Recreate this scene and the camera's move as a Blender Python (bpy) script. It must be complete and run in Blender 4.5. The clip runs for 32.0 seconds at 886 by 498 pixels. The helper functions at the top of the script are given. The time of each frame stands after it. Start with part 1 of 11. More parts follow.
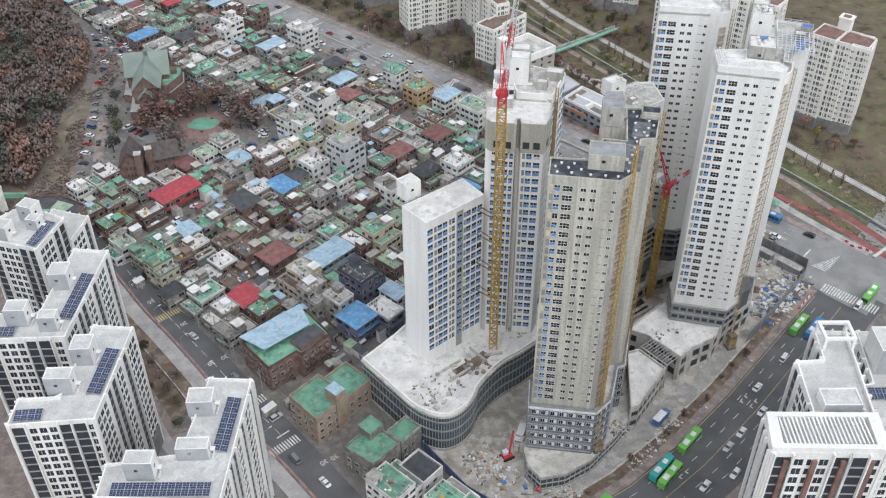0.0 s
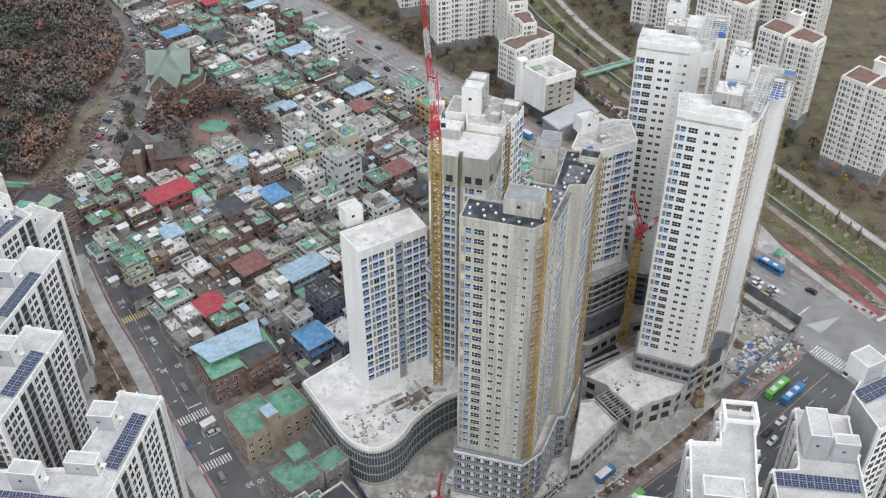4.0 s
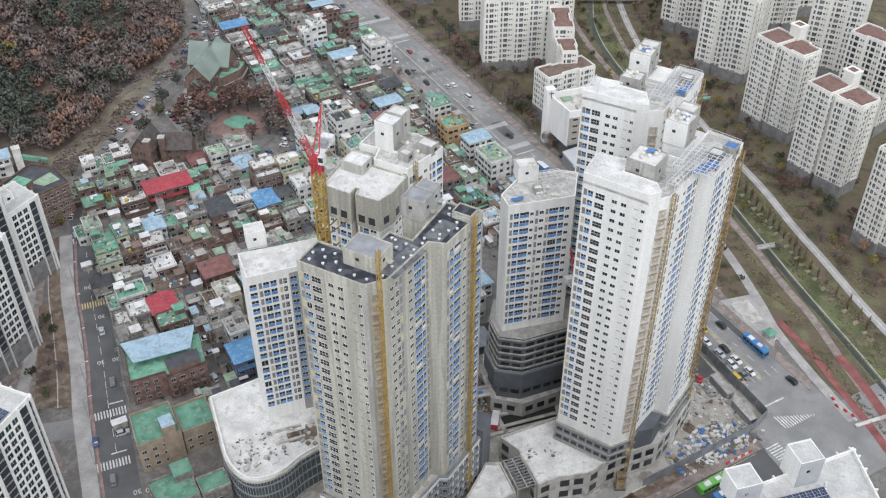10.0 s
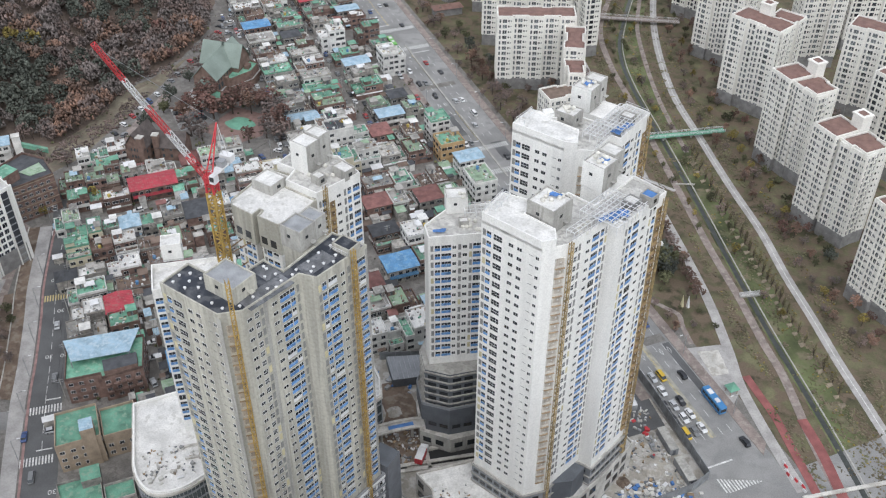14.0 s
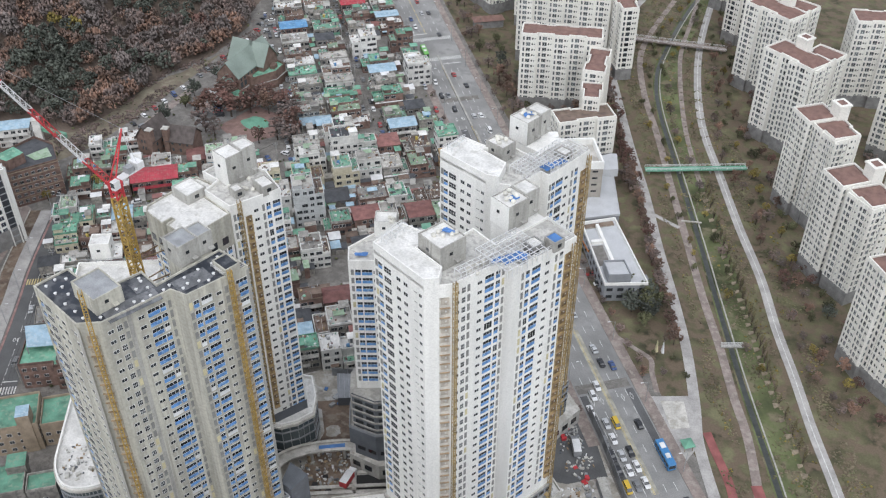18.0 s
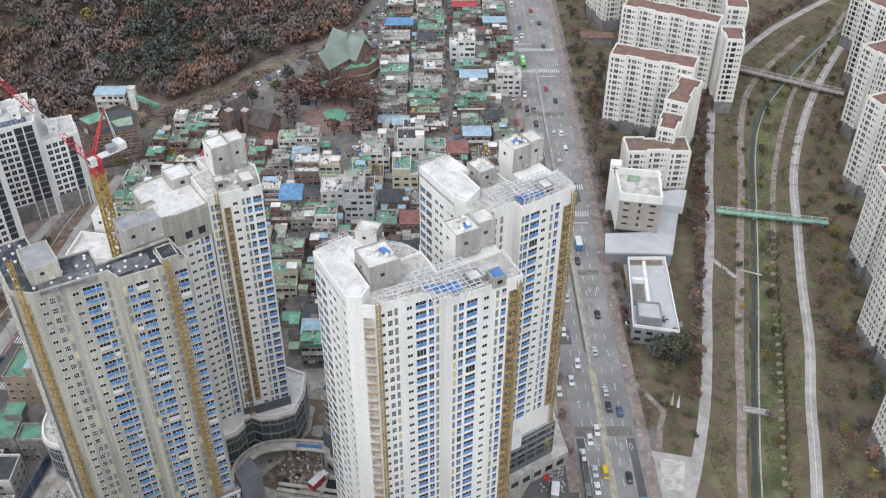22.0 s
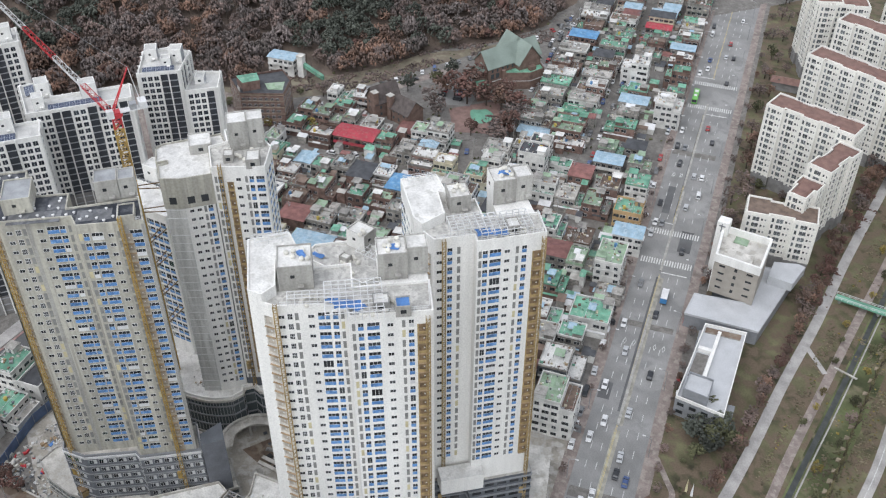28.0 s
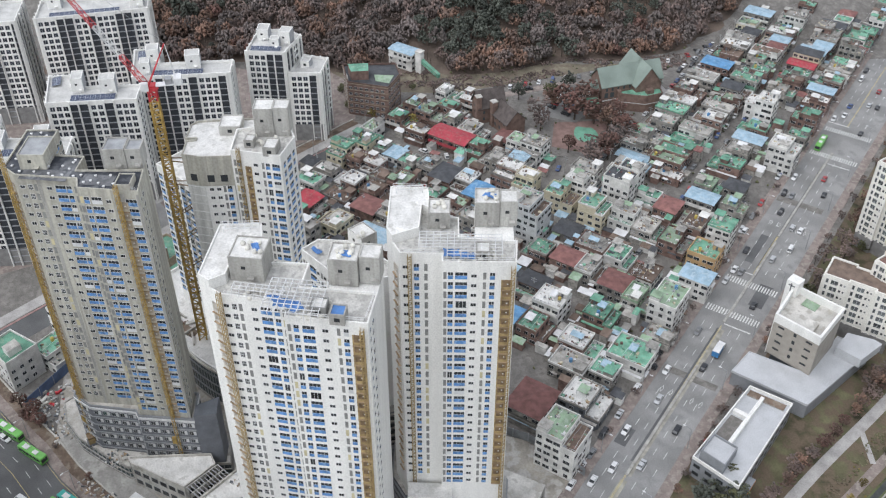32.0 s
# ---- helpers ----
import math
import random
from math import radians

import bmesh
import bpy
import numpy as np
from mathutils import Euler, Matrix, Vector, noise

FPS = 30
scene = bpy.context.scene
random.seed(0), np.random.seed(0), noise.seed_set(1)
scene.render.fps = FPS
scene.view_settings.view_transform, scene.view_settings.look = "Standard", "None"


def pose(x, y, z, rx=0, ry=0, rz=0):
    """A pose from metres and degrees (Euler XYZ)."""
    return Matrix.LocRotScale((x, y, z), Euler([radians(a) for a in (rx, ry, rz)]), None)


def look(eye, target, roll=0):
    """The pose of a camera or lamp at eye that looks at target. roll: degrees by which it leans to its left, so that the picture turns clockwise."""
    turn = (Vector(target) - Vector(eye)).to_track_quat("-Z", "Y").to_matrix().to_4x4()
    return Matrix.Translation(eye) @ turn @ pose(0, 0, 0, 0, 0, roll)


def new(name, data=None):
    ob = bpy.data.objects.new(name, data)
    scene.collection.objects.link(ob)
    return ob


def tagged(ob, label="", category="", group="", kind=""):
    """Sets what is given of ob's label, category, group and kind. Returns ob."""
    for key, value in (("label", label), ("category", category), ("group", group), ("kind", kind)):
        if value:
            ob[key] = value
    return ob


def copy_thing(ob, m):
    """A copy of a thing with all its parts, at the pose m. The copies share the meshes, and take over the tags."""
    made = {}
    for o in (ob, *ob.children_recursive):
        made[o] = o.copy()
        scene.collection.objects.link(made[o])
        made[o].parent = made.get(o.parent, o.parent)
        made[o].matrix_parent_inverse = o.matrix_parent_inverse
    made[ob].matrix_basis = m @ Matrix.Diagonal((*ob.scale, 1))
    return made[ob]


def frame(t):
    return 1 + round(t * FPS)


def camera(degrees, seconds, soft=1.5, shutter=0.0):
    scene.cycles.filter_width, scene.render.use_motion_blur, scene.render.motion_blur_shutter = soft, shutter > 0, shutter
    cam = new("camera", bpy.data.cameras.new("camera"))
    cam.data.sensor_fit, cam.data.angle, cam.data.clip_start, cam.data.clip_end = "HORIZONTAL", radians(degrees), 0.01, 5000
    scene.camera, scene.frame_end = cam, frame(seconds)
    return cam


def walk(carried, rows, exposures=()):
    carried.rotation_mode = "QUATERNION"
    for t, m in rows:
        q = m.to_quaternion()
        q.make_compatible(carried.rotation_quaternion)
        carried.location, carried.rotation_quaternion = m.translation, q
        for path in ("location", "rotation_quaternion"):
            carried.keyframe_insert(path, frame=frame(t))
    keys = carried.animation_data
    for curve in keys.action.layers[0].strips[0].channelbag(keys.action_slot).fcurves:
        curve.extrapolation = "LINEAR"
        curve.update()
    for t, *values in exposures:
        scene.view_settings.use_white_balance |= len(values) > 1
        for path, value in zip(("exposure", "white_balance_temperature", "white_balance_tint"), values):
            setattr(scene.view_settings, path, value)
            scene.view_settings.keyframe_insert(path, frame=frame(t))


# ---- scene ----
cam = camera(48.5, 32.0, 1.2)
METRES, EYE, TILT, LEAN, TURN = 400.0, 240.0, 0.0, 0.0, 0.0
ROWS = [
    (0.0, 0.0, 0.0, 0.0, -0.19, -38.56, 0.24),
    (0.5, 0.0139, 0.0045, 0.0, 0.22, -38.52, 0.22),
    (1.0, 0.0279, 0.0091, 0.0, 0.64, -38.48, 0.21),
    (1.5, 0.0424, 0.0138, 0.0001, 1.18, -38.44, 0.22),
    (2.0, 0.057, 0.0188, 0.0002, 1.89, -38.41, 0.23),
    (2.5, 0.0714, 0.0239, 0.0003, 2.71, -38.39, 0.22),
    (4.5, 0.1286, 0.0461, 0.001, 8.38, -38.38, 0.17),
    (5.0, 0.1427, 0.0521, 0.0013, 8.82, -38.37, 0.15),
    (5.5, 0.1569, 0.0587, 0.0016, 9.47, -38.38, 0.15),
    (6.0, 0.1711, 0.0652, 0.0013, 10.17, -38.34, 0.14),
    (6.5, 0.1845, 0.0721, 0.002, 11.28, -38.4, 0.13),
    (7.0, 0.1983, 0.0791, 0.0019, 12.89, -38.39, 0.1),
    (7.5, 0.2119, 0.0863, 0.0021, 14.31, -38.4, 0.09),
    (8.0, 0.2257, 0.0942, 0.0022, 15.56, -38.43, 0.09),
    (8.5, 0.2393, 0.102, 0.002, 16.38, -38.42, 0.05),
    (9.0, 0.2526, 0.1102, 0.0023, 17.15, -38.44, 0.04),
    (9.5, 0.2658, 0.1185, 0.0025, 18.14, -38.45, 0.03),
    (10.0, 0.2787, 0.1273, 0.003, 19.33, -38.5, 0.05),
    (10.5, 0.2914, 0.1359, 0.0029, 21.05, -38.49, 0.02),
    (11.0, 0.3039, 0.1449, 0.0029, 22.86, -38.48, -0.01),
    (11.5, 0.3169, 0.1544, 0.0029, 23.63, -38.47, -0.01),
    (12.0, 0.3294, 0.1639, 0.0036, 24.05, -38.52, -0.01),
    (12.5, 0.3417, 0.1738, 0.0036, 24.62, -38.53, -0.02),
    (13.0, 0.3541, 0.1833, 0.0033, 25.23, -38.47, -0.05),
    (13.5, 0.3663, 0.1936, 0.0036, 25.83, -38.48, -0.02),
    (14.0, 0.3784, 0.2038, 0.0039, 26.45, -38.47, -0.02),
    (14.5, 0.3906, 0.2139, 0.0042, 27.1, -38.46, -0.02),
    (16.5, 0.4378, 0.2569, 0.0043, 30.17, -38.41, -0.05),
    (17.0, 0.4494, 0.2677, 0.0047, 31.13, -38.41, -0.04),
    (17.5, 0.4604, 0.2785, 0.0047, 32.56, -38.39, -0.06),
    (18.0, 0.4714, 0.2897, 0.0046, 34.55, -38.38, -0.06),
    (18.5, 0.4823, 0.3012, 0.0045, 36.36, -38.37, -0.06),
    (19.0, 0.4929, 0.3127, 0.0045, 38.0, -38.37, -0.11),
    (19.5, 0.503, 0.3246, 0.0045, 39.6, -38.39, -0.15),
    (20.0, 0.5135, 0.3367, 0.0044, 41.21, -38.38, -0.13),
    (20.5, 0.5236, 0.3489, 0.0045, 42.79, -38.4, -0.15),
    (21.0, 0.5333, 0.3614, 0.0046, 44.2, -38.41, -0.17),
    (21.5, 0.5429, 0.374, 0.0048, 45.58, -38.42, -0.15),
    (22.0, 0.5519, 0.3868, 0.0049, 47.03, -38.43, -0.19),
    (22.5, 0.5607, 0.3999, 0.005, 48.53, -38.44, -0.18),
    (23.0, 0.5691, 0.4131, 0.005, 50.17, -38.47, -0.17),
    (23.5, 0.5772, 0.4266, 0.005, 51.9, -38.5, -0.17),
    (24.0, 0.5849, 0.4404, 0.005, 53.62, -38.52, -0.16),
    (24.5, 0.5923, 0.4543, 0.005, 55.32, -38.53, -0.17),
    (25.0, 0.5994, 0.4685, 0.0052, 56.98, -38.55, -0.15),
    (25.5, 0.6059, 0.4827, 0.0051, 58.64, -38.58, -0.16),
    (27.5, 0.6278, 0.542, 0.0041, 65.52, -38.63, -0.1),
    (28.0, 0.6322, 0.5568, 0.0044, 67.28, -38.65, -0.11),
    (28.5, 0.6361, 0.5719, 0.0044, 69.05, -38.66, -0.12),
    (29.0, 0.6394, 0.5872, 0.0043, 70.81, -38.67, -0.12),
    (29.5, 0.6424, 0.6025, 0.0043, 72.53, -38.67, -0.11),
    (30.0, 0.6448, 0.6179, 0.0041, 74.25, -38.67, -0.11),
    (30.5, 0.6468, 0.6334, 0.0041, 76.0, -38.68, -0.11),
    (31.0, 0.6482, 0.649, 0.004, 77.78, -38.69, -0.1),
    (31.5, 0.6493, 0.6645, 0.004, 79.53, -38.69, -0.1),
    (32.0, 0.65, 0.68, 0.0039, 81.27, -38.69, -0.1),
]
SKY_STRENGTH, SUN_STRENGTH = 0.15, 1.0
EXPOSURE = 0.76
scene.view_settings.exposure = EXPOSURE
walk(cam, [(t, pose(0, 0, EYE, TILT, LEAN, TURN) @ pose(METRES * x, METRES * y, METRES * z, 90 + pitch, roll, yaw)) for t, x, y, z, yaw, pitch, roll in ROWS])

# ---- world, sun, exposure ----
world = bpy.data.worlds.new("overcast_sky")
scene.world = world
world.use_nodes = True
wn, wl = world.node_tree.nodes, world.node_tree.links
sky = wn.new("ShaderNodeTexSky")
sky.sky_type = "NISHITA"
sky.sun_disc = False
sky.sun_elevation = radians(62)
sky.sun_rotation = radians(200)
sky.air_density, sky.dust_density, sky.ozone_density = 1.0, 1.0, 1.5
grey = wn.new("ShaderNodeHueSaturation")
grey.inputs["Saturation"].default_value = 0.32
wl.new(sky.outputs[0], grey.inputs["Color"])
wl.new(grey.outputs[0], wn["Background"].inputs["Color"])
wn["Background"].inputs["Strength"].default_value = SKY_STRENGTH

sun_data = bpy.data.lights.new("sun", "SUN")
sun_data.energy, sun_data.angle, sun_data.color = SUN_STRENGTH, radians(60), (0.985, 0.99, 1.0)
sun = new("sun", sun_data)
sun.matrix_world = look((0, 0, 300), (-64, 54, 200))

# ---- plan axes: s along the avenue to the north-west, b across it to the north-east ----
AX = Vector((-0.7422, 0.6702, 0.0))
BX = Vector((0.6702, 0.7422, 0.0))
AVENUE = math.degrees(math.atan2(AX.y, AX.x))


def W(s, b, z=0.0):
    p = AX * s + BX * b
    return (p.x, p.y, z)


# ---- materials ----
def mat(name, color, rough=0.8, vary=0.12, scale=0.35, fine=6.0, bump=0.15, metal=0.0, second=None, amount=0.5, island=0.0, per_object=0.0, spec=0.4, streak=1.0):
    """A painted, mineral or metal surface: broad stains and fine grain in world space."""
    m = bpy.data.materials.new(name)
    m.use_nodes = True
    nd, ln = m.node_tree.nodes, m.node_tree.links
    bs = nd["Principled BSDF"]
    bs.inputs["Roughness"].default_value = rough
    bs.inputs["Metallic"].default_value = metal
    bs.inputs["Specular IOR Level"].default_value = spec
    geo = nd.new("ShaderNodeNewGeometry")
    big = nd.new("ShaderNodeTexNoise")
    big.inputs["Scale"].default_value, big.inputs["Detail"].default_value = scale, 5.0
    small = nd.new("ShaderNodeTexNoise")
    small.inputs["Scale"].default_value, small.inputs["Detail"].default_value = fine, 3.0
    place = geo.outputs["Position"]
    if streak != 1.0:
        stretch = nd.new("ShaderNodeVectorMath")
        stretch.operation = "MULTIPLY"
        stretch.inputs[1].default_value = (1.0, 1.0, streak)
        ln.new(place, stretch.inputs[0])
        place = stretch.outputs[0]
    ln.new(place, big.inputs["Vector"])
    ln.new(geo.outputs["Position"], small.inputs["Vector"])
    ramp = nd.new("ShaderNodeValToRGB")
    dark = tuple(c * (1 - vary * 1.6) for c in color)
    light = tuple(min(1.0, c * (1 + vary)) for c in color)
    e = ramp.color_ramp.elements
    e[0].position, e[0].color = 0.32, (*dark, 1)
    e[1].position, e[1].color = 0.66, (*light, 1)
    ln.new(big.outputs[0], ramp.inputs[0])
    out = ramp.outputs[0]
    if second:
        mix = nd.new("ShaderNodeMixRGB")
        step = nd.new("ShaderNodeValToRGB")
        step.color_ramp.elements[0].position = 0.62 - amount * 0.3
        step.color_ramp.elements[1].position = 0.74 - amount * 0.3
        patch = nd.new("ShaderNodeTexNoise")
        patch.inputs["Scale"].default_value, patch.inputs["Detail"].default_value = scale * 2.3, 6.0
        ln.new(place, patch.inputs["Vector"])
        ln.new(patch.outputs[0], step.inputs[0])
        ln.new(step.outputs[0], mix.inputs["Fac"])
        ln.new(out, mix.inputs["Color1"])
        mix.inputs["Color2"].default_value = (*second, 1)
        out = mix.outputs[0]
    grain = nd.new("ShaderNodeMixRGB")
    grain.blend_type = "MULTIPLY"
    grain.inputs["Fac"].default_value = 0.5
    gr = nd.new("ShaderNodeValToRGB")
    gr.color_ramp.elements[0].color = (0.62, 0.62, 0.62, 1)
    gr.color_ramp.elements[1].color = (1, 1, 1, 1)
    gr.color_ramp.elements[0].position, gr.color_ramp.elements[1].position = 0.3, 0.62
    ln.new(small.outputs[0], gr.inputs[0])
    ln.new(out, grain.inputs["Color1"])
    ln.new(gr.outputs[0], grain.inputs["Color2"])
    out = grain.outputs[0]
    if island or per_object:
        hsv = nd.new("ShaderNodeHueSaturation")
        rng = nd.new("ShaderNodeMapRange")
        k = island or per_object
        rng.inputs["To Min"].default_value, rng.inputs["To Max"].default_value = 1 - k, 1 + k
        if island:
            ln.new(geo.outputs["Random Per Island"], rng.inputs["Value"])
        else:
            info = nd.new("ShaderNodeObjectInfo")
            ln.new(info.outputs["Random"], rng.inputs["Value"])
        ln.new(rng.outputs[0], hsv.inputs["Value"])
        ln.new(out, hsv.inputs["Color"])
        out = hsv.outputs[0]
    ln.new(out, bs.inputs["Base Color"])
    if bump:
        bp = nd.new("ShaderNodeBump")
        bp.inputs["Strength"].default_value, bp.inputs["Distance"].default_value = bump, 0.05
        ln.new(small.outputs[0], bp.inputs["Height"])
        ln.new(bp.outputs[0], bs.inputs["Normal"])
    return m


def glass_mat(name, color, rough=0.08):
    m = bpy.data.materials.new(name)
    m.use_nodes = True
    nd, ln = m.node_tree.nodes, m.node_tree.links
    bs = nd["Principled BSDF"]
    bs.inputs["Roughness"].default_value = rough
    bs.inputs["Specular IOR Level"].default_value = 0.6
    info = nd.new("ShaderNodeNewGeometry")
    ramp = nd.new("ShaderNodeValToRGB")
    ramp.color_ramp.elements[0].color = (*[c * 0.5 for c in color], 1)
    ramp.color_ramp.elements[1].color = (*[min(1, c * 1.7) for c in color], 1)
    ln.new(info.outputs["Random Per Island"], ramp.inputs[0])
    ln.new(ramp.outputs[0], bs.inputs["Base Color"])
    return m


WHITE = mat("white_render", (0.81, 0.80, 0.768), 0.75, 0.06, 0.35, 3.0, 0.05, streak=0.08)
WHITE_ROOF = mat("dusty_white_roof", (0.69, 0.68, 0.655), 0.85, 0.12, 0.22, 2.0, 0.2, second=(0.54, 0.53, 0.50), amount=0.25)
RAW_PANEL = mat("raw_concrete_panel", (0.47, 0.46, 0.43), 0.9, 0.12, 0.4, 2.0, 0.2, second=(0.39, 0.38, 0.35), amount=0.4, streak=0.1)
DUSTY_DECK = mat("dusty_concrete_deck", (0.55, 0.54, 0.51), 0.9, 0.18, 0.35, 2.0, 0.25, second=(0.40, 0.39, 0.37), amount=0.45)
ESTATE_ROOF = mat("pale_grey_roof_coating", (0.56, 0.555, 0.535), 0.85, 0.10, 0.2, 2.0, 0.2, second=(0.47, 0.465, 0.45), amount=0.3)
BARE_WALL = mat("bare_wall_concrete", (0.60, 0.60, 0.575), 0.9, 0.16, 0.4, 2.0, 0.2, second=(0.48, 0.48, 0.455), amount=0.4, streak=0.1)
BEIGE = mat("beige_concrete", (0.482, 0.466, 0.402), 0.9, 0.16, 0.45, 1.5, 0.2, second=(0.38, 0.365, 0.32), amount=0.45, streak=0.05)
CONCRETE = mat("grey_concrete", (0.40, 0.39, 0.36), 0.9, 0.15, 0.3, 2.0, 0.25, second=(0.31, 0.30, 0.28), amount=0.4, streak=0.2)
PALE_CONCRETE = mat("pale_dusty_concrete", (0.56, 0.54, 0.50), 0.9, 0.16, 0.16, 2.0, 0.25, second=(0.40, 0.38, 0.34), amount=0.45)
DARK_GREY = mat("dark_grey_cladding", (0.115, 0.125, 0.14), 0.55, 0.1, 0.3, 3.0, 0.05)
MID_GREY = mat("mid_grey_cladding", (0.26, 0.27, 0.285), 0.6, 0.1, 0.3, 3.0, 0.05)
SLATE = mat("slate_grey_panels", (0.165, 0.175, 0.195), 0.55, 0.12, 0.3, 3.0, 0.05)
MEMBRANE = mat("navy_roof_membrane", (0.028, 0.033, 0.045), 0.5, 0.25, 0.15, 2.0, 0.15, second=(0.10, 0.105, 0.115), amount=0.5)
BLUE_FILM = mat("blue_protective_film", (0.10, 0.245, 0.52), 0.4, 0.25, 0.5, 2.0, 0.1, second=(0.25, 0.42, 0.66), amount=0.3)
YELLOW_PANEL = mat("yellow_panel", (0.58, 0.52, 0.33), 0.7, 0.1)
GREY_PANEL = mat("grey_louvre_panel", (0.24, 0.24, 0.23), 0.6, 0.15, 0.5, 8.0, 0.2)
GLASS = glass_mat("dark_window_glass", (0.035, 0.038, 0.042))
NIGHT_GLASS = glass_mat("blue_grey_window_glass", (0.032, 0.036, 0.046))
BAND_SLAB = mat("grey_balcony_slab", (0.36, 0.37, 0.385), 0.7, 0.1, 0.3)
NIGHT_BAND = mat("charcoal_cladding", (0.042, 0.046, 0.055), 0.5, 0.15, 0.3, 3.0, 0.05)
TEAL_GLASS = glass_mat("smoky_glass", (0.06, 0.075, 0.08))
FRAME = mat("window_frame_white", (0.72, 0.72, 0.71), 0.5, 0.04)
OCHRE = mat("ochre_steel", (0.46, 0.31, 0.085), 0.6, 0.2, 0.6, 6.0, 0.1, second=(0.30, 0.19, 0.07), amount=0.35)
RED_STEEL = mat("red_steel", (0.55, 0.05, 0.06), 0.5, 0.15)
WHITE_STEEL = mat("white_steel", (0.70, 0.70, 0.70), 0.5, 0.1)
STEEL = mat("galvanised_steel", (0.36, 0.37, 0.38), 0.5, 0.15, metal=0.3)
SOLAR = mat("solar_cells", (0.03, 0.045, 0.095), 0.35, 0.2, 0.8, 4.0, 0.0)
SOLAR_LINE = mat("solar_frame", (0.42, 0.45, 0.50), 0.4, 0.05)
CREAM = mat("cream_apartment_render", (0.79, 0.77, 0.715), 0.8, 0.05, 0.1, 2.0, 0.05)
APT_BASE = mat("grey_stone_base", (0.24, 0.235, 0.23), 0.8, 0.15, 0.4, 3.0, 0.2)
BROWN_ROOF = mat("brown_roof_shingle", (0.21, 0.125, 0.105), 0.85, 0.15, 0.4, 8.0, 0.3)
HOIST_TAN = mat("dull_tan_hoist", (0.38, 0.28, 0.135), 0.75, 0.25, 0.6, 5.0, 0.1)
HOIST_PALE = mat("pale_tan_board", (0.43, 0.385, 0.31), 0.85, 0.15, 0.5, 4.0, 0.1)
HOIST_SCREEN = mat("pale_brown_screen", (0.33, 0.28, 0.22), 0.85, 0.2, 0.5, 4.0, 0.1)
WHITE_FILM = mat("white_protective_film", (0.66, 0.67, 0.67), 0.5, 0.1)
HOIST_WHITE = mat("dusty_white_board", (0.58, 0.55, 0.50), 0.85, 0.15, 0.5, 4.0, 0.1)
HOIST_CREAM = mat("dusty_cream_screen", (0.44, 0.40, 0.345), 0.85, 0.2, 0.5, 4.0, 0.1)
HOIST_BROWN = mat("brown_hoist_screen", (0.21, 0.145, 0.085), 0.85, 0.3, 0.8, 4.0, 0.1)
# base colour is lightened to carry the grey of reflected sky
APT_GLASS = glass_mat("sky_grey_balcony_glass", (0.105, 0.112, 0.115), 0.15)
BRICK = mat("red_brown_brick", (0.19, 0.125, 0.105), 0.9, 0.25, 0.5, 9.0, 0.3, per_object=0.3)
PLASTER = mat("grey_plaster", (0.325, 0.305, 0.275), 0.9, 0.25, 0.4, 4.0, 0.2, second=(0.20, 0.195, 0.18), amount=0.4, per_object=0.3)
WHITE_WALL = mat("weathered_white_wall", (0.66, 0.65, 0.62), 0.85, 0.15, 0.3, 3.0, 0.1, per_object=0.12)
CREAM_WALL = mat("cream_wall_tile", (0.56, 0.51, 0.38), 0.85, 0.12, 0.4, 5.0, 0.1)
ORANGE_WALL = mat("orange_tan_wall", (0.50, 0.34, 0.18), 0.85, 0.12)
VIOLET_WALL = mat("slate_violet_wall", (0.15, 0.15, 0.22), 0.8, 0.15)
WRAP = mat("pale_grey_wrap", (0.50, 0.51, 0.51), 0.8, 0.1, 0.4, 2.0, 0.2)
TAN_WALL = mat("tan_stone_wall", (0.34, 0.27, 0.20), 0.85, 0.15, 0.4, 4.0, 0.2)
GREEN_ROOF = mat("teal_green_roof_paint", (0.15, 0.345, 0.245), 0.7, 0.22, 0.3, 3.0, 0.1, second=(0.25, 0.38, 0.285), amount=0.3, per_object=0.25)
LIGHT_GREEN_ROOF = mat("faded_green_roof_paint", (0.265, 0.37, 0.25), 0.75, 0.2, 0.3, 3.0, 0.1, second=(0.31, 0.385, 0.30), amount=0.45, per_object=0.22)
GREY_ROOF = mat("grey_roof_slab", (0.33, 0.315, 0.29), 0.9, 0.25, 0.3, 3.0, 0.2, second=(0.38, 0.37, 0.34), amount=0.35, per_object=0.28)
DARK_ROOF = mat("charcoal_roof", (0.075, 0.078, 0.085), 0.8, 0.2, 0.4, 6.0, 0.2, per_object=0.2)
BLUE_ROOF = mat("faded_blue_metal_roof", (0.33, 0.465, 0.56), 0.55, 0.15, 0.3, 3.0, 0.1, second=(0.42, 0.53, 0.60), amount=0.4)
BRIGHT_BLUE_ROOF = mat("bright_blue_metal_roof", (0.12, 0.29, 0.50), 0.55, 0.15, 0.3, 3.0, 0.1, second=(0.22, 0.39, 0.54), amount=0.3)
RED_ROOF = mat("crimson_metal_roof", (0.42, 0.055, 0.075), 0.6, 0.15, 0.3, 3.0, 0.1, second=(0.36, 0.11, 0.11), amount=0.4)
MAROON_ROOF = mat("faded_maroon_tile_roof", (0.22, 0.105, 0.095), 0.85, 0.2, 0.4, 7.0, 0.3, per_object=0.25)
BROWN_FLAT = mat("brown_roof_slab", (0.17, 0.125, 0.10), 0.9, 0.2, 0.4, 4.0, 0.2, per_object=0.25)
CHURCH_ROOF = mat("grey_green_copper_roof", (0.23, 0.28, 0.245), 0.7, 0.1, 0.15, 4.0, 0.1)
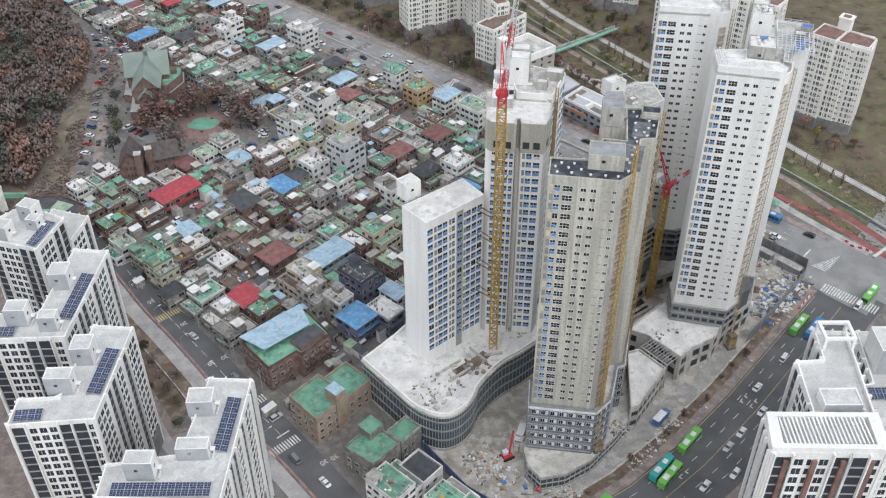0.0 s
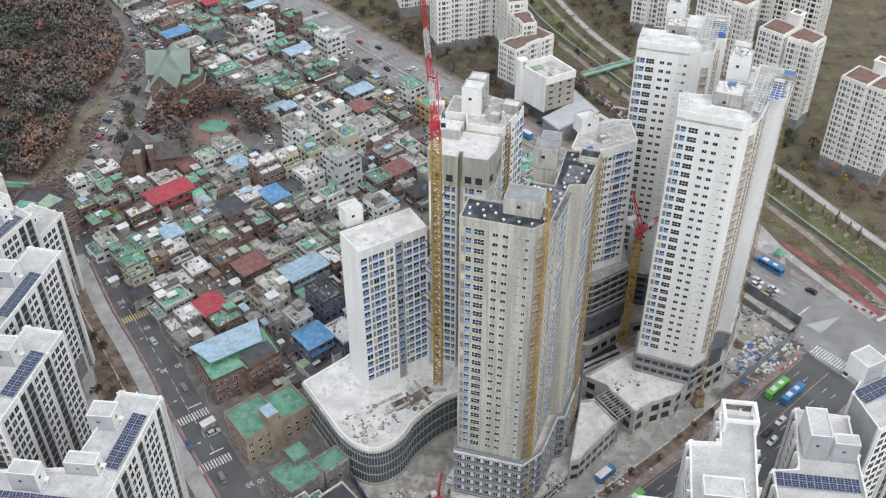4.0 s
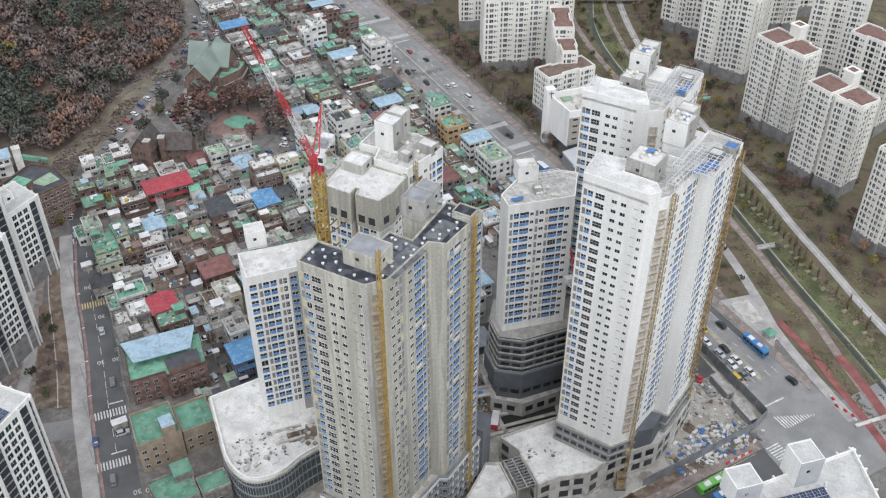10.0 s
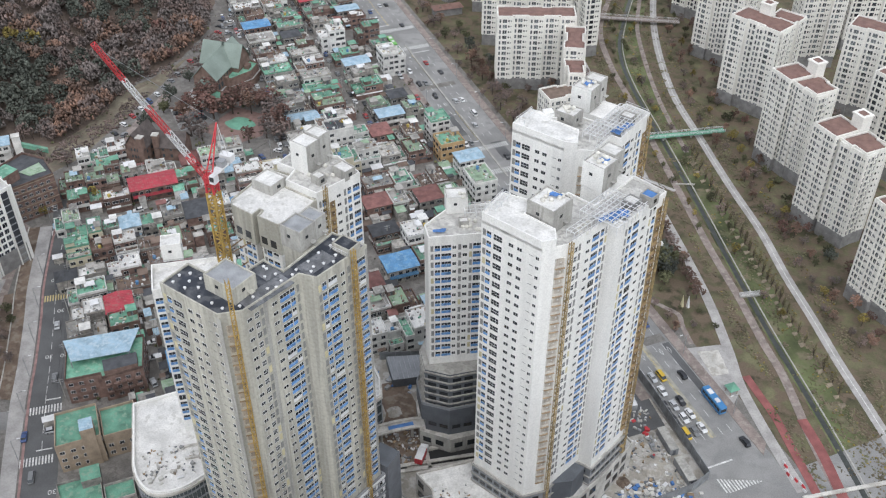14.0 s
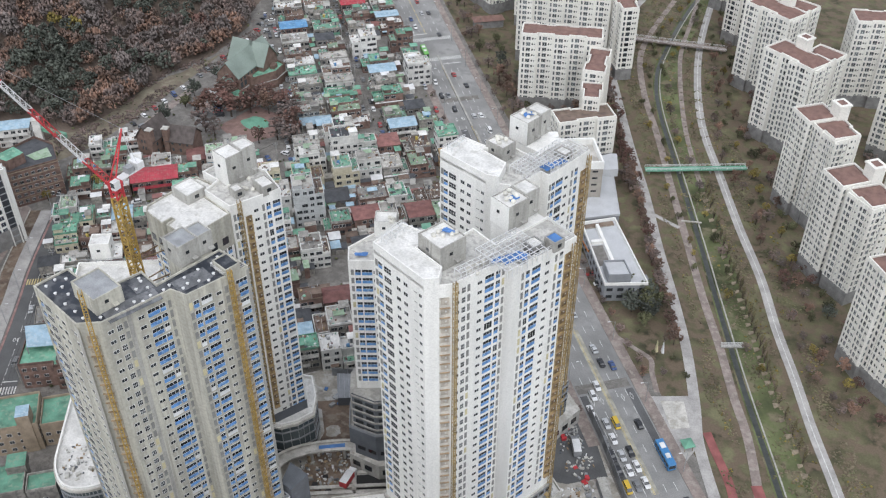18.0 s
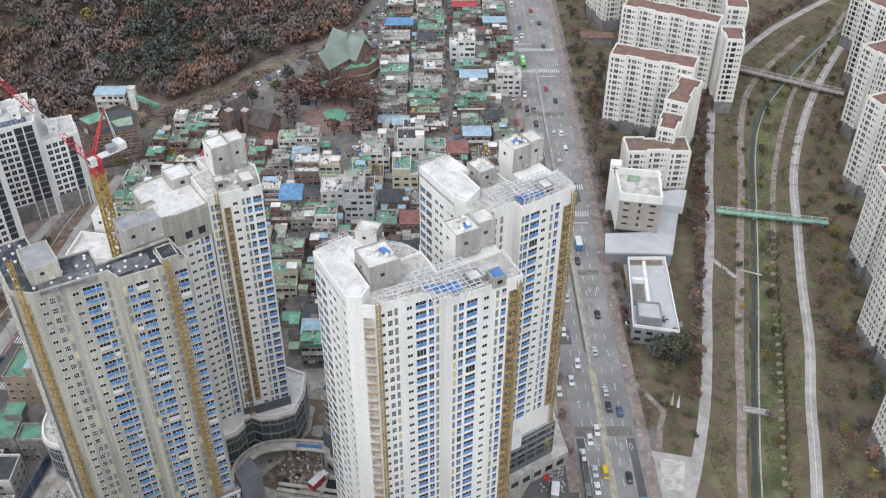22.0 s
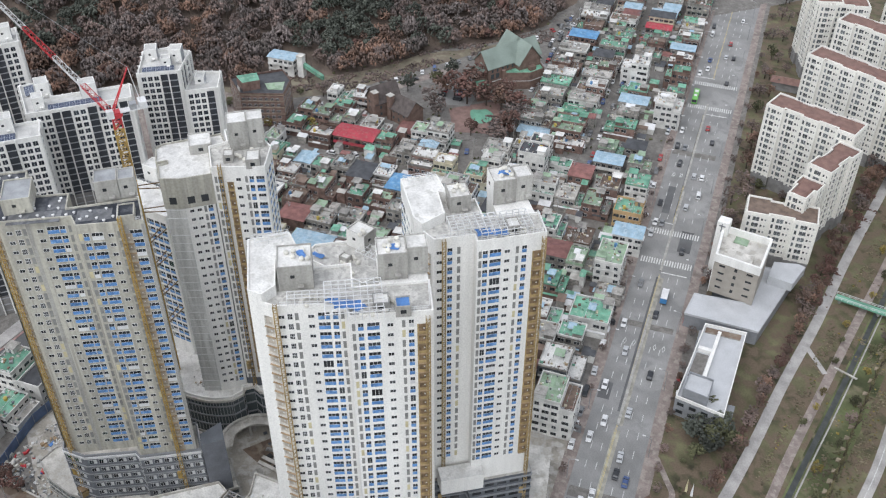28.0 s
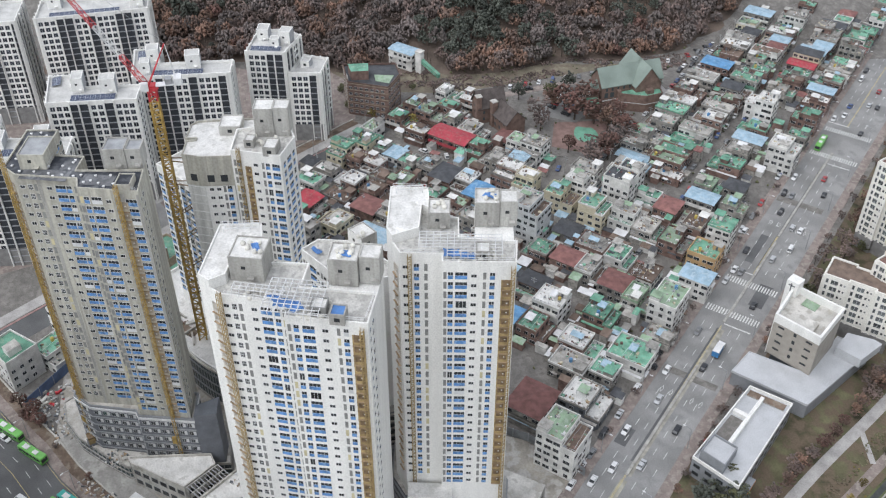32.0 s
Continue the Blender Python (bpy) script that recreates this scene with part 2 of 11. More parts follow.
ASPHALT = mat("asphalt", (0.275, 0.272, 0.265), 0.95, 0.16, 0.07, 2.5, 0.2, second=(0.235, 0.234, 0.23), amount=0.4)
DARK_ASPHALT = mat("fresh_asphalt", (0.122, 0.123, 0.125), 0.95, 0.15, 0.1, 2.5, 0.2)
LANE_BASE = mat("alley_paving", (0.205, 0.193, 0.178), 0.95, 0.2, 0.25, 2.0, 0.25, second=(0.162, 0.152, 0.14), amount=0.45)
PAVING = mat("pale_pavement", (0.40, 0.385, 0.37), 0.9, 0.15, 0.2, 2.0, 0.2)
BROWN_PAVING = mat("brown_paving", (0.26, 0.215, 0.195), 0.9, 0.18, 0.2, 2.0, 0.2, second=(0.32, 0.28, 0.25), amount=0.4)
PINK_KERB = mat("faded_pink_paving", (0.34, 0.215, 0.20), 0.9, 0.2, 0.4)
RED_PATH = mat("red_rubber_path", (0.27, 0.098, 0.093), 0.9, 0.2, 0.2)
GREEN_RUBBER = mat("green_rubber_floor", (0.16, 0.36, 0.26), 0.9, 0.15, 0.2)
PAINT = mat("road_paint", (0.66, 0.66, 0.64), 0.8, 0.15, 0.6, 4.0, 0.0, second=(0.40, 0.40, 0.39), amount=0.3)
YELLOW_PAINT = mat("yellow_road_paint", (0.55, 0.45, 0.22), 0.8, 0.15)
SOIL = mat("site_soil", (0.36, 0.335, 0.29), 0.95, 0.22, 0.12, 1.5, 0.4, second=(0.47, 0.45, 0.42), amount=0.5)
BROWN_EARTH = mat("brown_earth", (0.17, 0.125, 0.095), 0.95, 0.25, 0.15, 1.5, 0.4, second=(0.24, 0.20, 0.16), amount=0.4)
GRASS = mat("autumn_grass", (0.120, 0.114, 0.064), 0.95, 0.42, 0.09, 1.6, 0.7, second=(0.142, 0.108, 0.076), amount=0.6)
GREEN_GRASS = mat("green_bank_grass", (0.108, 0.125, 0.056), 0.95, 0.35, 0.06, 0.8, 0.5, second=(0.17, 0.15, 0.095), amount=0.35)
DRY_SLOPE = mat("dry_slope", (0.20, 0.178, 0.13), 0.95, 0.3, 0.1, 1.4, 0.5, second=(0.165, 0.135, 0.105), amount=0.5)
FOREST_FLOOR = mat("leaf_litter", (0.14, 0.108, 0.088), 0.95, 0.3, 0.08, 1.0, 0.5)
WATER = mat("stream_water", (0.055, 0.06, 0.056), 0.4, 0.2, 0.4, 2.0, 0.1)
BLACK = mat("black_rubber", (0.03, 0.03, 0.03), 0.8, 0.1)
BLUE_TARP = mat("blue_tarpaulin", (0.08, 0.20, 0.46), 0.6, 0.2)
TIMBER = mat("scaffold_timber", (0.33, 0.24, 0.15), 0.85, 0.25)

LEAF = {
    "rust": mat("rust_leaves", (0.245, 0.15, 0.11), 0.9, 0.42, 0.09, 0.5, 0.0, second=(0.165, 0.118, 0.098), amount=0.5, island=0.12),
    "twig": mat("grey_brown_twigs", (0.192, 0.162, 0.152), 0.9, 0.3, 0.06, 0.5, 0.0, second=(0.125, 0.108, 0.098), amount=0.5, island=0.1),
    "brown": mat("brown_leaves", (0.205, 0.152, 0.134), 0.9, 0.42, 0.09, 0.5, 0.0, second=(0.148, 0.122, 0.114), amount=0.5, island=0.08),
    "pine": mat("pine_needles", (0.098, 0.108, 0.088), 0.9, 0.35, 0.1, 0.6, 0.0, island=0.12),
    "yellow": mat("yellow_green_leaves", (0.24, 0.19, 0.055), 0.9, 0.35, 0.08, 0.6, 0.0, island=0.35),
    "olive": mat("olive_yellow_leaves", (0.165, 0.145, 0.075), 0.9, 0.3, 0.08, 0.6, 0.0, island=0.25),
    "green": mat("dull_green_leaves", (0.115, 0.118, 0.062), 0.9, 0.35, 0.08, 0.6, 0.0, island=0.35),
    "reed": mat("dry_reeds", (0.185, 0.155, 0.105), 0.9, 0.3, 0.08, 0.6, 0.0, island=0.2),
    "sedge": mat("green_sedge", (0.155, 0.15, 0.082), 0.9, 0.3, 0.08, 0.6, 0.0, island=0.2),
    "crimson": mat("crimson_leaves", (0.15, 0.082, 0.068), 0.9, 0.3, 0.08, 0.6, 0.0, second=(0.13, 0.085, 0.07), amount=0.5, island=0.2),
}
BARK = mat("bark", (0.085, 0.068, 0.055), 0.95, 0.25, 0.8, 8.0, 0.4)


# ---- mesh building ----
class Geo:
    """Collects vertices and faces of one part."""

    def __init__(self):
        self.v, self.f, self.m, self.mats = [], [], [], []

    def slot(self, material):
        if material not in self.mats:
            self.mats.append(material)
        return self.mats.index(material)

    def add(self, verts, faces, material):
        k, i = len(self.v), self.slot(material)
        self.v.extend(verts)
        self.f.extend([tuple(k + a for a in f) for f in faces])
        self.m.extend([i] * len(faces))

    def box(self, x0, y0, z0, x1, y1, z1, material, place=None):
        v = [(x0, y0, z0), (x1, y0, z0), (x1, y1, z0), (x0, y1, z0), (x0, y0, z1), (x1, y0, z1), (x1, y1, z1), (x0, y1, z1)]
        if place is not None:
            v = [tuple(place @ Vector(p)) for p in v]
        self.add(v, [(3, 2, 1, 0), (4, 5, 6, 7), (0, 1, 5, 4), (1, 2, 6, 5), (2, 3, 7, 6), (3, 0, 4, 7)], material)

    def prism(self, poly, z0, z1, side, top=None, bottom=True):
        n = len(poly)
        v = [(p[0], p[1], z0) for p in poly] + [(p[0], p[1], z1) for p in poly]
        self.add(v, [(i, (i + 1) % n, n + (i + 1) % n, n + i) for i in range(n)], side)
        k = len(self.v) - 2 * n
        self.f.append(tuple(range(k + n, k + 2 * n)))
        self.m.append(self.slot(top or side))
        if bottom:
            self.f.append(tuple(range(k + n - 1, k - 1, -1)))
            self.m.append(self.slot(side))

    def beam(self, a, b, t, material, t2=None):
        a, b = Vector(a), Vector(b)
        q = (b - a).to_track_quat("Z", "Y").to_matrix().to_4x4()
        t2 = t2 or t
        self.box(-t / 2, -t2 / 2, 0, t / 2, t2 / 2, (b - a).length, material, Matrix.Translation(a) @ q)

    def tube(self, x, y, z0, z1, r0, r1, material, n=10, place=None):
        v = []
        for z, r in ((z0, r0), (z1, r1)):
            v += [(x + r * math.cos(6.28318 * i / n), y + r * math.sin(6.28318 * i / n), z) for i in range(n)]
        if place is not None:
            v = [tuple(place @ Vector(p)) for p in v]
        self.add(v, [(i, (i + 1) % n, n + (i + 1) % n, n + i) for i in range(n)] + [tuple(range(n, 2 * n)), tuple(range(n - 1, -1, -1))], material)

    def mesh(self, name):
        me = bpy.data.meshes.new(name)
        me.from_pydata(self.v, [], self.f)
        for m in self.mats:
            me.materials.append(m)
        me.polygons.foreach_set("material_index", self.m)
        me.update()
        return me


def part(name, geo, parent=None, label="", place=None, kind=""):
    """One mesh object from a Geo or a ready mesh, under its thing."""
    ob = new(name, geo.mesh(name) if isinstance(geo, Geo) else geo)
    if parent is not None:
        ob.parent = parent
    if place is not None:
        ob.matrix_basis = place
    if label or kind:
        tagged(ob, label=label, kind=kind)
    return ob


def thing(name, geo, label, category, group="", kind="", place=None):
    ob = part(name, geo, place=place)
    return tagged(ob, label, category, group, kind)


def inset(poly, d):
    """The polygon moved inwards by d (counter-clockwise)."""
    out, n = [], len(poly)
    for i in range(n):
        a, b, c = (Vector(poly[(i + k) % n][:2]) for k in (-1, 0, 1))
        e1, e2 = (b - a).normalized(), (c - b).normalized()
        n1, n2 = Vector((-e1.y, e1.x)), Vector((-e2.y, e2.x))
        k = n1 + n2
        k = k / max(0.3, k.dot(n1))
        out.append(tuple(b + k * d))
    return out


def parapet(geo, poly, z, h, t, material):
    inner, n = inset(poly, t), len(poly)
    v = [(*p, z) for p in poly] + [(*p, z + h) for p in poly] + [(*p, z + h) for p in inner] + [(*p, z) for p in inner]
    f = []
    for i in range(n):
        j = (i + 1) % n
        for k in range(3):
            f.append((k * n + i, k * n + j, (k + 1) * n + j, (k + 1) * n + i))
    geo.add(v, f, material)


def sheet(name, poly, z, material, label="", category="ground", thick=0.0):
    g = Geo()
    if thick:
        g.prism(poly, z - thick, z, material)
    else:
        g.add([(p[0], p[1], z) for p in poly], [tuple(range(len(poly)))], material)
    return tagged(part(name, g), label, category, "", "structure")


def ribbon(line, width):
    """Left and right edges of a strip along a smooth line of points."""
    pts = [Vector(p[:2]) for p in line]
    fine = []
    for i in range(len(pts) - 1):
        p0, p1, p2, p3 = pts[max(i - 1, 0)], pts[i], pts[i + 1], pts[min(i + 2, len(pts) - 1)]
        for k in range(6):
            t = k / 6
            fine.append(0.5 * ((2 * p1) + (p2 - p0) * t + (2 * p0 - 5 * p1 + 4 * p2 - p3) * t * t + (3 * p1 - p0 - 3 * p2 + p3) * t ** 3))
    fine.append(pts[-1])
    left, right = [], []
    for i, p in enumerate(fine):
        e = (fine[min(i + 1, len(fine) - 1)] - fine[max(i - 1, 0)]).normalized()
        nrm = Vector((-e.y, e.x))
        left.append(p + nrm * width / 2)
        right.append(p - nrm * width / 2)
    return left, right


def strip(name, line, width, z, material, label="", category="path", thick=0.12):
    left, right = ribbon(line, width)
    n, g = len(left), Geo()
    v = [(*p, z) for p in left] + [(*p, z) for p in right] + [(*p, z - thick) for p in left] + [(*p, z - thick) for p in right]
    f = []
    for i in range(n - 1):
        f += [(n + i, n + i + 1, i + 1, i), (2 * n + i, i, i + 1, 2 * n + i + 1), (n + i, 3 * n + i, 3 * n + i + 1, n + i + 1)]
    g.add(v, f, material)
    return tagged(part(name, g), label, category, "", "structure")

# ---- ground ----
def hill(x, y):
    """Height of the wooded hill in the west."""
    t = max(0.0, min(1.0, (-(x + 182) + 0.10 * (y - 380)) / 150))
    return 34 * t * t * (3 - 2 * t)


g = Geo()
step, x0, y0, nx, ny = 14.0, -900.0, -400.0, 130, 125
vs = []
for j in range(ny):
    for i in range(nx):
        x, y = x0 + i * step, y0 + j * step
        vs.append((x, y, hill(x, y) - 0.02 if y > 80 else -0.02))
fs = [(j * nx + i, j * nx + i + 1, (j + 1) * nx + i + 1, (j + 1) * nx + i) for j in range(ny - 1) for i in range(nx - 1)]
g.add(vs, fs, LANE_BASE)
tagged(part("ground", g), "grey asphalt and paving between the houses", "ground", "", "structure")

def wood_edge(y):
    """Eastern edge of the wood."""
    return float(np.interp(y, (150, 240, 262, 300, 345, 377, 406, 434, 463, 489, 515, 540, 600, 660), (-206, -204, -196, -183, -172.5, -176.5, -178.5, -178, -179, -194, -223, -250, -292, -316))) + 2.5 * math.sin(y * 0.09)



# wooded hill floor, laid over the rising ground
g = Geo()
cols, rows = 30, 66
vs = []
for j in range(rows):
    y = 140 + j * 9.0
    edge = wood_edge(y)
    for i in range(cols):
        x = edge - i * 12.0
        vs.append((x, y, hill(x, y) + 0.35 - (0.37 if i == 0 else 0)))
g.add(vs, [(j * cols + i + 1, j * cols + i, (j + 1) * cols + i, (j + 1) * cols + i + 1) for j in range(rows - 1) for i in range(cols - 1)], FOREST_FLOOR)
tagged(part("hill", g), "wooded hillside covered in dead leaves", "hill", "", "structure")

# grassed slope between the wood and the car park
sheet("verge", [(-200, 275), (-166, 300), (-158, 340), (-163, 372), (-168, 406), (-174, 434), (-180, 462), (-194, 487), (-225, 513), (-240, 514), (-200, 420), (-196, 360)], 0.06, DRY_SLOPE, "dry leaf-strewn verge under the wood", "verge")

# stream park: one long meadow east of the avenue
sheet("meadow", [W(20, 335.5), W(20, 560), W(330, 640), W(620, 760), W(620, 338), W(300, 336.5)], 0.0, GRASS, "autumn meadow along the stream", "meadow")
STREAM = [W(40, 340), W(90, 353), W(134, 363), W(158, 369), W(185, 376), W(215, 384), W(270, 398), W(310, 408), W(339, 418), W(366, 433), W(420, 474), W(480, 530)]
strip("green_bank", [(p[0] + 3.4, p[1] + 3.0) for p in STREAM], 12.0, 0.03, GREEN_GRASS, "mown green bank beside the stream", "bank")
strip("stream", STREAM, 1.8, 0.07, WATER, "shallow grey stream in a narrow channel", "stream", 0.1)
strip("bank_kerb", [(p[0] + 1.3, p[1] + 1.2) for p in STREAM], 0.5, 0.22, CONCRETE, "stone edge of the stream", "kerb", 0.25)
P1 = [W(76, 331), W(95, 334), W(119, 339), W(135, 345), W(159, 353), W(186, 360), W(217, 367), W(252, 376), W(293, 385), W(341, 397), W(368, 404), W(391, 415), W(416, 434), W(443, 458), W(480, 500)]
P2 = [W(60, 338), W(90, 346), W(117, 355), W(135, 359), W(158, 365), W(185, 371), W(216, 379), W(251, 388), W(292, 399), W(340, 411), W(380, 428), W(430, 468)]
P3 = [W(34, 357), W(90, 371), W(116, 377), W(138, 383), W(162, 389), W(189, 397), W(221, 404), W(257, 413), W(299, 424), W(349, 445), W(394, 470), W(448, 506), W(500, 548)]
P4 = [W(250, 401), W(295, 414), W(339, 431), W(371, 446), W(407, 469), W(463, 503)]
strip("walkway", P1, 3.6, 0.10, PAVING, "pale paved walkway above the stream", "path")
strip("walkway_low", P2, 3.0, 0.10, BROWN_PAVING, "worn brown walking path beside the stream", "path")
strip("cycle_path", P3, 3.6, 0.10, PAVING, "pale cycle path on the far bank", "path")
strip("bank_path", P4, 2.2, 0.10, BROWN_PAVING, "narrow worn path on the bank", "path")
strip("cycle_line", P3, 0.25, 0.115, PAINT, "painted line of the cycle path", "line", 0.01)
strip("red_path", [W(123, 343.6), W(114, 342.6), W(104, 341.6), W(93, 339), W(72, 334), W(58, 330)], 2.8, 0.12, RED_PATH, "red rubber-coated path", "path")
strip("red_path_branch", [W(100, 349), W(86, 346), W(70, 341), W(58, 338)], 3.4, 0.12, RED_PATH, "red rubber-coated path", "path")
strip("link_path", [W(238, 373), W(226, 380)], 1.8, 0.11, PAVING, "short paved link between two paths", "path")

# little park between avenue and walkway
sheet("park_lawn", [W(152, 331.5), W(152, 350), W(205, 362), W(205, 331.5)], 0.05, GRASS, "patchy lawn of a pocket park", "lawn")
sheet("park_plaza", [W(142, 331.5), W(139, 344.5), W(118, 338), W(113, 331.5)], 0.12, PAVING, "pale paved plaza", "plaza", 0.12)
sheet("plaza_pad", [W(139, 334.5), W(137, 342), W(126, 339), W(127, 333)], 0.18, PALE_CONCRETE, "square stone pad in the plaza", "pad", 0.06)
strip("park_path", [W(171, 332), W(164, 336), W(158, 339), W(152, 337), W(143, 335)], 1.8, 0.11, BROWN_PAVING, "curved sandy path in the pocket park", "path")

# ---- avenue ----
S0, S1, BL, BR = 84.0, 640.0, 308.5, 328.5
sheet("avenue", [W(S0, BL), W(S0, BR), W(210, BR + 0.2), W(290, BR + 1.8), W(S1, BR + 4.4), W(S1, BL)], 0.02, ASPHALT, "six-lane grey asphalt avenue", "road")
sheet("pavement_west", [W(126, 304.6), W(126, BL), W(S1, BL), W(S1, 304.6)], 0.16, BROWN_PAVING, "brown block pavement with a kerb", "pavement", 0.16)
sheet("pavement_east", [W(92, BR), W(96, 332.3), W(210, 332.6), W(290, 333.8), W(S1, 336.4), W(S1, BR + 4.4), W(290, BR + 1.8), W(210, BR + 0.2)], 0.16, BROWN_PAVING, "brown block pavement with a kerb", "pavement", 0.16)
g = Geo()
for s_a, s_b in ((180, 236), (262, 318), (322, 395)):
    g.add([W(s_a, 317.6, 0.02), W(s_a, 318.5, 0.02), W(s_b, 318.9, 0.02), W(s_b, 318.0, 0.02), W(s_a, 317.6, 0.3), W(s_a, 318.5, 0.3), W(s_b, 318.9, 0.3), W(s_b, 318.0, 0.3)],
          [(0, 1, 5, 4), (1, 2, 6, 5), (2, 3, 7, 6), (3, 0, 4, 7), (4, 5, 6, 7)], CONCRETE)
tagged(part("median", g), "low concrete median strip of the avenue", "median", "", "structure")


def quad_marks(name, quads, material, label, z=0.035):
    g = Geo()
    for q in quads:
        g.add([(p[0], p[1], z) for p in q], [(0, 1, 2, 3)], material)
    return tagged(part(name, g), label, "road marking", "", "structure")


def crossing(s, b0, b1, length=3.6, gap=1.0):
    out, b = [], b0
    while b < b1 - 0.5:
        out.append([W(s, b), W(s, b + 0.5), W(s + length, b + 0.5), W(s + length, b)])
        b += gap
    return out


quads = []
for s in (265.7, 285.2, 389.5, 413):
    quads += crossing(s, BL + 1, BR + (1.2 if s < 300 else 2.2))
for s, b0, b1 in ((261, BL + 10, BR - 0.4), (293, BL + 0.5, BL + 9.5), (385, BL + 10, BR), (421, BL + 0.5, BL + 10), (94, BL + 0.5, BL + 10)):
    quads.append([W(s, b0), W(s, b1), W(s + 0.6, b1), W(s + 0.6, b0)])
for lane in (311.8, 315.0, 321.6, 325.0):
    s = 104.0
    while s < 560:
        if not (260 < s < 294 or 384 < s < 421):
            quads.append([W(s, lane), W(s, lane + 0.18), W(s + 3.2, lane + 0.18), W(s + 3.2, lane)])
        s += 8.0
for s in (218, 328, 142):
    for b in (312, 315.2, 322.5, 325.6):
        # lozenge before a crossing, drawn as four thin bars
        k = [(s, b + 0.5), (s + 1.6, b), (s + 3.2, b + 0.5), (s + 1.6, b + 1.0)]
        for i in range(4):
            p, q = k[i], k[(i + 1) % 4]
            quads.append([W(p[0], p[1]), W(p[0], p[1] + 0.16), W(q[0], q[1] + 0.16), W(q[0], q[1])] if i in (2, 3) else [W(q[0], q[1]), W(q[0], q[1] + 0.16), W(p[0], p[1] + 0.16), W(p[0], p[1])])
quad_marks("avenue_markings", quads, PAINT, "worn white lane lines and crossings")
quads = []
for s_a, s_b in ((104, 260), (294, 384), (421, 600)):
    for b in (318.05, 318.4):
        quads.append([W(s_a, b - 0.5), W(s_a, b - 0.36), W(s_b, b - 0.1), W(s_b, b - 0.24)])
quad_marks("avenue_centre_lines", quads, YELLOW_PAINT, "yellow centre lines")

# patched and re-laid stretches, pale hatched centre strip
for s_a, s_b, b_a, b_b in ((148, 152, 309, 327.6), (106, 147, 309.2, 311.6), (122, 147, 325.4, 328), (190, 198, 309, 313), (228, 231, 309, 328), (300, 320, 312, 315), (346, 350, 309, 328), (276, 290, 322, 327)):
    sheet("asphalt_patch", [W(s_a, b_a), W(s_a, b_b), W(s_b, b_b), W(s_b, b_a)], 0.028, DARK_ASPHALT if (s_a + s_b) % 3 else LANE_BASE, "darker patch of relaid asphalt", "road patch")
sheet("centre_strip", [W(104, 317.0), W(104, 319.2), W(178, 319.4), W(178, 317.2)], 0.031, mat("worn_beige_paint", (0.36, 0.345, 0.29), 0.9, 0.2, 0.4), "worn beige hatched centre strip", "road marking")

sheet("median_strip", [W(186, 316.7), W(186, 317.5), W(258, 317.9), W(258, 317.1)], 0.033, DARK_ASPHALT, "dark dug-up strip along the middle of the avenue", "road marking")
sheet("median_strip", [W(298, 317.2), W(298, 317.8), W(382, 318.2), W(382, 317.6)], 0.033, DARK_ASPHALT, "dark dug-up strip along the middle of the avenue", "road marking")
sheet("median_band", [W(180, 317.6), W(180, 319.6), W(258, 320.0), W(258, 318.0)], 0.029, mat("worn_beige_asphalt", (0.35, 0.335, 0.29), 0.9, 0.2, 0.4), "pale beige strip beside the median", "road marking")

# ---- road with the buses, joining the avenue at the junction ----
U = Vector((0.657, 0.754))
N = Vector((0.754, -0.657))
O = Vector((86.85, 215.5))
ROAD = math.degrees(math.atan2(U.y, U.x))


def R(a, c):
    """a along the bus road from a fixed point, c across it from its north-west kerb."""
    p = O + U * a + N * (c + float(np.interp(a, (-160, -68, -57, -42, -20, 10), (-30, -10.4, -8.6, -4.6, -1.6, 0))))
    return (p.x, p.y)


BENDS = (-160, -68, -57, -42, -20, 10)


def road_band(a1, c0, c1):
    """Outline of a band along the bending bus road, from its far south-west end to a1."""
    return [R(a, c0) for a in BENDS] + [R(a1, c0), R(a1, c1)] + [R(a, c1) for a in BENDS[::-1]]



sheet("bus_road", road_band(96, 0, 22), 0.025, DARK_ASPHALT, "dark asphalt road with bus stops", "road")
sheet("junction", [W(104, 304), W(104, 331), W(70, 331), W(64, 318), W(62, 296), W(78, 297)], 0.03, ASPHALT, "wide asphalt junction", "road")
sheet("road_beyond", [R(88, -2), R(88, 24), R(260, 24), R(260, -2)], 0.05, ASPHALT, "road crossing the stream on a bridge", "road")
sheet("bus_road_walk", road_band(80, -3.2, 0), 0.16, BROWN_PAVING, "dirty brown pavement beside the site fence", "pavement", 0.16)
sheet("planted_strip", road_band(80, -6.4, -3.2), 0.2, BROWN_EARTH, "bare brown planted strip along the road", "planting bed", 0.2)
sheet("kerb_line", road_band(38, -6.9, -6.4), 0.5, PALE_CONCRETE, "low pale kerb wall of the site road", "kerb", 0.5)
sheet("site_road", [R(-50, -13.6), R(-57, -7.0), R(-42, -7.0), R(-20, -7.0), R(10, -7.0), R(30, -7.0), R(36, -11.5), R(10, -13.0)], 0.06, mat("dusty_concrete_road", (0.40, 0.39, 0.365), 0.95, 0.2, 0.15, 1.5, 0.2, second=(0.30, 0.29, 0.27), amount=0.5), "dusty pale site road", "road")
sheet("bus_road_walk_south", road_band(74, 22, 27), 0.16, BROWN_PAVING, "brown pavement with bare trees", "pavement", 0.16)
quads = []
for c in (3.4, 6.8, 13.8, 17.2):
    a = -150.0
    while a < 74:
        quads.append([R(a, c), R(a, c + 0.18), R(a + 3, c + 0.18), R(a + 3, c)][::-1])
        a += 8.0
a = 0.6
while a < 21:
    quads.append([R(80, a), R(80, a + 0.5), R(85, a + 0.5), R(85, a)][::-1])
    a += 1.0
b = 309.5
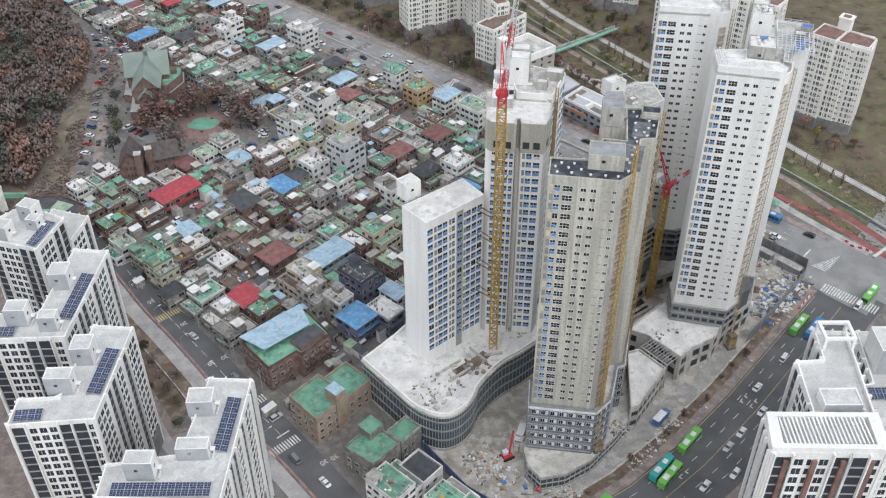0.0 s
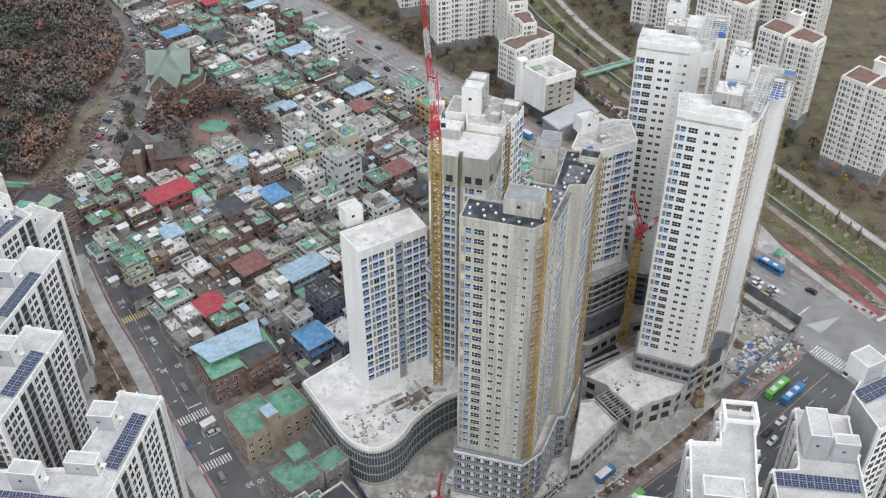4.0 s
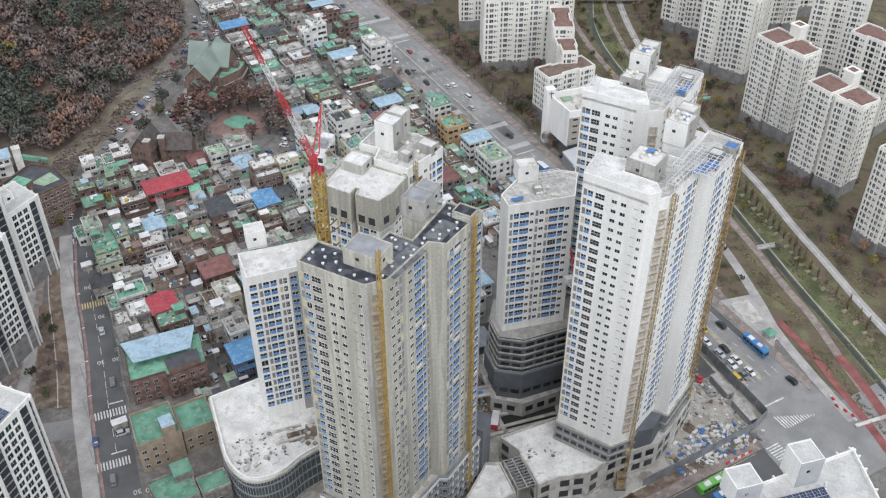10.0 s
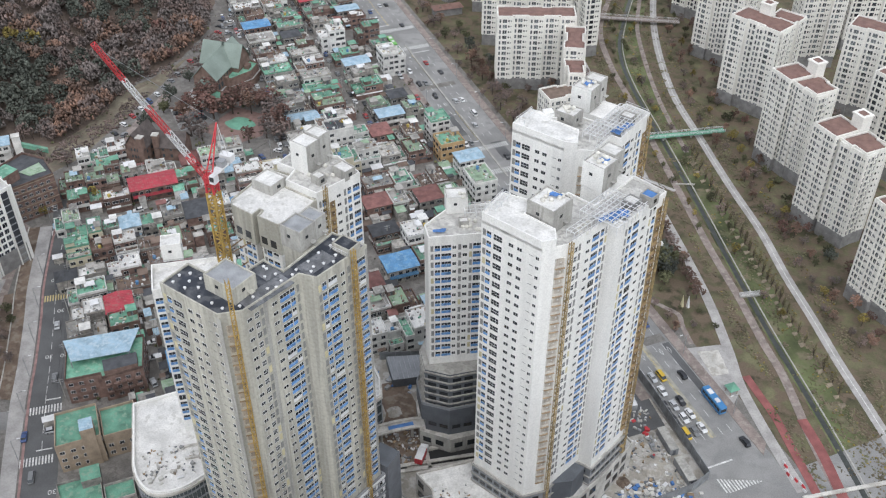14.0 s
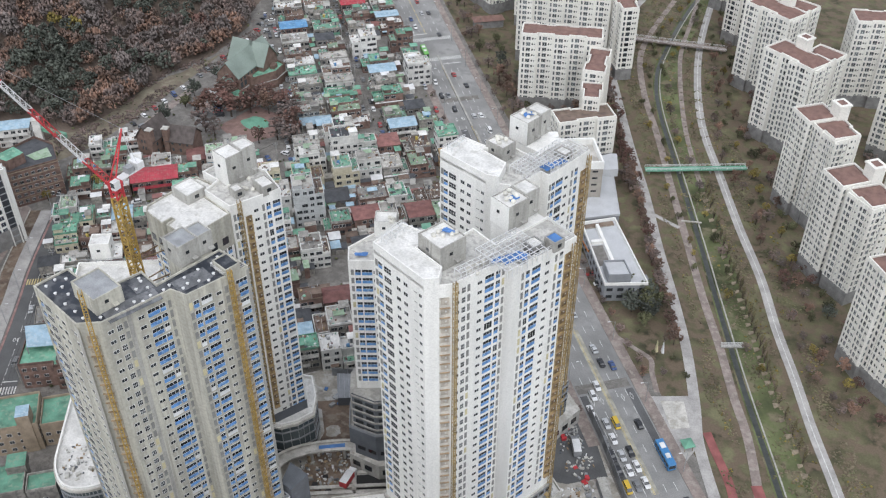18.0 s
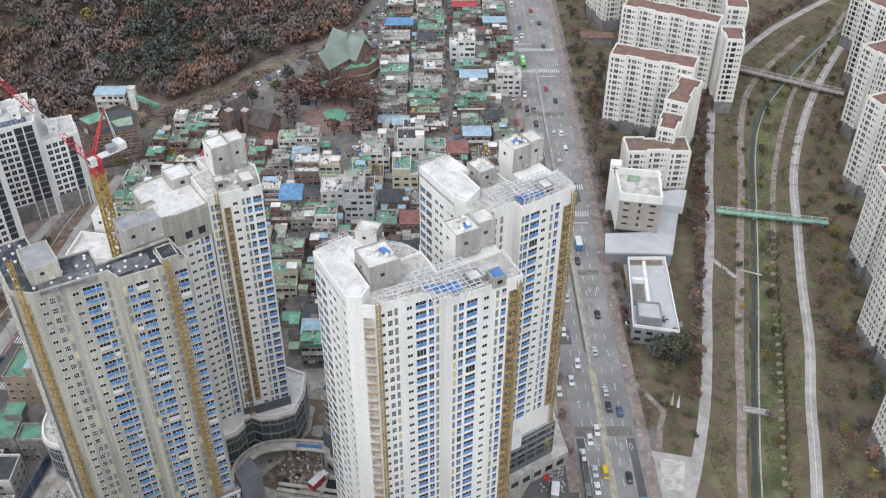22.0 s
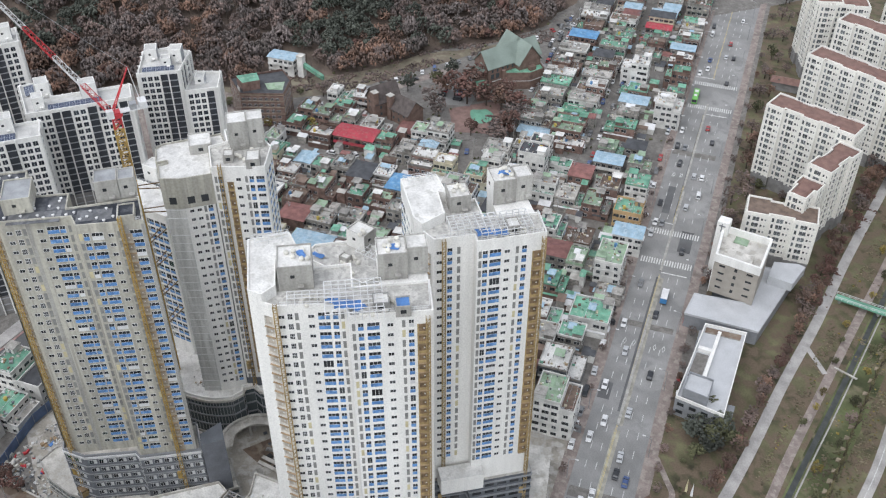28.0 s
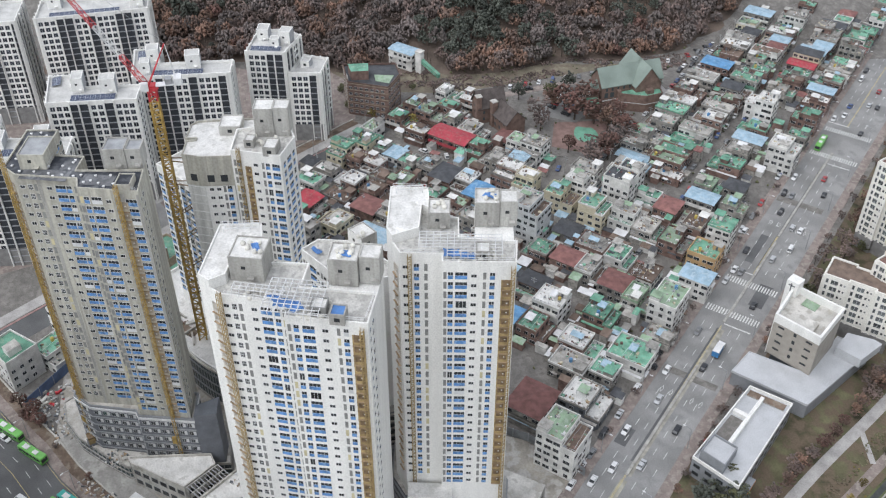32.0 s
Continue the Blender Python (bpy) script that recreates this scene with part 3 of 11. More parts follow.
while b < 330:
    s = 83.1 - 0.44 * (b - 318)
    quads.append([W(s - 2.7, b), W(s - 2.7, b + 0.5), W(s + 2.7, b + 0.5), W(s + 2.7, b)])
    b += 1.0
for i in range(12):
    quads.append([R(97, 1 + i), R(97, 1.5 + i), R(100, 1.5 + i), R(100, 1 + i)][::-1])
for a in (10, 13, -30, -27):
    for c in (4.4, 7.9):
        quads += [[R(a, c), R(a, c + 1.2), R(a + 0.4, c + 1.2), R(a + 0.4, c)][::-1], [R(a, c), R(a, c + 0.3), R(a + 1.8, c + 0.3), R(a + 1.8, c)][::-1]]
quad_marks("bus_road_markings", quads, PAINT, "white lane lines and crossings", 0.045)
quad_marks("bus_road_centre", [[R(a, c), R(a, c + 0.15), R(b, c + 0.15), R(b, c)][::-1] for c in (10.3, 0.5) for a, b in zip(BENDS, BENDS[1:] + (76,))], YELLOW_PAINT, "yellow road lines", 0.04)

# ---- street beside the apartment blocks in the south-west ----
LK = [(-150, 330), (-145, 317), (-132, 297), (-110, 268), (-97, 253), (-82, 235), (-72, 222), (-56, 203), (-44, 189), (-20, 160), (0, 136)]
RK = [(-142, 330), (-137, 314), (-124.5, 300), (-101, 272), (-88, 257), (-72, 239), (-61, 226), (-45, 208), (-33, 194), (-9, 165), (11, 141)]
MID = [((a[0] + b[0]) / 2, (a[1] + b[1]) / 2) for a, b in zip(LK, RK)]
strip("side_street", MID, 10.6, 0.03, DARK_ASPHALT, "dark asphalt street with a school zone", "road", 0.05)
strip("street_walk", [(a[0] - 2.6, a[1] - 2.0) for a in LK[2:]], 5.0, 0.15, PAVING, "wide pale pavement", "pavement", 0.15)
strip("red_kerb_band", [(a[0] + 0.2, a[1] + 0.1) for a in LK[2:]], 0.8, 0.17, PINK_KERB, "faded pink paved band along the kerb", "kerb", 0.15)
strip("brown_bed", [(a[0] - 6.4, a[1] - 4.9) for a in LK[2:7]], 4.6, 0.3, BROWN_EARTH, "bare brown planting bed with a low wall", "planting bed", 0.3)
strip("bed_wall", [(a[0] - 8.0, a[1] - 6.0) for a in LK[2:7]], 0.35, 0.7, PALE_CONCRETE, "low pale retaining wall", "wall", 0.7)
UP = [(-146, 322), (-152, 345), (-158, 377), (-162, 406), (-168, 434), (-172, 463), (-186, 487), (-215, 513), (-262, 555)]
strip("church_lane", UP[:6], 7.0, 0.025, LANE_BASE, "lane lined with parked cars under the wood", "road", 0.05)
strip("red_walk", [(-150, 352), (-154, 372), (-158, 392), (-160, 404)], 4.5, 0.05, BROWN_PAVING, "reddish paved walk", "pavement", 0.05)
strip("side_lane", [(-66, 214), (-78, 206), (-94, 198)], 8.0, 0.065, ASPHALT, "entrance road of the apartments", "road", 0.05)
sheet("estate_lawn", [(-88, 214), (-106, 240), (-118, 256), (-112, 262), (-94, 240), (-76, 218)], 0.08, BROWN_EARTH, "bare sloping bed of the apartments", "bed")
strip("estate_path", [(-126, 262), (-116, 246), (-106, 236), (-98, 222), (-90, 208), (-82, 198)], 4.0, 0.12, PAVING, "curving pale path between the apartments", "path")
sheet("estate_ground", [(-250, 90), (-30, 90), (-62, 196), (-88, 214), (-118, 258), (-140, 292), (-190, 300), (-260, 260)], 0.04, BROWN_PAVING, "paved and planted ground of the apartments", "ground")


def along(line, t):
    n = len(line) - 1
    i = min(int(t * n), n - 1)
    f = t * n - i
    a, b = Vector(line[i]), Vector(line[i + 1])
    return a + (b - a) * f, (b - a).normalized()


quads, yellow = [], []
for cx, cy, k in ((-126.6, 295.1, 0), (-100, 263.5, 1), (-63, 220, 0), (-50, 202.5, 0)):
    e = Vector((0.656, -0.755))
    nrm = Vector((0.755, 0.656))
    for i in range(-5, 6):
        c = Vector((cx, cy)) + nrm * (i * 0.95 + 0.2)
        (yellow if k else quads).append([tuple(c - e * 1.7 - nrm * 0.24), tuple(c + e * 1.7 - nrm * 0.24), tuple(c + e * 1.7 + nrm * 0.24), tuple(c - e * 1.7 + nrm * 0.24)])
    if not k:
        c = Vector((cx, cy)) + e * (4.2 if cy > 230 else -4.2) + nrm * 2.4
        quads.append([tuple(c - e * 0.25 - nrm * 2.4), tuple(c + e * 0.25 - nrm * 2.4), tuple(c + e * 0.25 + nrm * 2.4), tuple(c - e * 0.25 + nrm * 2.4)])
for i in range(18):
    p, e = along(MID[2:8], (i + 0.2) / 18)
    nrm = Vector((-e.y, e.x))
    quads.append([tuple(p - nrm * 0.08), tuple(p + e * 3.6 - nrm * 0.08), tuple(p + e * 3.6 + nrm * 0.08), tuple(p + nrm * 0.08)])
for i in range(8):
    c = Vector((-70.5, 212)) + Vector((0.656, -0.755)) * (i * 1.0 - 3)
    e, nrm = Vector((0.755, 0.656)), Vector((0.656, -0.755))
    quads.append([tuple(c - e * 1.6 - nrm * 0.24), tuple(c + e * 1.6 - nrm * 0.24), tuple(c + e * 1.6 + nrm * 0.24), tuple(c - e * 1.6 + nrm * 0.24)])
quad_marks("street_markings", [q if (Vector(q[1]) - Vector(q[0])).cross(Vector(q[2]) - Vector(q[1])) > 0 else q[::-1] for q in quads], PAINT, "white crossings and lane lines", 0.05)
quad_marks("street_hump", yellow, YELLOW_PAINT, "pale yellow striped road hump", 0.05)
# school-zone numerals on the carriageway
for x, y in ((-79.5, 239), (-75.5, 242), (-116, 281), (-107.5, 271), (-93, 259), (-37, 196), (-34, 198)):
    fc = bpy.data.curves.new("speed_numeral", "FONT")
    fc.body, fc.size, fc.align_x, fc.align_y = "30", 2.6, "CENTER", "CENTER"
    fc.materials.append(PAINT)
    ob = new("speed_numeral", fc)
    ob.matrix_basis = pose(x, y, 0.055, 0, 0, 41 + 180)
    tagged(ob, "white numerals painted on the asphalt", "road marking", "speed numerals", "structure")
# playground court
sheet("play_court", [(-124, 384), (-104, 378), (-96, 392), (-104, 408), (-122, 408)], 0.05, mat("red_court", (0.25, 0.165, 0.145), 0.9, 0.15), "reddish paved playground", "court")
g = Geo()
g.add([(-111.5 + 7 * math.cos(i * 0.2618) * (1 + 0.15 * math.sin(i)), 396 + 5.5 * math.sin(i * 0.2618), 0.09) for i in range(24)], [tuple(range(24))], GREEN_RUBBER)
tagged(part("play_floor", g), "green rubber playground floor", "court", "", "structure")
sheet("site_floor", [(-27, 242), (-9, 206), (10, 181), R(-57, -6.6), R(-42, -6.6), R(-20, -6.6), R(0, -6.6), R(78, -6.6), (138.4, 288.4), (112, 314), (70, 348), (48, 300), (20, 290), (-6, 256)], 0.04, SOIL, "dusty earth floor of the building site", "ground")

sheet("court_floor", [(24.0, 274.0), (36.0, 284.0), (52.0, 270.0), (57.0, 258.0), (52.0, 247.0), (43.0, 243.0), (41.5, 256.0), (38.0, 268.0), (31.0, 275.0)], 0.07, BROWN_EARTH, "wet brown earth of the dug-up court", "ground")
sheet("rear_yard", [(96.0, 317.0), (99.5, 323.0), (110.5, 315.0), (121.0, 303.5), (112.0, 294.0), (104.5, 291.0)], 0.07, DARK_ASPHALT, "dark dirty yard behind the towers", "yard")

# ---- windows: x along the wall, y outwards, z up, origin at the centre ----
def win_grid(xs, zs, pick, depth=0.06):
    """One connected plate: a grid of cells, each with its own material, and a rim back to the wall."""
    g = Geo()
    nx, nz = len(xs), len(zs)
    v = [(x, depth, z) for z in zs for x in xs]
    rim = [(xs[0], zs[0]), (xs[-1], zs[0]), (xs[-1], zs[-1]), (xs[0], zs[-1])]
    k = len(v)
    v += [(x, -0.05, z) for x, z in rim]
    g.v = v
    for j in range(nz - 1):
        for i in range(nx - 1):
            g.f.append((j * nx + i + 1, j * nx + i, (j + 1) * nx + i, (j + 1) * nx + i + 1))
            g.m.append(g.slot(pick(i, j)))
    edge = pick(0, 0)
    for f in ((*range(nx), k + 1, k), (*range(nx - 1, nx * nz, nx), k + 2, k + 1), (*range(nx * nz - 1, nx * (nz - 1) - 1, -1), k + 3, k + 2), (*range(nx * (nz - 1), -1, -nx), k, k + 3)):
        g.f.append(f)
        g.m.append(g.slot(edge))
    return g


def bars(a, b, n, t):
    """Grid lines for n panes between a and b with bars of width t."""
    out, w = [a], (b - a - t * (n + 1)) / n
    x = a
    for _ in range(n):
        out += [x + t, x + t + w]
        x += t + w
    return out + [b]


def win_mesh(kind, w, h):
    X, Z = (-w / 2, w / 2), (-h / 2, h / 2)
    if kind in ("pair", "wide"):
        return win_grid(bars(*X, 2 if kind == "pair" else 3, 0.07), bars(*Z, 1, 0.08), lambda i, j: GLASS if i % 2 and j % 2 else FRAME)
    if kind == "rows":
        return win_grid(bars(*X, 3, 0.06), bars(*Z, 2, 0.1), lambda i, j: GLASS if i % 2 and j % 2 else FRAME, 0.03)
    if kind in ("blue", "white"):
        film = BLUE_FILM if kind == "blue" else WHITE_FILM
        zs = [Z[0], Z[0] + 0.05, 0.02, 0.09, Z[1] - 0.07, Z[1]]
        return win_grid(bars(*X, 2 if w < 2 else 3, 0.06), zs, lambda i, j: film if j == 1 and 0 < i else (GLASS if j == 3 and i % 2 else FRAME))
    if kind == "apt":
        zs = [Z[0], Z[0] + 0.06, Z[0] + 0.4, Z[0] + 0.47, Z[1] - 0.08, Z[1]]
        if w < 2:
            return win_grid(bars(*X, 1, 0.09), bars(*Z, 1, 0.09), lambda i, j: APT_GLASS if i % 2 and j % 2 else FRAME)
        return win_grid(bars(*X, 2, 0.09), zs, lambda i, j: (TEAL_GLASS if j == 1 else APT_GLASS) if j in (1, 3) and i % 2 else FRAME)
    if kind == "estate":
        return win_grid(bars(*X, 2, 0.08), bars(*Z, 1, 0.08), lambda i, j: NIGHT_GLASS if i % 2 and j % 2 else FRAME, 0.03)
    if kind == "band":
        return win_grid(bars(*X, 1, 0.16), bars(*Z, 1, 0.2), lambda i, j: GLASS if i % 2 and j % 2 else DARK_GREY, 0.03)
    m = {"grey": GREY_PANEL, "yellow": YELLOW_PANEL, "dash": GREY_PANEL, "plate": WHITE_FILM, "dark": GLASS}[kind]
    if kind == "dash":
        Z = (-0.09, 0.09)
    return win_grid(list(X), list(Z), lambda i, j: m, 0.04)


WINDOW = {}
GROW = 1.0


def window(kind, w, h):
    key = (kind, round(w, 2), round(h, 2))
    if key not in WINDOW:
        geo = win_mesh(kind, w, h)
        WINDOW[key] = (geo, geo.mesh("window"))
    return WINDOW[key]


class Facades:
    """Windows of one building: the first ones are objects, the rest is joined."""

    def __init__(self, body, limit):
        self.body, self.left, self.rest = body, int(limit * 0.47), Geo()

    def put(self, kind, w, h, place):
        geo, mesh = window(kind, w, h)
        if self.left > 0:
            self.left -= 1
            part("window", mesh, self.body, place=place)
        else:
            v = [tuple(place @ Vector(p)) for p in geo.v]
            k = len(self.rest.v)
            self.rest.v.extend(v)
            self.rest.f.extend([tuple(k + a for a in f) for f in geo.f])
            slots = [self.rest.slot(m) for m in geo.mats]
            self.rest.m.extend([slots[i] for i in geo.m])

    def wall(self, p0, p1, z0, floors, fh, cols, rnd=None):
        a, b = Vector((*p0[:2], 0)), Vector((*p1[:2], 0))
        e = (b - a).normalized()
        turn = math.degrees(math.atan2(e.y, e.x))
        for off, w, h, kind in cols:
            for k in range(floors):
                q = a + e * off
                kk = kind
                if rnd is not None and kind == "grey" and rnd.random() < 0.14:
                    kk = "yellow"
                if rnd is not None and kind == "blue":
                    r = rnd.random()
                    kk = ("wide" if w > 2 else "pair") if r < 0.04 else ("white" if r < 0.07 else "blue")
                if kind == "blue_white":
                    # every fifth storey keeps its white packing
                    kk = "white" if (k + int(off / 4)) % 5 == 2 and rnd.random() < 0.8 else "blue"
                self.put(kk, w * GROW if kk in ("blue", "pair", "rows") else w, h * GROW if kk != "dash" else h, pose(q.x, q.y, z0 + (k + 0.5) * fh, 0, 0, turn + 180))

    def done(self):
        if self.rest.v:
            part("windows", self.rest, self.body, "rows of further windows", kind="stuff")


def tower_body(name, poly, z0, z1, wall, roof, label, category, par=1.4, par_mat=None):
    g = Geo()
    g.prism(poly, z0, z1, wall, roof)
    body = thing(name, g, label, category)
    g = Geo()
    parapet(g, poly, z1 - 0.02, par, 0.35, par_mat or wall)
    part("parapet", g, body)
    return body


def walled(poly, z0, z1, par, t, wall, roof):
    """Walls, parapet and sunk roof deck in one connected mesh."""
    g, n = Geo(), len(poly)
    inner = inset(poly, t)
    v = [(*p, z0) for p in poly] + [(*p, z1 + par) for p in poly] + [(*p, z1 + par) for p in inner] + [(*p, z1) for p in inner]
    f = [(k * n + i, k * n + (i + 1) % n, (k + 1) * n + (i + 1) % n, (k + 1) * n + i) for k in range(3) for i in range(n)]
    g.add(v, f, wall)
    g.f.append(tuple(range(3 * n, 4 * n)))
    g.m.append(g.slot(roof))
    return g


def penthouse(parent, x0, y0, w, d, z, h, turn, wall, roof, name="roof_house", white=False):
    """Stair and lift house on a roof: corner, size and turn about its corner; the side walls may be whitewashed."""
    place = pose(x0, y0, z, 0, 0, turn)
    poly = [tuple((place @ Vector((a, b, 0)))[:2]) for a, b in ((0, 0), (w, 0), (w, d), (0, d))]
    ob = part(name, walled(poly, z, z + h, 0.3, 0.25, wall, roof), parent)
    if white:
        g = Geo()
        g.box(0.0, -0.04, 0, w, 0.0, h + 0.3, WHITE, place)
        g.box(-0.04, -0.04, 0, 0.0, d, h + 0.3, WHITE, place)
        part("whitewash", g, ob, "whitewashed side walls")
    _, mesh = window("dark", 0.9, 0.8)
    if h > 3:
        part("opening", mesh, ob, place=place @ pose(w * 0.42, -0.05 if white else 0, h * 0.62, 0, 0, 180))
        part("opening", mesh, ob, place=place @ pose(w, d * 0.42, h * 0.6, 0, 0, -90))
        g = Geo()
        g.box(w, d * 0.55, h * 0.22, w + 1.1, d * 0.55 + 1.3, h * 0.22 + 0.22, wall, place)
        part("door_hood", g, ob)
    elif h > 2:
        _, mesh = window("dark", 1.2, 1.0)
        part("opening", mesh, ob, place=place @ pose(w, d * 0.5, h * 0.55, 0, 0, -90))
    return ob


def hoist(x, y, z0, z1, turn, label, ties=True, paint=HOIST_TAN):
    """Lattice mast of a construction hoist, with landings at the floors."""
    g = Geo()
    m = pose(x, y, 0, 0, 0, turn)
    for a, b in ((-0.4, -0.4), (0.4, -0.4), (0.4, 0.4), (-0.4, 0.4)):
        g.box(a - 0.06, b - 0.06, z0, a + 0.06, b + 0.06, z1, paint, m)
    body = thing("construction_hoist", g, label, "hoist", "construction hoists")
    rungs = Geo()
    z, k = z0 + 0.75, 0
    while z < z1:
        for a, b, c, d in ((-0.4, -0.4, 0.4, -0.4), (0.4, -0.4, 0.4, 0.4), (0.4, 0.4, -0.4, 0.4), (-0.4, 0.4, -0.4, -0.4)):
            rungs.beam(m @ Vector((a, b, z)), m @ Vector((c, d, z)), 0.09, paint)
        rungs.beam(m @ Vector((-0.4, -0.4, z)), m @ Vector((0.4, -0.4, min(z + 1.5, z1))), 0.08, paint)
        rungs.beam(m @ Vector((0.4, -0.4, z)), m @ Vector((0.4, 0.4, min(z + 1.5, z1))), 0.08, paint)
        z += 1.42
        k += 1
    part("lattice", rungs, body, kind="stuff")
    if ties:
        cage = Geo()
        cage.box(-1.6, -0.6, z0 + 8, -0.55, 0.7, z0 + 10.6, paint, m)
        cage.box(-1.62, -0.5, z0 + 8.6, -1.6, 0.6, z0 + 10.2, STEEL, m)
        part("hoist_cage", cage, body)
    return body


def landing_strip(body, p0, p1, off, z0, floors, fh, pale, w=1.8):
    """Raw strip of hoist landings up a facade: a door screen in a niche at each floor."""
    a, b = Vector((*p0[:2], 0)), Vector((*p1[:2], 0))
    e = (b - a).normalized()
    q = a + e * off
    m = pose(q.x, q.y, 0, 0, 0, math.degrees(math.atan2(e.y, e.x)))
    wall, screen = {"tan": (HOIST_TAN, HOIST_BROWN), "board": (HOIST_PALE, HOIST_SCREEN), "pale": (HOIST_WHITE, HOIST_CREAM)}[pale]
    g = Geo()
    for x in (-w / 2, w / 2 - 0.3):
        g.box(x, -0.16, z0, x + 0.3, 0, z0 + floors * fh, wall, m)
    for k in range(floors):
        z = z0 + k * fh
        g.box(-w / 2 + 0.3, -0.16, z, w / 2 - 0.3, 0, z + 0.75, wall, m)
        g.box(-w / 2 + 0.3, -0.07, z + 0.75, w / 2 - 0.3, 0, z + fh, screen, m)
        g.box(0.1, -0.12, z + 1.5, 0.4, -0.07, z + 1.8, WHITE_STEEL, m)
        g.box(-w / 2, -0.55, z - 0.06, w / 2, 0, z + 0.06, TIMBER, m)
    part("landing_strip", g, body, "tan strip of hoist landings up the facade", kind="stuff")


RND = random.Random(11)
GROW = 1.10
FH = 2.84

# column patterns: distance along the wall, width, height, kind
END_COLS = [(0.9, 0.9, 1.7, "grey"), (2.2, 1.3, 1.6, "blue"), (4.6, 2.3, 1.6, "rows"), (8.2, 1.3, 1.0, "pair"), (10.5, 1.3, 1.0, "pair"), (13.6, 1.1, 0.3, "dash"), (15.2, 0.9, 0.9, "pair")]


def site_tower(name, poly, z_base, z_top, wall, roof, label, end_i, front, floors, first_z, limit, roof_z_par=1.3):
    body = tower_body(name, poly, z_base, z_top, wall, roof, label, "apartment tower", roof_z_par)
    fac = Facades(body, limit)
    n = len(poly)
    for i, cols in front:
        fac.wall(poly[i], poly[(i + 1) % n], first_z, floors, FH, cols, RND)
    fac.done()
    return body


def scale_cols(cols, length):
    end = max(c[0] for c in cols) + 1.0
    return [(c[0] * length / end, c[1], c[2], c[3]) for c in cols]


def edge_len(poly, i):
    a, b = poly[i], poly[(i + 1) % len(poly)]
    return math.hypot(b[0] - a[0], b[1] - a[1])


F1 = [(1.1, 1.2, 0.9, "pair"), (2.9, 1.0, 1.5, "rows"), (4.3, 0.75, 1.8, "grey"), (7.3, 1.2, 0.9, "pair"), (10.0, 2.3, 1.9, "blue"), (12.4, 1.15, 1.9, "blue"), (13.9, 0.7, 1.8, "grey")]
F2 = [(0.8, 0.7, 1.8, "grey"), (2.3, 1.1, 1.9, "blue"), (4.9, 2.4, 1.9, "blue"), (8.4, 1.2, 0.9, "pair"), (11.2, 0.7, 1.8, "grey"), (12.8, 1.1, 1.9, "blue")]
F3 = [(1.2, 1.2, 0.9, "pair"), (3.7, 1.1, 1.9, "blue"), (5.8, 0.75, 1.8, "grey")]
F4 = [(0.7, 0.7, 1.8, "grey"), (1.9, 1.1, 1.9, "blue"), (4.3, 2.5, 1.9, "blue"), (7.1, 1.2, 0.9, "pair"), (9.5, 0.7, 1.8, "grey"), (11.2, 1.1, 1.9, "blue")]
F1_BEIGE = [(1.3, 1.2, 0.9, "pair"), (3.3, 1.1, 1.5, "rows"), (4.7, 0.8, 1.8, "grey"), (8.2, 1.3, 0.9, "pair"), (11.1, 2.5, 1.95, "blue_white"), (13.3, 1.2, 1.95, "blue_white"), (14.9, 0.7, 1.8, "grey")]
F2_BEIGE = [(0.6, 0.8, 1.8, "grey"), (1.9, 1.2, 1.95, "blue_white"), (4.4, 2.6, 1.95, "blue_white"), (7.4, 1.2, 0.9, "pair"), (9.3, 0.8, 1.8, "grey"), (13.1, 2.6, 1.95, "blue_white")]
BACK = [(2.0, 1.3, 1.2, "pair"), (5.0, 1.3, 1.2, "pair"), (8.0, 2.4, 1.6, "blue"), (11.0, 1.3, 1.2, "pair")]
FLANK = [(1.5, 0.9, 1.2, "pair"), (4.0, 1.2, 1.2, "pair")]


def crown(body, poly, z0, z1, wall, roof, lip=0.35, name="crown", label=""):
    """A raised part of a tower's top with a low kerb round its roof."""
    return part(name, walled(poly, z0, z1, lip, 0.3, wall, roof), body, label)


def roof_rail(body, pts, z, name="roof_rail"):
    g = Geo()
    for p, q in zip(pts, pts[1:]):
        a, b = Vector((*p, z)), Vector((*q, z))
        n = max(1, int((b - a).length / 1.6))
        for h in (0.55, 1.1):
            g.beam(a + Vector((0, 0, h)), b + Vector((0, 0, h)), 0.09, WHITE_STEEL)
        for k in range(n + 1):
            c = a.lerp(b, k / n)
            g.beam(c, c + Vector((0, 0, 1.1)), 0.09, WHITE_STEEL)
    part(name, g, body, "white guard rail along the roof edge")


def core(body, x, y, w, d, z0, z1, turn, wall, name="lift_core"):
    """Lift and stair shaft rising up the back of a tower."""
    m = pose(x, y, 0, 0, 0, turn)
    g = Geo()
    g.box(0, 0, z0, w, d, z1, wall, m)
    part(name, g, body, "plain shaft of the lifts")


def patches(body, spots, z, material, label):
    """Dark and pale patches of laid sheets on a roof."""
    g = Geo()
    for x, y, w, d, t in spots:
        g.box(-w / 2, -d / 2, 0, w / 2, d / 2, 0.05, material, pose(x, y, z, 0, 0, t))
    part("roof_sheeting", g, body, label, kind="stuff")


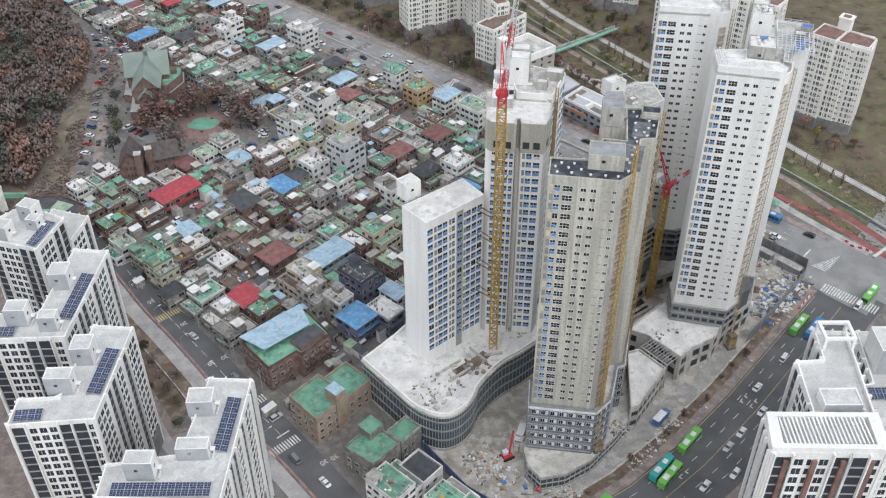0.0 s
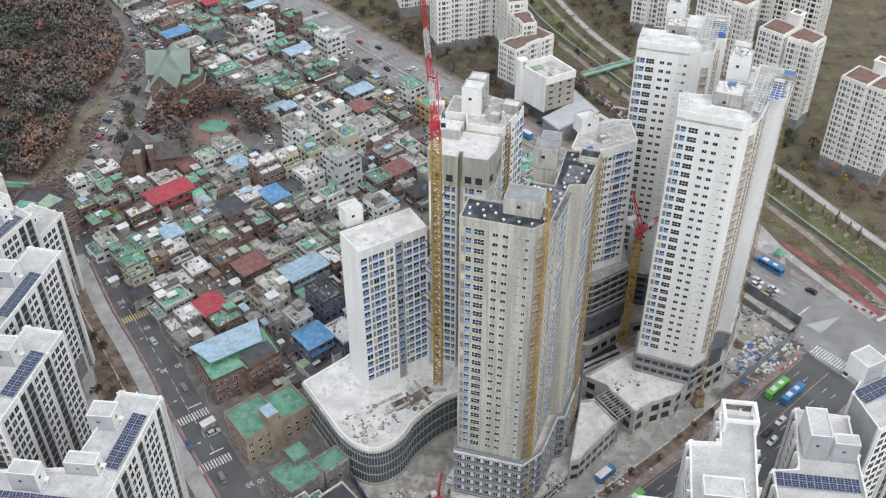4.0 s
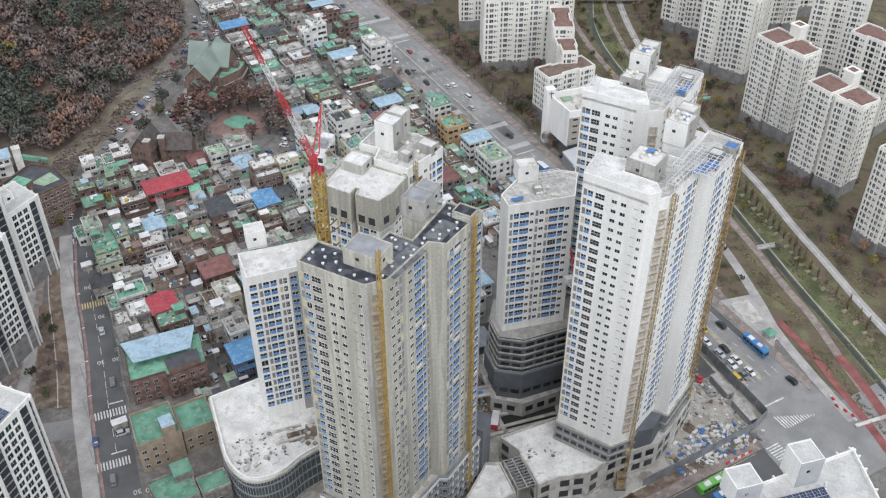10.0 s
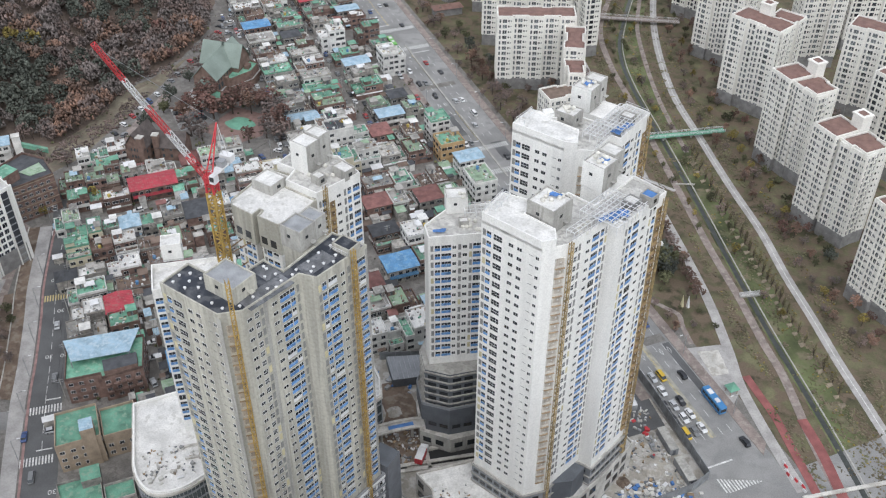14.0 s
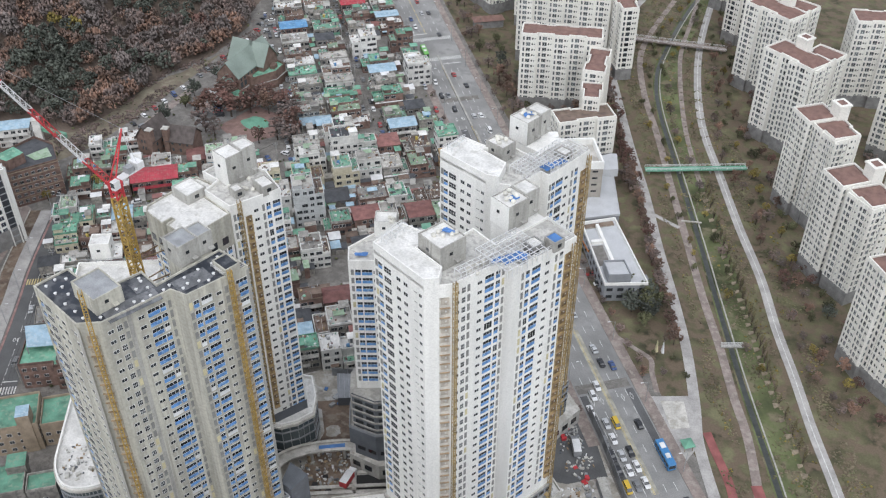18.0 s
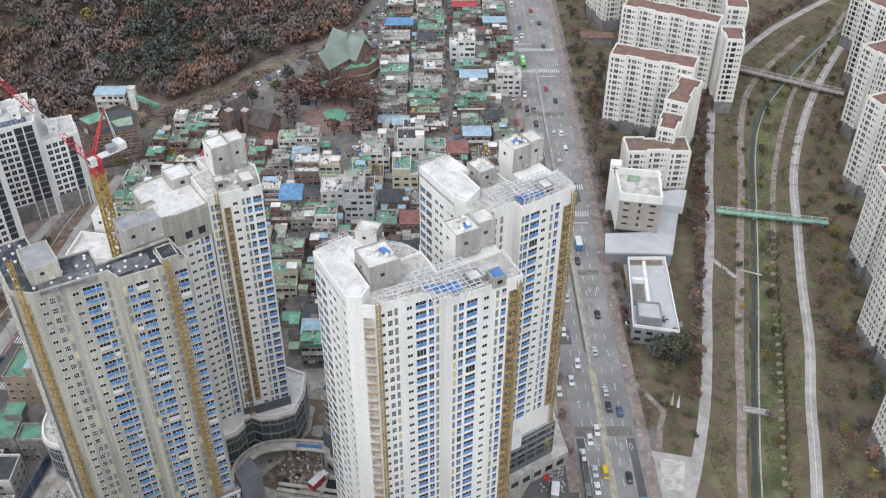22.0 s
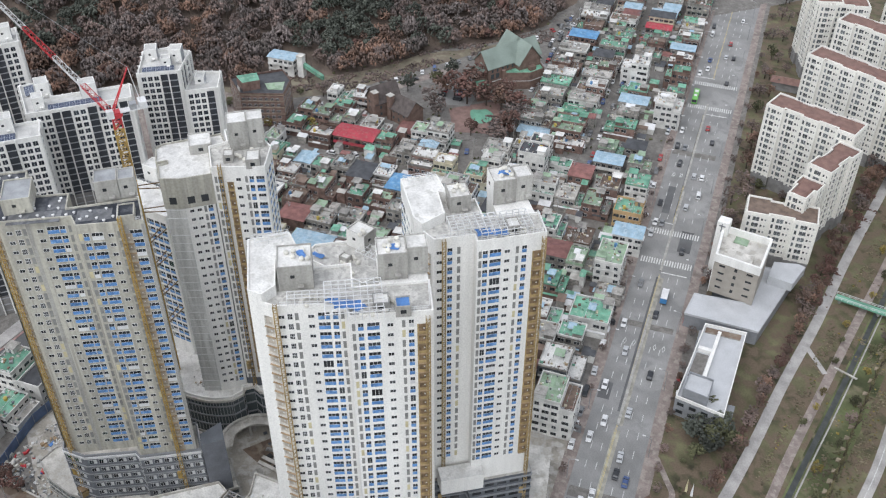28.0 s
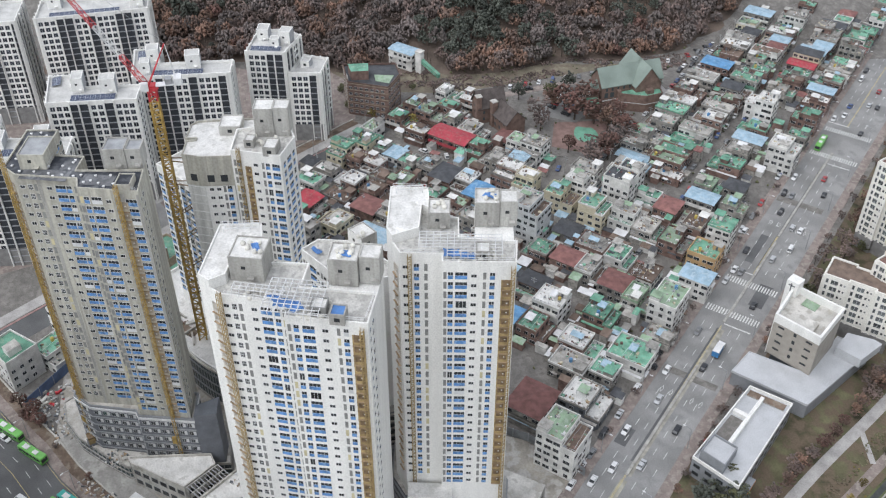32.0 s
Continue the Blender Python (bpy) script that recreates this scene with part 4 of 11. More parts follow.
# -- beige tower --
T1 = [(25.7, 198.0), (42.8, 195.2), (46.9, 198.6), (50.8, 213.8), (54.9, 214.4), (58.8, 229.2), (49.4, 229.8), (47.0, 213.4), (41.0, 214.6), (38.4, 204.6), (26.9, 206.2)]
t1 = site_tower("apartment_tower", T1, 19, 104.6, BEIGE, MEMBRANE, "unfinished beige concrete apartment tower with navy roof", 0,
                [(0, scale_cols(END_COLS, edge_len(T1, 0))), (2, F1_BEIGE), (4, F2_BEIGE),
                 (5, FLANK), (6, scale_cols(BACK, edge_len(T1, 6))), (8, FLANK), (9, scale_cols(BACK, edge_len(T1, 9)))], 27, 26.2, 220, 0.45)
tagged(penthouse(t1, 35.6, 201.0, 8.8, 6.6, 104.6, 4.0, -9, BEIGE, STEEL), label="concrete lift house with a glazed roof deck")
tagged(penthouse(t1, 41.4, 221.2, 5.8, 5.4, 104.6, 5.4, -8, CONCRETE, STEEL), label="tall concrete lift house")
tagged(penthouse(t1, 42.8, 226.5, 4.8, 3.8, 104.6, 5.2, -8, RAW_PANEL, STEEL), label="concrete annex of the lift house")
core(t1, 41.6, 221.4, 8.6, 8.2, 10, 104.4, -8, BEIGE)
tagged(penthouse(t1, 52.6, 224.6, 5.0, 3.8, 104.6, 1.8, -10, BEIGE, MEMBRANE), label="low stair head")
g = Geo()
g.tube(0, 0, 0, 0.4, 0.26, 0.26, WHITE_STEEL, 8)
g.tube(0, 0, 0.4, 0.52, 0.4, 0.24, WHITE_STEEL, 8)
vent_mesh = g.mesh("roof_vent")
for x, y in ((28, 199.6), (29.5, 203.6), (31.5, 199.2), (32.6, 203.2), (36, 198.2), (39.6, 197.8), (42.6, 197.4), (45.4, 199.6), (46.2, 203.2), (47.4, 206.8), (44.6, 209.8), (48.6, 210.2), (34.0, 200.6), (27.8, 202.0), (31.0, 201.4), (43.4, 212.2), (46.2, 211.6), (44.2, 206.4), (48.8, 208.0), (49.6, 213.0),
                             (42.4, 212.6), (49.4, 214.8), (52.6, 215.8), (50.2, 218.4), (53.6, 219.4), (50.6, 222.0), (54.4, 223.0), (57.4, 227.6), (51.0, 227.6), (52.2, 217.4), (51.6, 225.4), (55.2, 220.8)):
    part("roof_vent", vent_mesh, t1, place=pose(x, y, 104.6))
patches(t1, [(47.6, 206.0, 4.6, 12.0, -15), (51.8, 219.0, 4.4, 8.0, -14), (44.4, 211.4, 4.0, 4.0, -14)], 104.6, mat("dusty_membrane", (0.17, 0.175, 0.185), 0.7, 0.25, 0.3, 2.0, 0.15, second=(0.10, 0.105, 0.115), amount=0.4), "dusty grey roofing sheets")
roof_rail(t1, [(52.2, 224.4), (57.2, 223.6), (58.2, 228.6)], 104.8)
roof_rail(t1, [(39.6, 207.0), (44.8, 206.2)], 104.6)

# -- white tower in front --
T3 = [(78.0, 249.2), (94.8, 245.0), (99.4, 249.4), (104.4, 263.2), (108.4, 262.6), (113.2, 279.4), (103.8, 282.4), (99.6, 266.4), (92.0, 268.6), (90.0, 258.8), (79.0, 258.6)]
t3 = site_tower("apartment_tower", T3, 18, 104.4, WHITE, DUSTY_DECK, "new white apartment tower with blue window film", 0,
                [(0, scale_cols(END_COLS, edge_len(T3, 0))), (2, F1), (4, F2),
                 (5, FLANK), (6, scale_cols(BACK, edge_len(T3, 6))), (9, scale_cols(BACK, edge_len(T3, 9)))], 29, 21.0, 220, 0.7)
crown(t3, [(78.0, 249.2), (94.8, 245.0), (97.2, 247.3), (95.6, 250.8), (87.0, 253.2), (88.6, 258.8), (79.0, 258.6)], 104.3, 106.9, WHITE, WHITE_ROOF, label="raised white end of the roof")
tagged(penthouse(t3, 87.2, 253.7, 7.6, 7.4, 104.4, 6.2, -15.5, CONCRETE, WHITE_ROOF), label="bare concrete lift house")
tagged(penthouse(t3, 93.3, 273.9, 6.1, 6.4, 104.4, 6.7, -15, CONCRETE, WHITE_ROOF, white=True), label="concrete lift house with a whitewashed side")
tagged(penthouse(t3, 94.9, 280.2, 4.9, 4.4, 104.4, 6.9, -15, RAW_PANEL, WHITE_ROOF), label="concrete annex of the lift house")
core(t3, 93.4, 274.0, 9.6, 10.6, 9, 104.2, -15, WHITE)
tagged(penthouse(t3, 108.4, 272.6, 3.4, 3.2, 104.4, 2.6, -16, CONCRETE, BLUE_TARP), label="small concrete box under a blue tarpaulin")
tagged(penthouse(t3, 105.2, 268.8, 3.4, 3.4, 104.4, 2.2, -16, GREY_PANEL, WHITE_ROOF), label="low open roof shed")
roof_rail(t3, [(99.8, 250.4), (104.3, 262.6)], 105.0)
roof_rail(t3, [(108.2, 263.4), (112.6, 278.8), (104.2, 281.8)], 105.0)
roof_rail(t3, [(78.4, 249.8), (79.3, 258.2)], 107.2)

# -- white tower behind --
T4 = [(68.6, 289.0), (84.2, 286.3), (91.4, 288.4), (93.2, 297.6), (95.8, 297.2), (98.6, 313.4), (91.0, 315.2), (88.0, 302.4), (80.4, 303.6), (79.0, 297.0), (70.2, 297.8)]
t4 = site_tower("apartment_tower", T4, 20.4, 104.4, WHITE, DUSTY_DECK, "white apartment tower with blue window film behind scaffolding", 0,
                [(0, scale_cols(END_COLS, edge_len(T4, 0))), (2, F3), (4, F4),
                 (5, FLANK), (6, scale_cols(BACK, edge_len(T4, 6))), (9, scale_cols(BACK, edge_len(T4, 9))), (10, FLANK)], 26, 28.6, 160, 0.7)
crown(t4, [(68.6, 289.0), (84.2, 286.3), (87.4, 287.2), (85.4, 293.6), (77.0, 295.4), (78.4, 297.2), (70.2, 297.8)], 104.3, 106.7, WHITE, WHITE_ROOF, label="raised white end of the roof")
tagged(penthouse(t4, 77.2, 297.0, 5.8, 5.0, 104.4, 4.2, -10, CONCRETE, WHITE_ROOF), label="bare concrete lift house")
tagged(penthouse(t4, 77.8, 307.7, 6.0, 5.6, 104.4, 6.4, -10, CONCRETE, WHITE_ROOF, white=True), label="tall bare concrete lift house")
tagged(penthouse(t4, 79.4, 313.2, 5.0, 4.0, 104.4, 6.6, -10, RAW_PANEL, WHITE_ROOF), label="concrete annex of the lift house")
core(t4, 77.9, 307.8, 13.0, 8.8, 6, 104.2, -10, WHITE)
core(t4, 77.4, 296.6, 4.0, 6.0, 6, 104.2, -10, WHITE)
tagged(penthouse(t4, 92.4, 305.4, 3.6, 3.0, 104.4, 2.4, -10, CONCRETE, WHITE_ROOF), label="low concrete stair head")
roof_rail(t4, [(91.6, 289.0), (93.0, 297.0)], 105.0)
roof_rail(t4, [(95.8, 297.8), (98.2, 312.8), (91.4, 314.6)], 105.0)
roof_rail(t4, [(69.0, 289.6), (70.6, 297.4)], 107.0)

# -- lower white wing --
T5 = [(51.6, 270.6), (55.2, 266.0), (71.6, 277.0), (69.6, 289.0), (64.0, 288.4), (54.0, 281.4)]
t5 = site_tower("apartment_block", T5, 32.5, 79.5, WHITE, DUSTY_DECK, "lower white apartment wing with blue window film", 0,
                [(1, [(1.0, 0.8, 1.7, "grey"), (2.5, 1.4, 1.8, "blue"), (4.9, 2.5, 1.8, "blue"), (7.1, 1.0, 1.0, "pair"), (8.6, 0.8, 1.7, "grey"), (10.0, 1.2, 1.0, "pair"), (11.6, 0.8, 1.7, "grey"), (13.6, 2.5, 1.8, "blue"), (16.0, 1.4, 1.8, "blue"), (17.7, 1.2, 1.0, "pair")]),
                 (4, BACK), (5, scale_cols(BACK, edge_len(T5, 5)))], 15, 35.0, 110, 0.7)
tagged(penthouse(t5, 54.4, 278.6, 6.0, 5.0, 79.5, 5.0, 32, CONCRETE, WHITE_ROOF, white=True), label="concrete lift house")
tagged(penthouse(t5, 60.4, 274.4, 2.6, 2.2, 79.5, 1.8, 32, CONCRETE, WHITE_ROOF), label="small roof hatch house")

# -- stepped tower behind the crane --
T2A = [(21.6, 251.2), (32.0, 249.6), (37.0, 262.8), (28.0, 267.0), (24.6, 266.2), (16.4, 266.4), (15.0, 257.0), (21.0, 256.4)]
t2 = site_tower("apartment_tower", T2A, 14, 97.0, WHITE, DUSTY_DECK, "white apartment tower with stepped roof", 0,
                [(0, [(2, 1.1, 0.9, "pair"), (5, 1.1, 0.9, "pair"), (8.4, 1.0, 1.9, "blue")]), (1, [(0.9, 0.7, 1.8, "grey"), (2.1, 1.1, 1.9, "blue"), (6.8, 1.2, 0.9, "pair"), (8.9, 0.7, 1.8, "grey"), (10.3, 1.1, 1.9, "blue"), (12.6, 2.0, 1.9, "blue")]),
                 (2, [(2, 1.2, 1.7, "blue"), (5, 2.2, 1.7, "blue"), (8.0, 1.2, 1.7, "blue")]), (5, BACK)], 27, 18.5, 200, 0.8)
tagged(penthouse(t2, 19.6, 257.4, 5.8, 5.2, 97.0, 8.4, -10, CONCRETE, WHITE_ROOF, white=True), label="tall concrete lift house with a whitewashed side")
tagged(penthouse(t2, 20.9, 262.5, 5.0, 4.2, 97.0, 8.6, -10, RAW_PANEL, WHITE_ROOF), label="concrete annex of the lift house")
tagged(penthouse(t2, 30.6, 259.6, 5.0, 3.6, 97.0, 2.6, -16, CONCRETE, WHITE_ROOF), label="concrete stair head")
tagged(penthouse(t2, 27.4, 254.2, 3.2, 2.6, 97.0, 2.2, -16, CONCRETE, WHITE_ROOF), label="low concrete roof house")
g = Geo()
parapet(g, inset(T2A, -0.1), 15.7, 3.6, 0.15, DARK_GREY)
part("dark_base", g, t2, "dark unfinished base storey")
T2B = [(12.4, 240.2), (13.8, 238.4), (20.6, 237.2), (20.9, 240.2), (22.2, 240.0), (22.4, 237.4), (28.8, 236.6), (30.8, 241.4), (31.6, 249.4), (21.4, 251.0), (20.4, 256.2), (13.2, 256.2)]
t2b = site_tower("apartment_tower_wing", T2B, 14, 86.6, WHITE, WHITE_ROOF, "white wing of the stepped tower with a raw concrete crown", 0,
                 [(1, [(0.9, 1.1, 1.7, "blue"), (2.6, 0.8, 1.7, "grey"), (4.2, 1.6, 1.7, "blue"), (6.0, 1.0, 1.7, "blue")]), (5, [(0.9, 0.8, 1.7, "grey"), (2.4, 1.5, 1.7, "blue"), (4.6, 1.8, 1.7, "blue")]),
                  (7, [(1.6, 1.1, 0.9, "pair"), (3.6, 1.1, 0.9, "pair"), (5.2, 0.7, 1.8, "grey"), (6.6, 1.2, 1.9, "blue")]), (11, BACK)], 24, 18.0, 160, 0.1)
TOP2 = inset(T2B, -0.25)
crown(t2b, TOP2, 86.0, 95.2, BEIGE, WHITE_ROOF, 0.5, "crown", "bare tan concrete top storeys")
for i, offs in ((1, (1.8, 5.0)), (5, (1.6, 4.6)), (7, (2.0, 5.6)), (6, (2.6,))):
    a, b = Vector(TOP2[i]), Vector(TOP2[i + 1])
    e = (b - a).normalized()
    for o in offs:
        g = Geo()
        g.box(o - 0.95, -0.05, 87.4, o + 0.95, 0.02, 89.6, GLASS, pose(a.x, a.y, 0, 0, 0, math.degrees(math.atan2(e.y, e.x))))
        part("opening", g, t2b, "large dark unglazed opening")
tagged(penthouse(t2b, 13.8, 247.2, 6.6, 6.0, 95.2, 2.6, -8, RAW_PANEL, WHITE_ROOF), label="flat-roofed stair house")
# bare end wall of the wing, a joint at every storey
g = Geo()
a, b = Vector(T2B[6]), Vector(T2B[7])
e = b - a
m = pose(a.x, a.y, 0, 0, 0, math.degrees(math.atan2(e.y, e.x)))
g.box(0.02, -0.1, 15, e.length - 0.02, -0.004, 86.0, BARE_WALL, m)
part("bare_end_wall", g, t2b, "bare grey concrete end wall")
g = Geo()
for k in range(25):
    g.box(0.02, -0.2, 17.2 + k * FH, e.length - 0.02, -0.1, 17.36 + k * FH, WHITE_STEEL, m)
part("floor_joint_lips", g, t2b, "pale joint at every floor", kind="stuff")

# -- white slab on the podium --
SLAB = [(-12.0, 231.4), (-4.8, 223.0), (12.2, 237.0), (6.0, 245.4)]
slab = tower_body("apartment_slab", SLAB, 15, 70.5, WHITE, WHITE_ROOF, "white slab block with rows of blue-filmed windows", "apartment block", 1.2)
fac = Facades(slab, 180)
fac.wall(SLAB[1], SLAB[2], 20.5, 17, 2.86, [(1.4, 1.8, 1.9, "blue"), (3.4, 0.9, 1.8, "grey"), (5.0, 1.6, 1.9, "blue"), (7.0, 1.6, 1.9, "blue"), (9.0, 0.8, 1.7, "grey"), (10.2, 1.0, 1.8, "rows"),
                                             (12.6, 1.7, 1.9, "blue"), (14.6, 0.8, 1.7, "grey"), (16.0, 1.6, 1.9, "blue"), (18.2, 1.7, 1.9, "blue"), (20.4, 1.7, 1.9, "blue")], RND)
fac.wall(SLAB[3], SLAB[0], 20.5, 17, 2.86, [(3, 1.4, 1.2, "pair"), (7, 1.4, 1.2, "pair"), (11, 1.4, 1.2, "pair"), (15, 1.4, 1.2, "pair"), (19, 1.4, 1.2, "pair")], RND)
fac.done()
tagged(penthouse(slab, -10.6, 234.8, 5.4, 4.8, 70.5, 5.4, 39, WHITE, WHITE_ROOF), label="white lift house")
g = Geo()
for k in range(9):
    a = Vector(SLAB[3]) + (Vector(SLAB[0]) - Vector(SLAB[3])) * (k / 9)
    g.tube(a.x + 0.3, a.y - 0.4, 71.7, 72.8, 0.05, 0.05, STEEL, 5)
g.beam((5.6, 244.6, 72.7), (-11.4, 231.6, 72.7), 0.07, STEEL)
g.beam((5.6, 244.6, 72.2), (-11.4, 231.6, 72.2), 0.07, STEEL)
part("roof_rail", g, slab)

# bare concrete stripes left between the painted bays
for body, poly, edge, off, w, z0, z1 in ((t1, T1, 0, 17.6, 1.3, 20, 104), (t1, T1, 2, 5.7, 0.9, 20, 104), (t1, T1, 4, 11.0, 1.4, 20, 104), (t1, T1, 4, 14.9, 0.7, 20, 104), (slab, SLAB, 1, 12.7, 2.6, 16, 70), (t2, T2A, 0, 9.6, 1.2, 16, 96)):
    a, b = Vector(poly[edge]), Vector(poly[edge + 1])
    e = (b - a).normalized()
    c = a + e * off
    g = Geo()
    g.box(-w / 2, -0.03, z0, w / 2, 0.0, z1, CONCRETE, pose(c.x, c.y, 0, 0, 0, math.degrees(math.atan2(e.y, e.x))))
    part("raw_stripe", g, body, "bare concrete stripe")
# hoists and the raw wall strips behind them
for body, poly, edge, off, pale in ((t3, T3, 1, 4.6, "pale"), (t3, T3, 4, 15.2, "tan"), (t4, T4, 1, 5.2, "pale"), (t4, T4, 4, 14.4, "tan"), (t2, T2A, 1, 4.6, "tan"), (t1, T1, 1, 2.6, "board"), (t1, T1, 4, 11.0, "board")):
    landing_strip(body, poly[edge], poly[edge + 1], off, 22.0 if body != t4 else 29.0, 28 if body == t3 or body == t1 else 25, FH, pale, 2.4 if edge == 1 and body != t2 else (1.7 if body == t2 else 2.4))
for x, y, z0, z1, turn, lab in ((46.0, 196.4, 6, 114.6, 52, "ochre hoist mast climbing the beige tower"), (58.4, 224.1, 6, 107, 76, "ochre hoist mast with timber landings"),
                                (100.2, 249.2, 4, 106, 70, "ochre hoist mast beside the white tower"), (113.6, 278.0, 4, 104, 74, "ochre hoist mast with timber landings"),
                                (92.6, 290.4, 4, 105, 78, "ochre hoist mast between the white towers"), (99.0, 312.6, 4, 104, 80, "ochre hoist mast with timber landings"),
                                (33.4, 251.6, 16, 99, 70, "ochre hoist mast on the stepped tower"), (20.6, 239.6, 16, 90, -5, "ochre hoist mast on the beige wing")):
    hoist(x, y, z0, z1, turn, lab, True, OCHRE if y < 230 else HOIST_TAN)

# ---- tower cranes ----
def mast(g, x, y, z0, z1, w, material):
    h = w / 2
    for a in (-h, h):
        for b in (-h, h):
            g.box(x + a - 0.2, y + b - 0.2, z0, x + a + 0.2, y + b + 0.2, z1, material)
    z, k = z0, 0
    while z < z1 - 0.1:
        zz = min(z + w, z1)
        c = [(x - h, y - h), (x + h, y - h), (x + h, y + h), (x - h, y + h)]
        for i in range(4):
            p, q = c[i], c[(i + 1) % 4]
            if k % 2:
                p, q = q, p
            g.beam((*p, z), (*q, zz), 0.24, material)
            g.beam((*p, zz), (*q, zz), 0.24, material)
        z += w
        k += 1


def lattice(g, a, b, w0, w1, n, colours):
    """Three-chord jib from a to b."""
    a, b = Vector(a), Vector(b)
    d = (b - a).normalized()
    side = d.cross(Vector((0, 0, 1))).normalized()
    up = side.cross(d)
    old = None
    for i in range(n + 1):
        t = i / n
        w = w0 + (w1 - w0) * t
        c = a + (b - a) * t
        ring = [c - side * w / 2, c + side * w / 2, c + up * w * 0.85]
        m = colours[min(int(t * len(colours)), len(colours) - 1)]
        if old:
            for k in range(3):
                g.beam(old[k], ring[k], 0.16, m)
                g.beam(old[k], ring[(k + 1) % 3], 0.09, m)
        for k in range(3):
            g.beam(ring[k], ring[(k + 1) % 3], 0.09, m)
        old = ring


def crane(x, y, z0, z1, tip, w, label, back=8.4):
    g = Geo()
    mast(g, x, y, z0, z1 - 6, w, OCHRE)
    body = thing("tower_crane", g, label, "tower crane", "tower cranes")
    g = Geo()
    mast(g, x, y, z1 - 6, z1 - 2.5, w * 0.9, RED_STEEL)
    g.tube(x, y, z1 - 2.5, z1 - 1.6, w * 0.8, w * 0.8, RED_STEEL, 16)
    part("slewing_section", g, body, "red slewing section", kind="stuff")
    d = Vector((tip[0] - x, tip[1] - y, 0)).normalized()
    turn = math.degrees(math.atan2(d.y, d.x))
    m = pose(x, y, z1 - 1.6, 0, 0, turn)
    g = Geo()
    g.box(-back, -1.1, 0, -1.2, 1.1, 0.3, WHITE_STEEL, m)
    g.box(-1.2, -1.2, 0, 1.8, 1.2, 0.35, RED_STEEL, m)
    g.box(-back + 0.2, -1.6, 0.35, -back + 2.2, 1.6, 2.2, WHITE_STEEL, m)
    g.box(-back + 2.8, -1.0, 0.35, -back + 4.6, 1.0, 1.9, STEEL, m)
    part("counter_jib", g, body, "counter-jib with pale ballast blocks")
    g = Geo()
    g.box(0.6, 1.4, -0.2, 2.4, 2.8, 2.0, WHITE_STEEL, m)
    g.box(2.4, 1.5, 0.5, 2.43, 2.7, 1.8, GLASS, m)
    part("cab", g, body)
    g = Geo()
    peak = m @ Vector((-5.4, 0, 12.0))
    for yy in (-0.9, 0.9):
        g.beam(m @ Vector((0.6, yy, 0.35)), peak, 0.26, RED_STEEL)
        g.beam(m @ Vector((-back + 1.4, yy, 0.35)), peak, 0.14, WHITE_STEEL)
    for k in range(1, 9):
        f, w2 = k / 9, 0.9 * (1 - k / 9)
        g.beam(m @ Vector((0.6 - 6.0 * f, -w2, 0.35 + 11.65 * f)), m @ Vector((0.6 - 6.0 * f, w2, 0.35 + 11.65 * f)), 0.12, RED_STEEL)
    part("a_frame", g, body)
    g = Geo()
    lattice(g, m @ Vector((1.8, 0, 0.4)), tip, 1.7, 0.9, 26, [RED_STEEL, WHITE_STEEL, RED_STEEL, WHITE_STEEL, RED_STEEL])
    part("jib", g, body, "red and white lattice jib")
    g = Geo()
    g.beam(peak, Vector(tip), 0.08, STEEL)
    part("pendant_line", g, body)
    return body


c1 = crane(16.0, 230.0, 16.0, 111.5, (17.2, 203.2, 156.5), 2.3, "ochre tower crane with raised red and white jib")
g = Geo()
for z in (36, 47, 58, 67):
    g.beam((15.2, 231, z), (10.0, 235.6, z), 0.25, HOIST_BROWN)
    g.beam((16.8, 231, z), (11.6, 236.8, z), 0.25, HOIST_BROWN)
for z in (78, 86):
    g.beam((15.2, 231, z), (16.6, 241.6, z), 0.25, HOIST_BROWN)
    g.beam((16.8, 231, z), (20.0, 240.8, z), 0.25, HOIST_BROWN)
part("wall_tie_rig", g, c1, "rusty ties to the buildings", kind="stuff")
crane(75.6, 271.8, 0.0, 52.0, (84.0, 262.6, 66.0), 1.9, "ochre tower crane standing between the white towers", 5.0)

GROW = 1.0

# ---- podiums and the floor of the site ----
def curved(points, n=5):
    left, right = ribbon(points, 0.001)
    return [tuple(p) for p in left]


EDGE = [tuple(p) for p in ribbon([(-10.4, 206.0), (-6.2, 202.6), (-0.8, 200.6), (4.0, 202.0), (8.2, 206.6), (11.4, 214.0), (17.6, 222.2), (25.0, 228.0), (31.0, 233.6), (34.2, 238.6), (35.6, 243.6)], 0.01)[0]]
POD = [(-26.0, 224.4)] + EDGE + [(34.5, 247.2), (32.4, 248.0), (32.6, 251.2), (35.6, 252.4), (38.6, 256.4), (40.3, 261.6), (36.6, 267.6), (30.1, 273.4), (22.0, 270.0), (-4.0, 252.0), (-15.8, 236.0)]
g = Geo()
g.prism(POD, 0.0, 15.6, TEAL_GLASS, WHITE_ROOF)
pod = thing("podium_building", g, "curved glass-fronted shopping podium with dusty white roof", "podium")
g = Geo()
parapet(g, POD, 15.6, 1.1, 0.5, WHITE)
part("parapet", g, pod)
for z, h, m, out in ((0.0, 0.9, CONCRETE, 0.35), (4.4, 0.5, MID_GREY, 0.28), (8.4, 0.5, MID_GREY, 0.28), (12.4, 0.5, MID_GREY, 0.28), (14.8, 0.9, PALE_CONCRETE, 0.5)):
    g = Geo()
    parapet(g, inset(POD, -out), z, h, out + 0.05, m)
    part("floor_band", g, pod)
mull = Geo()
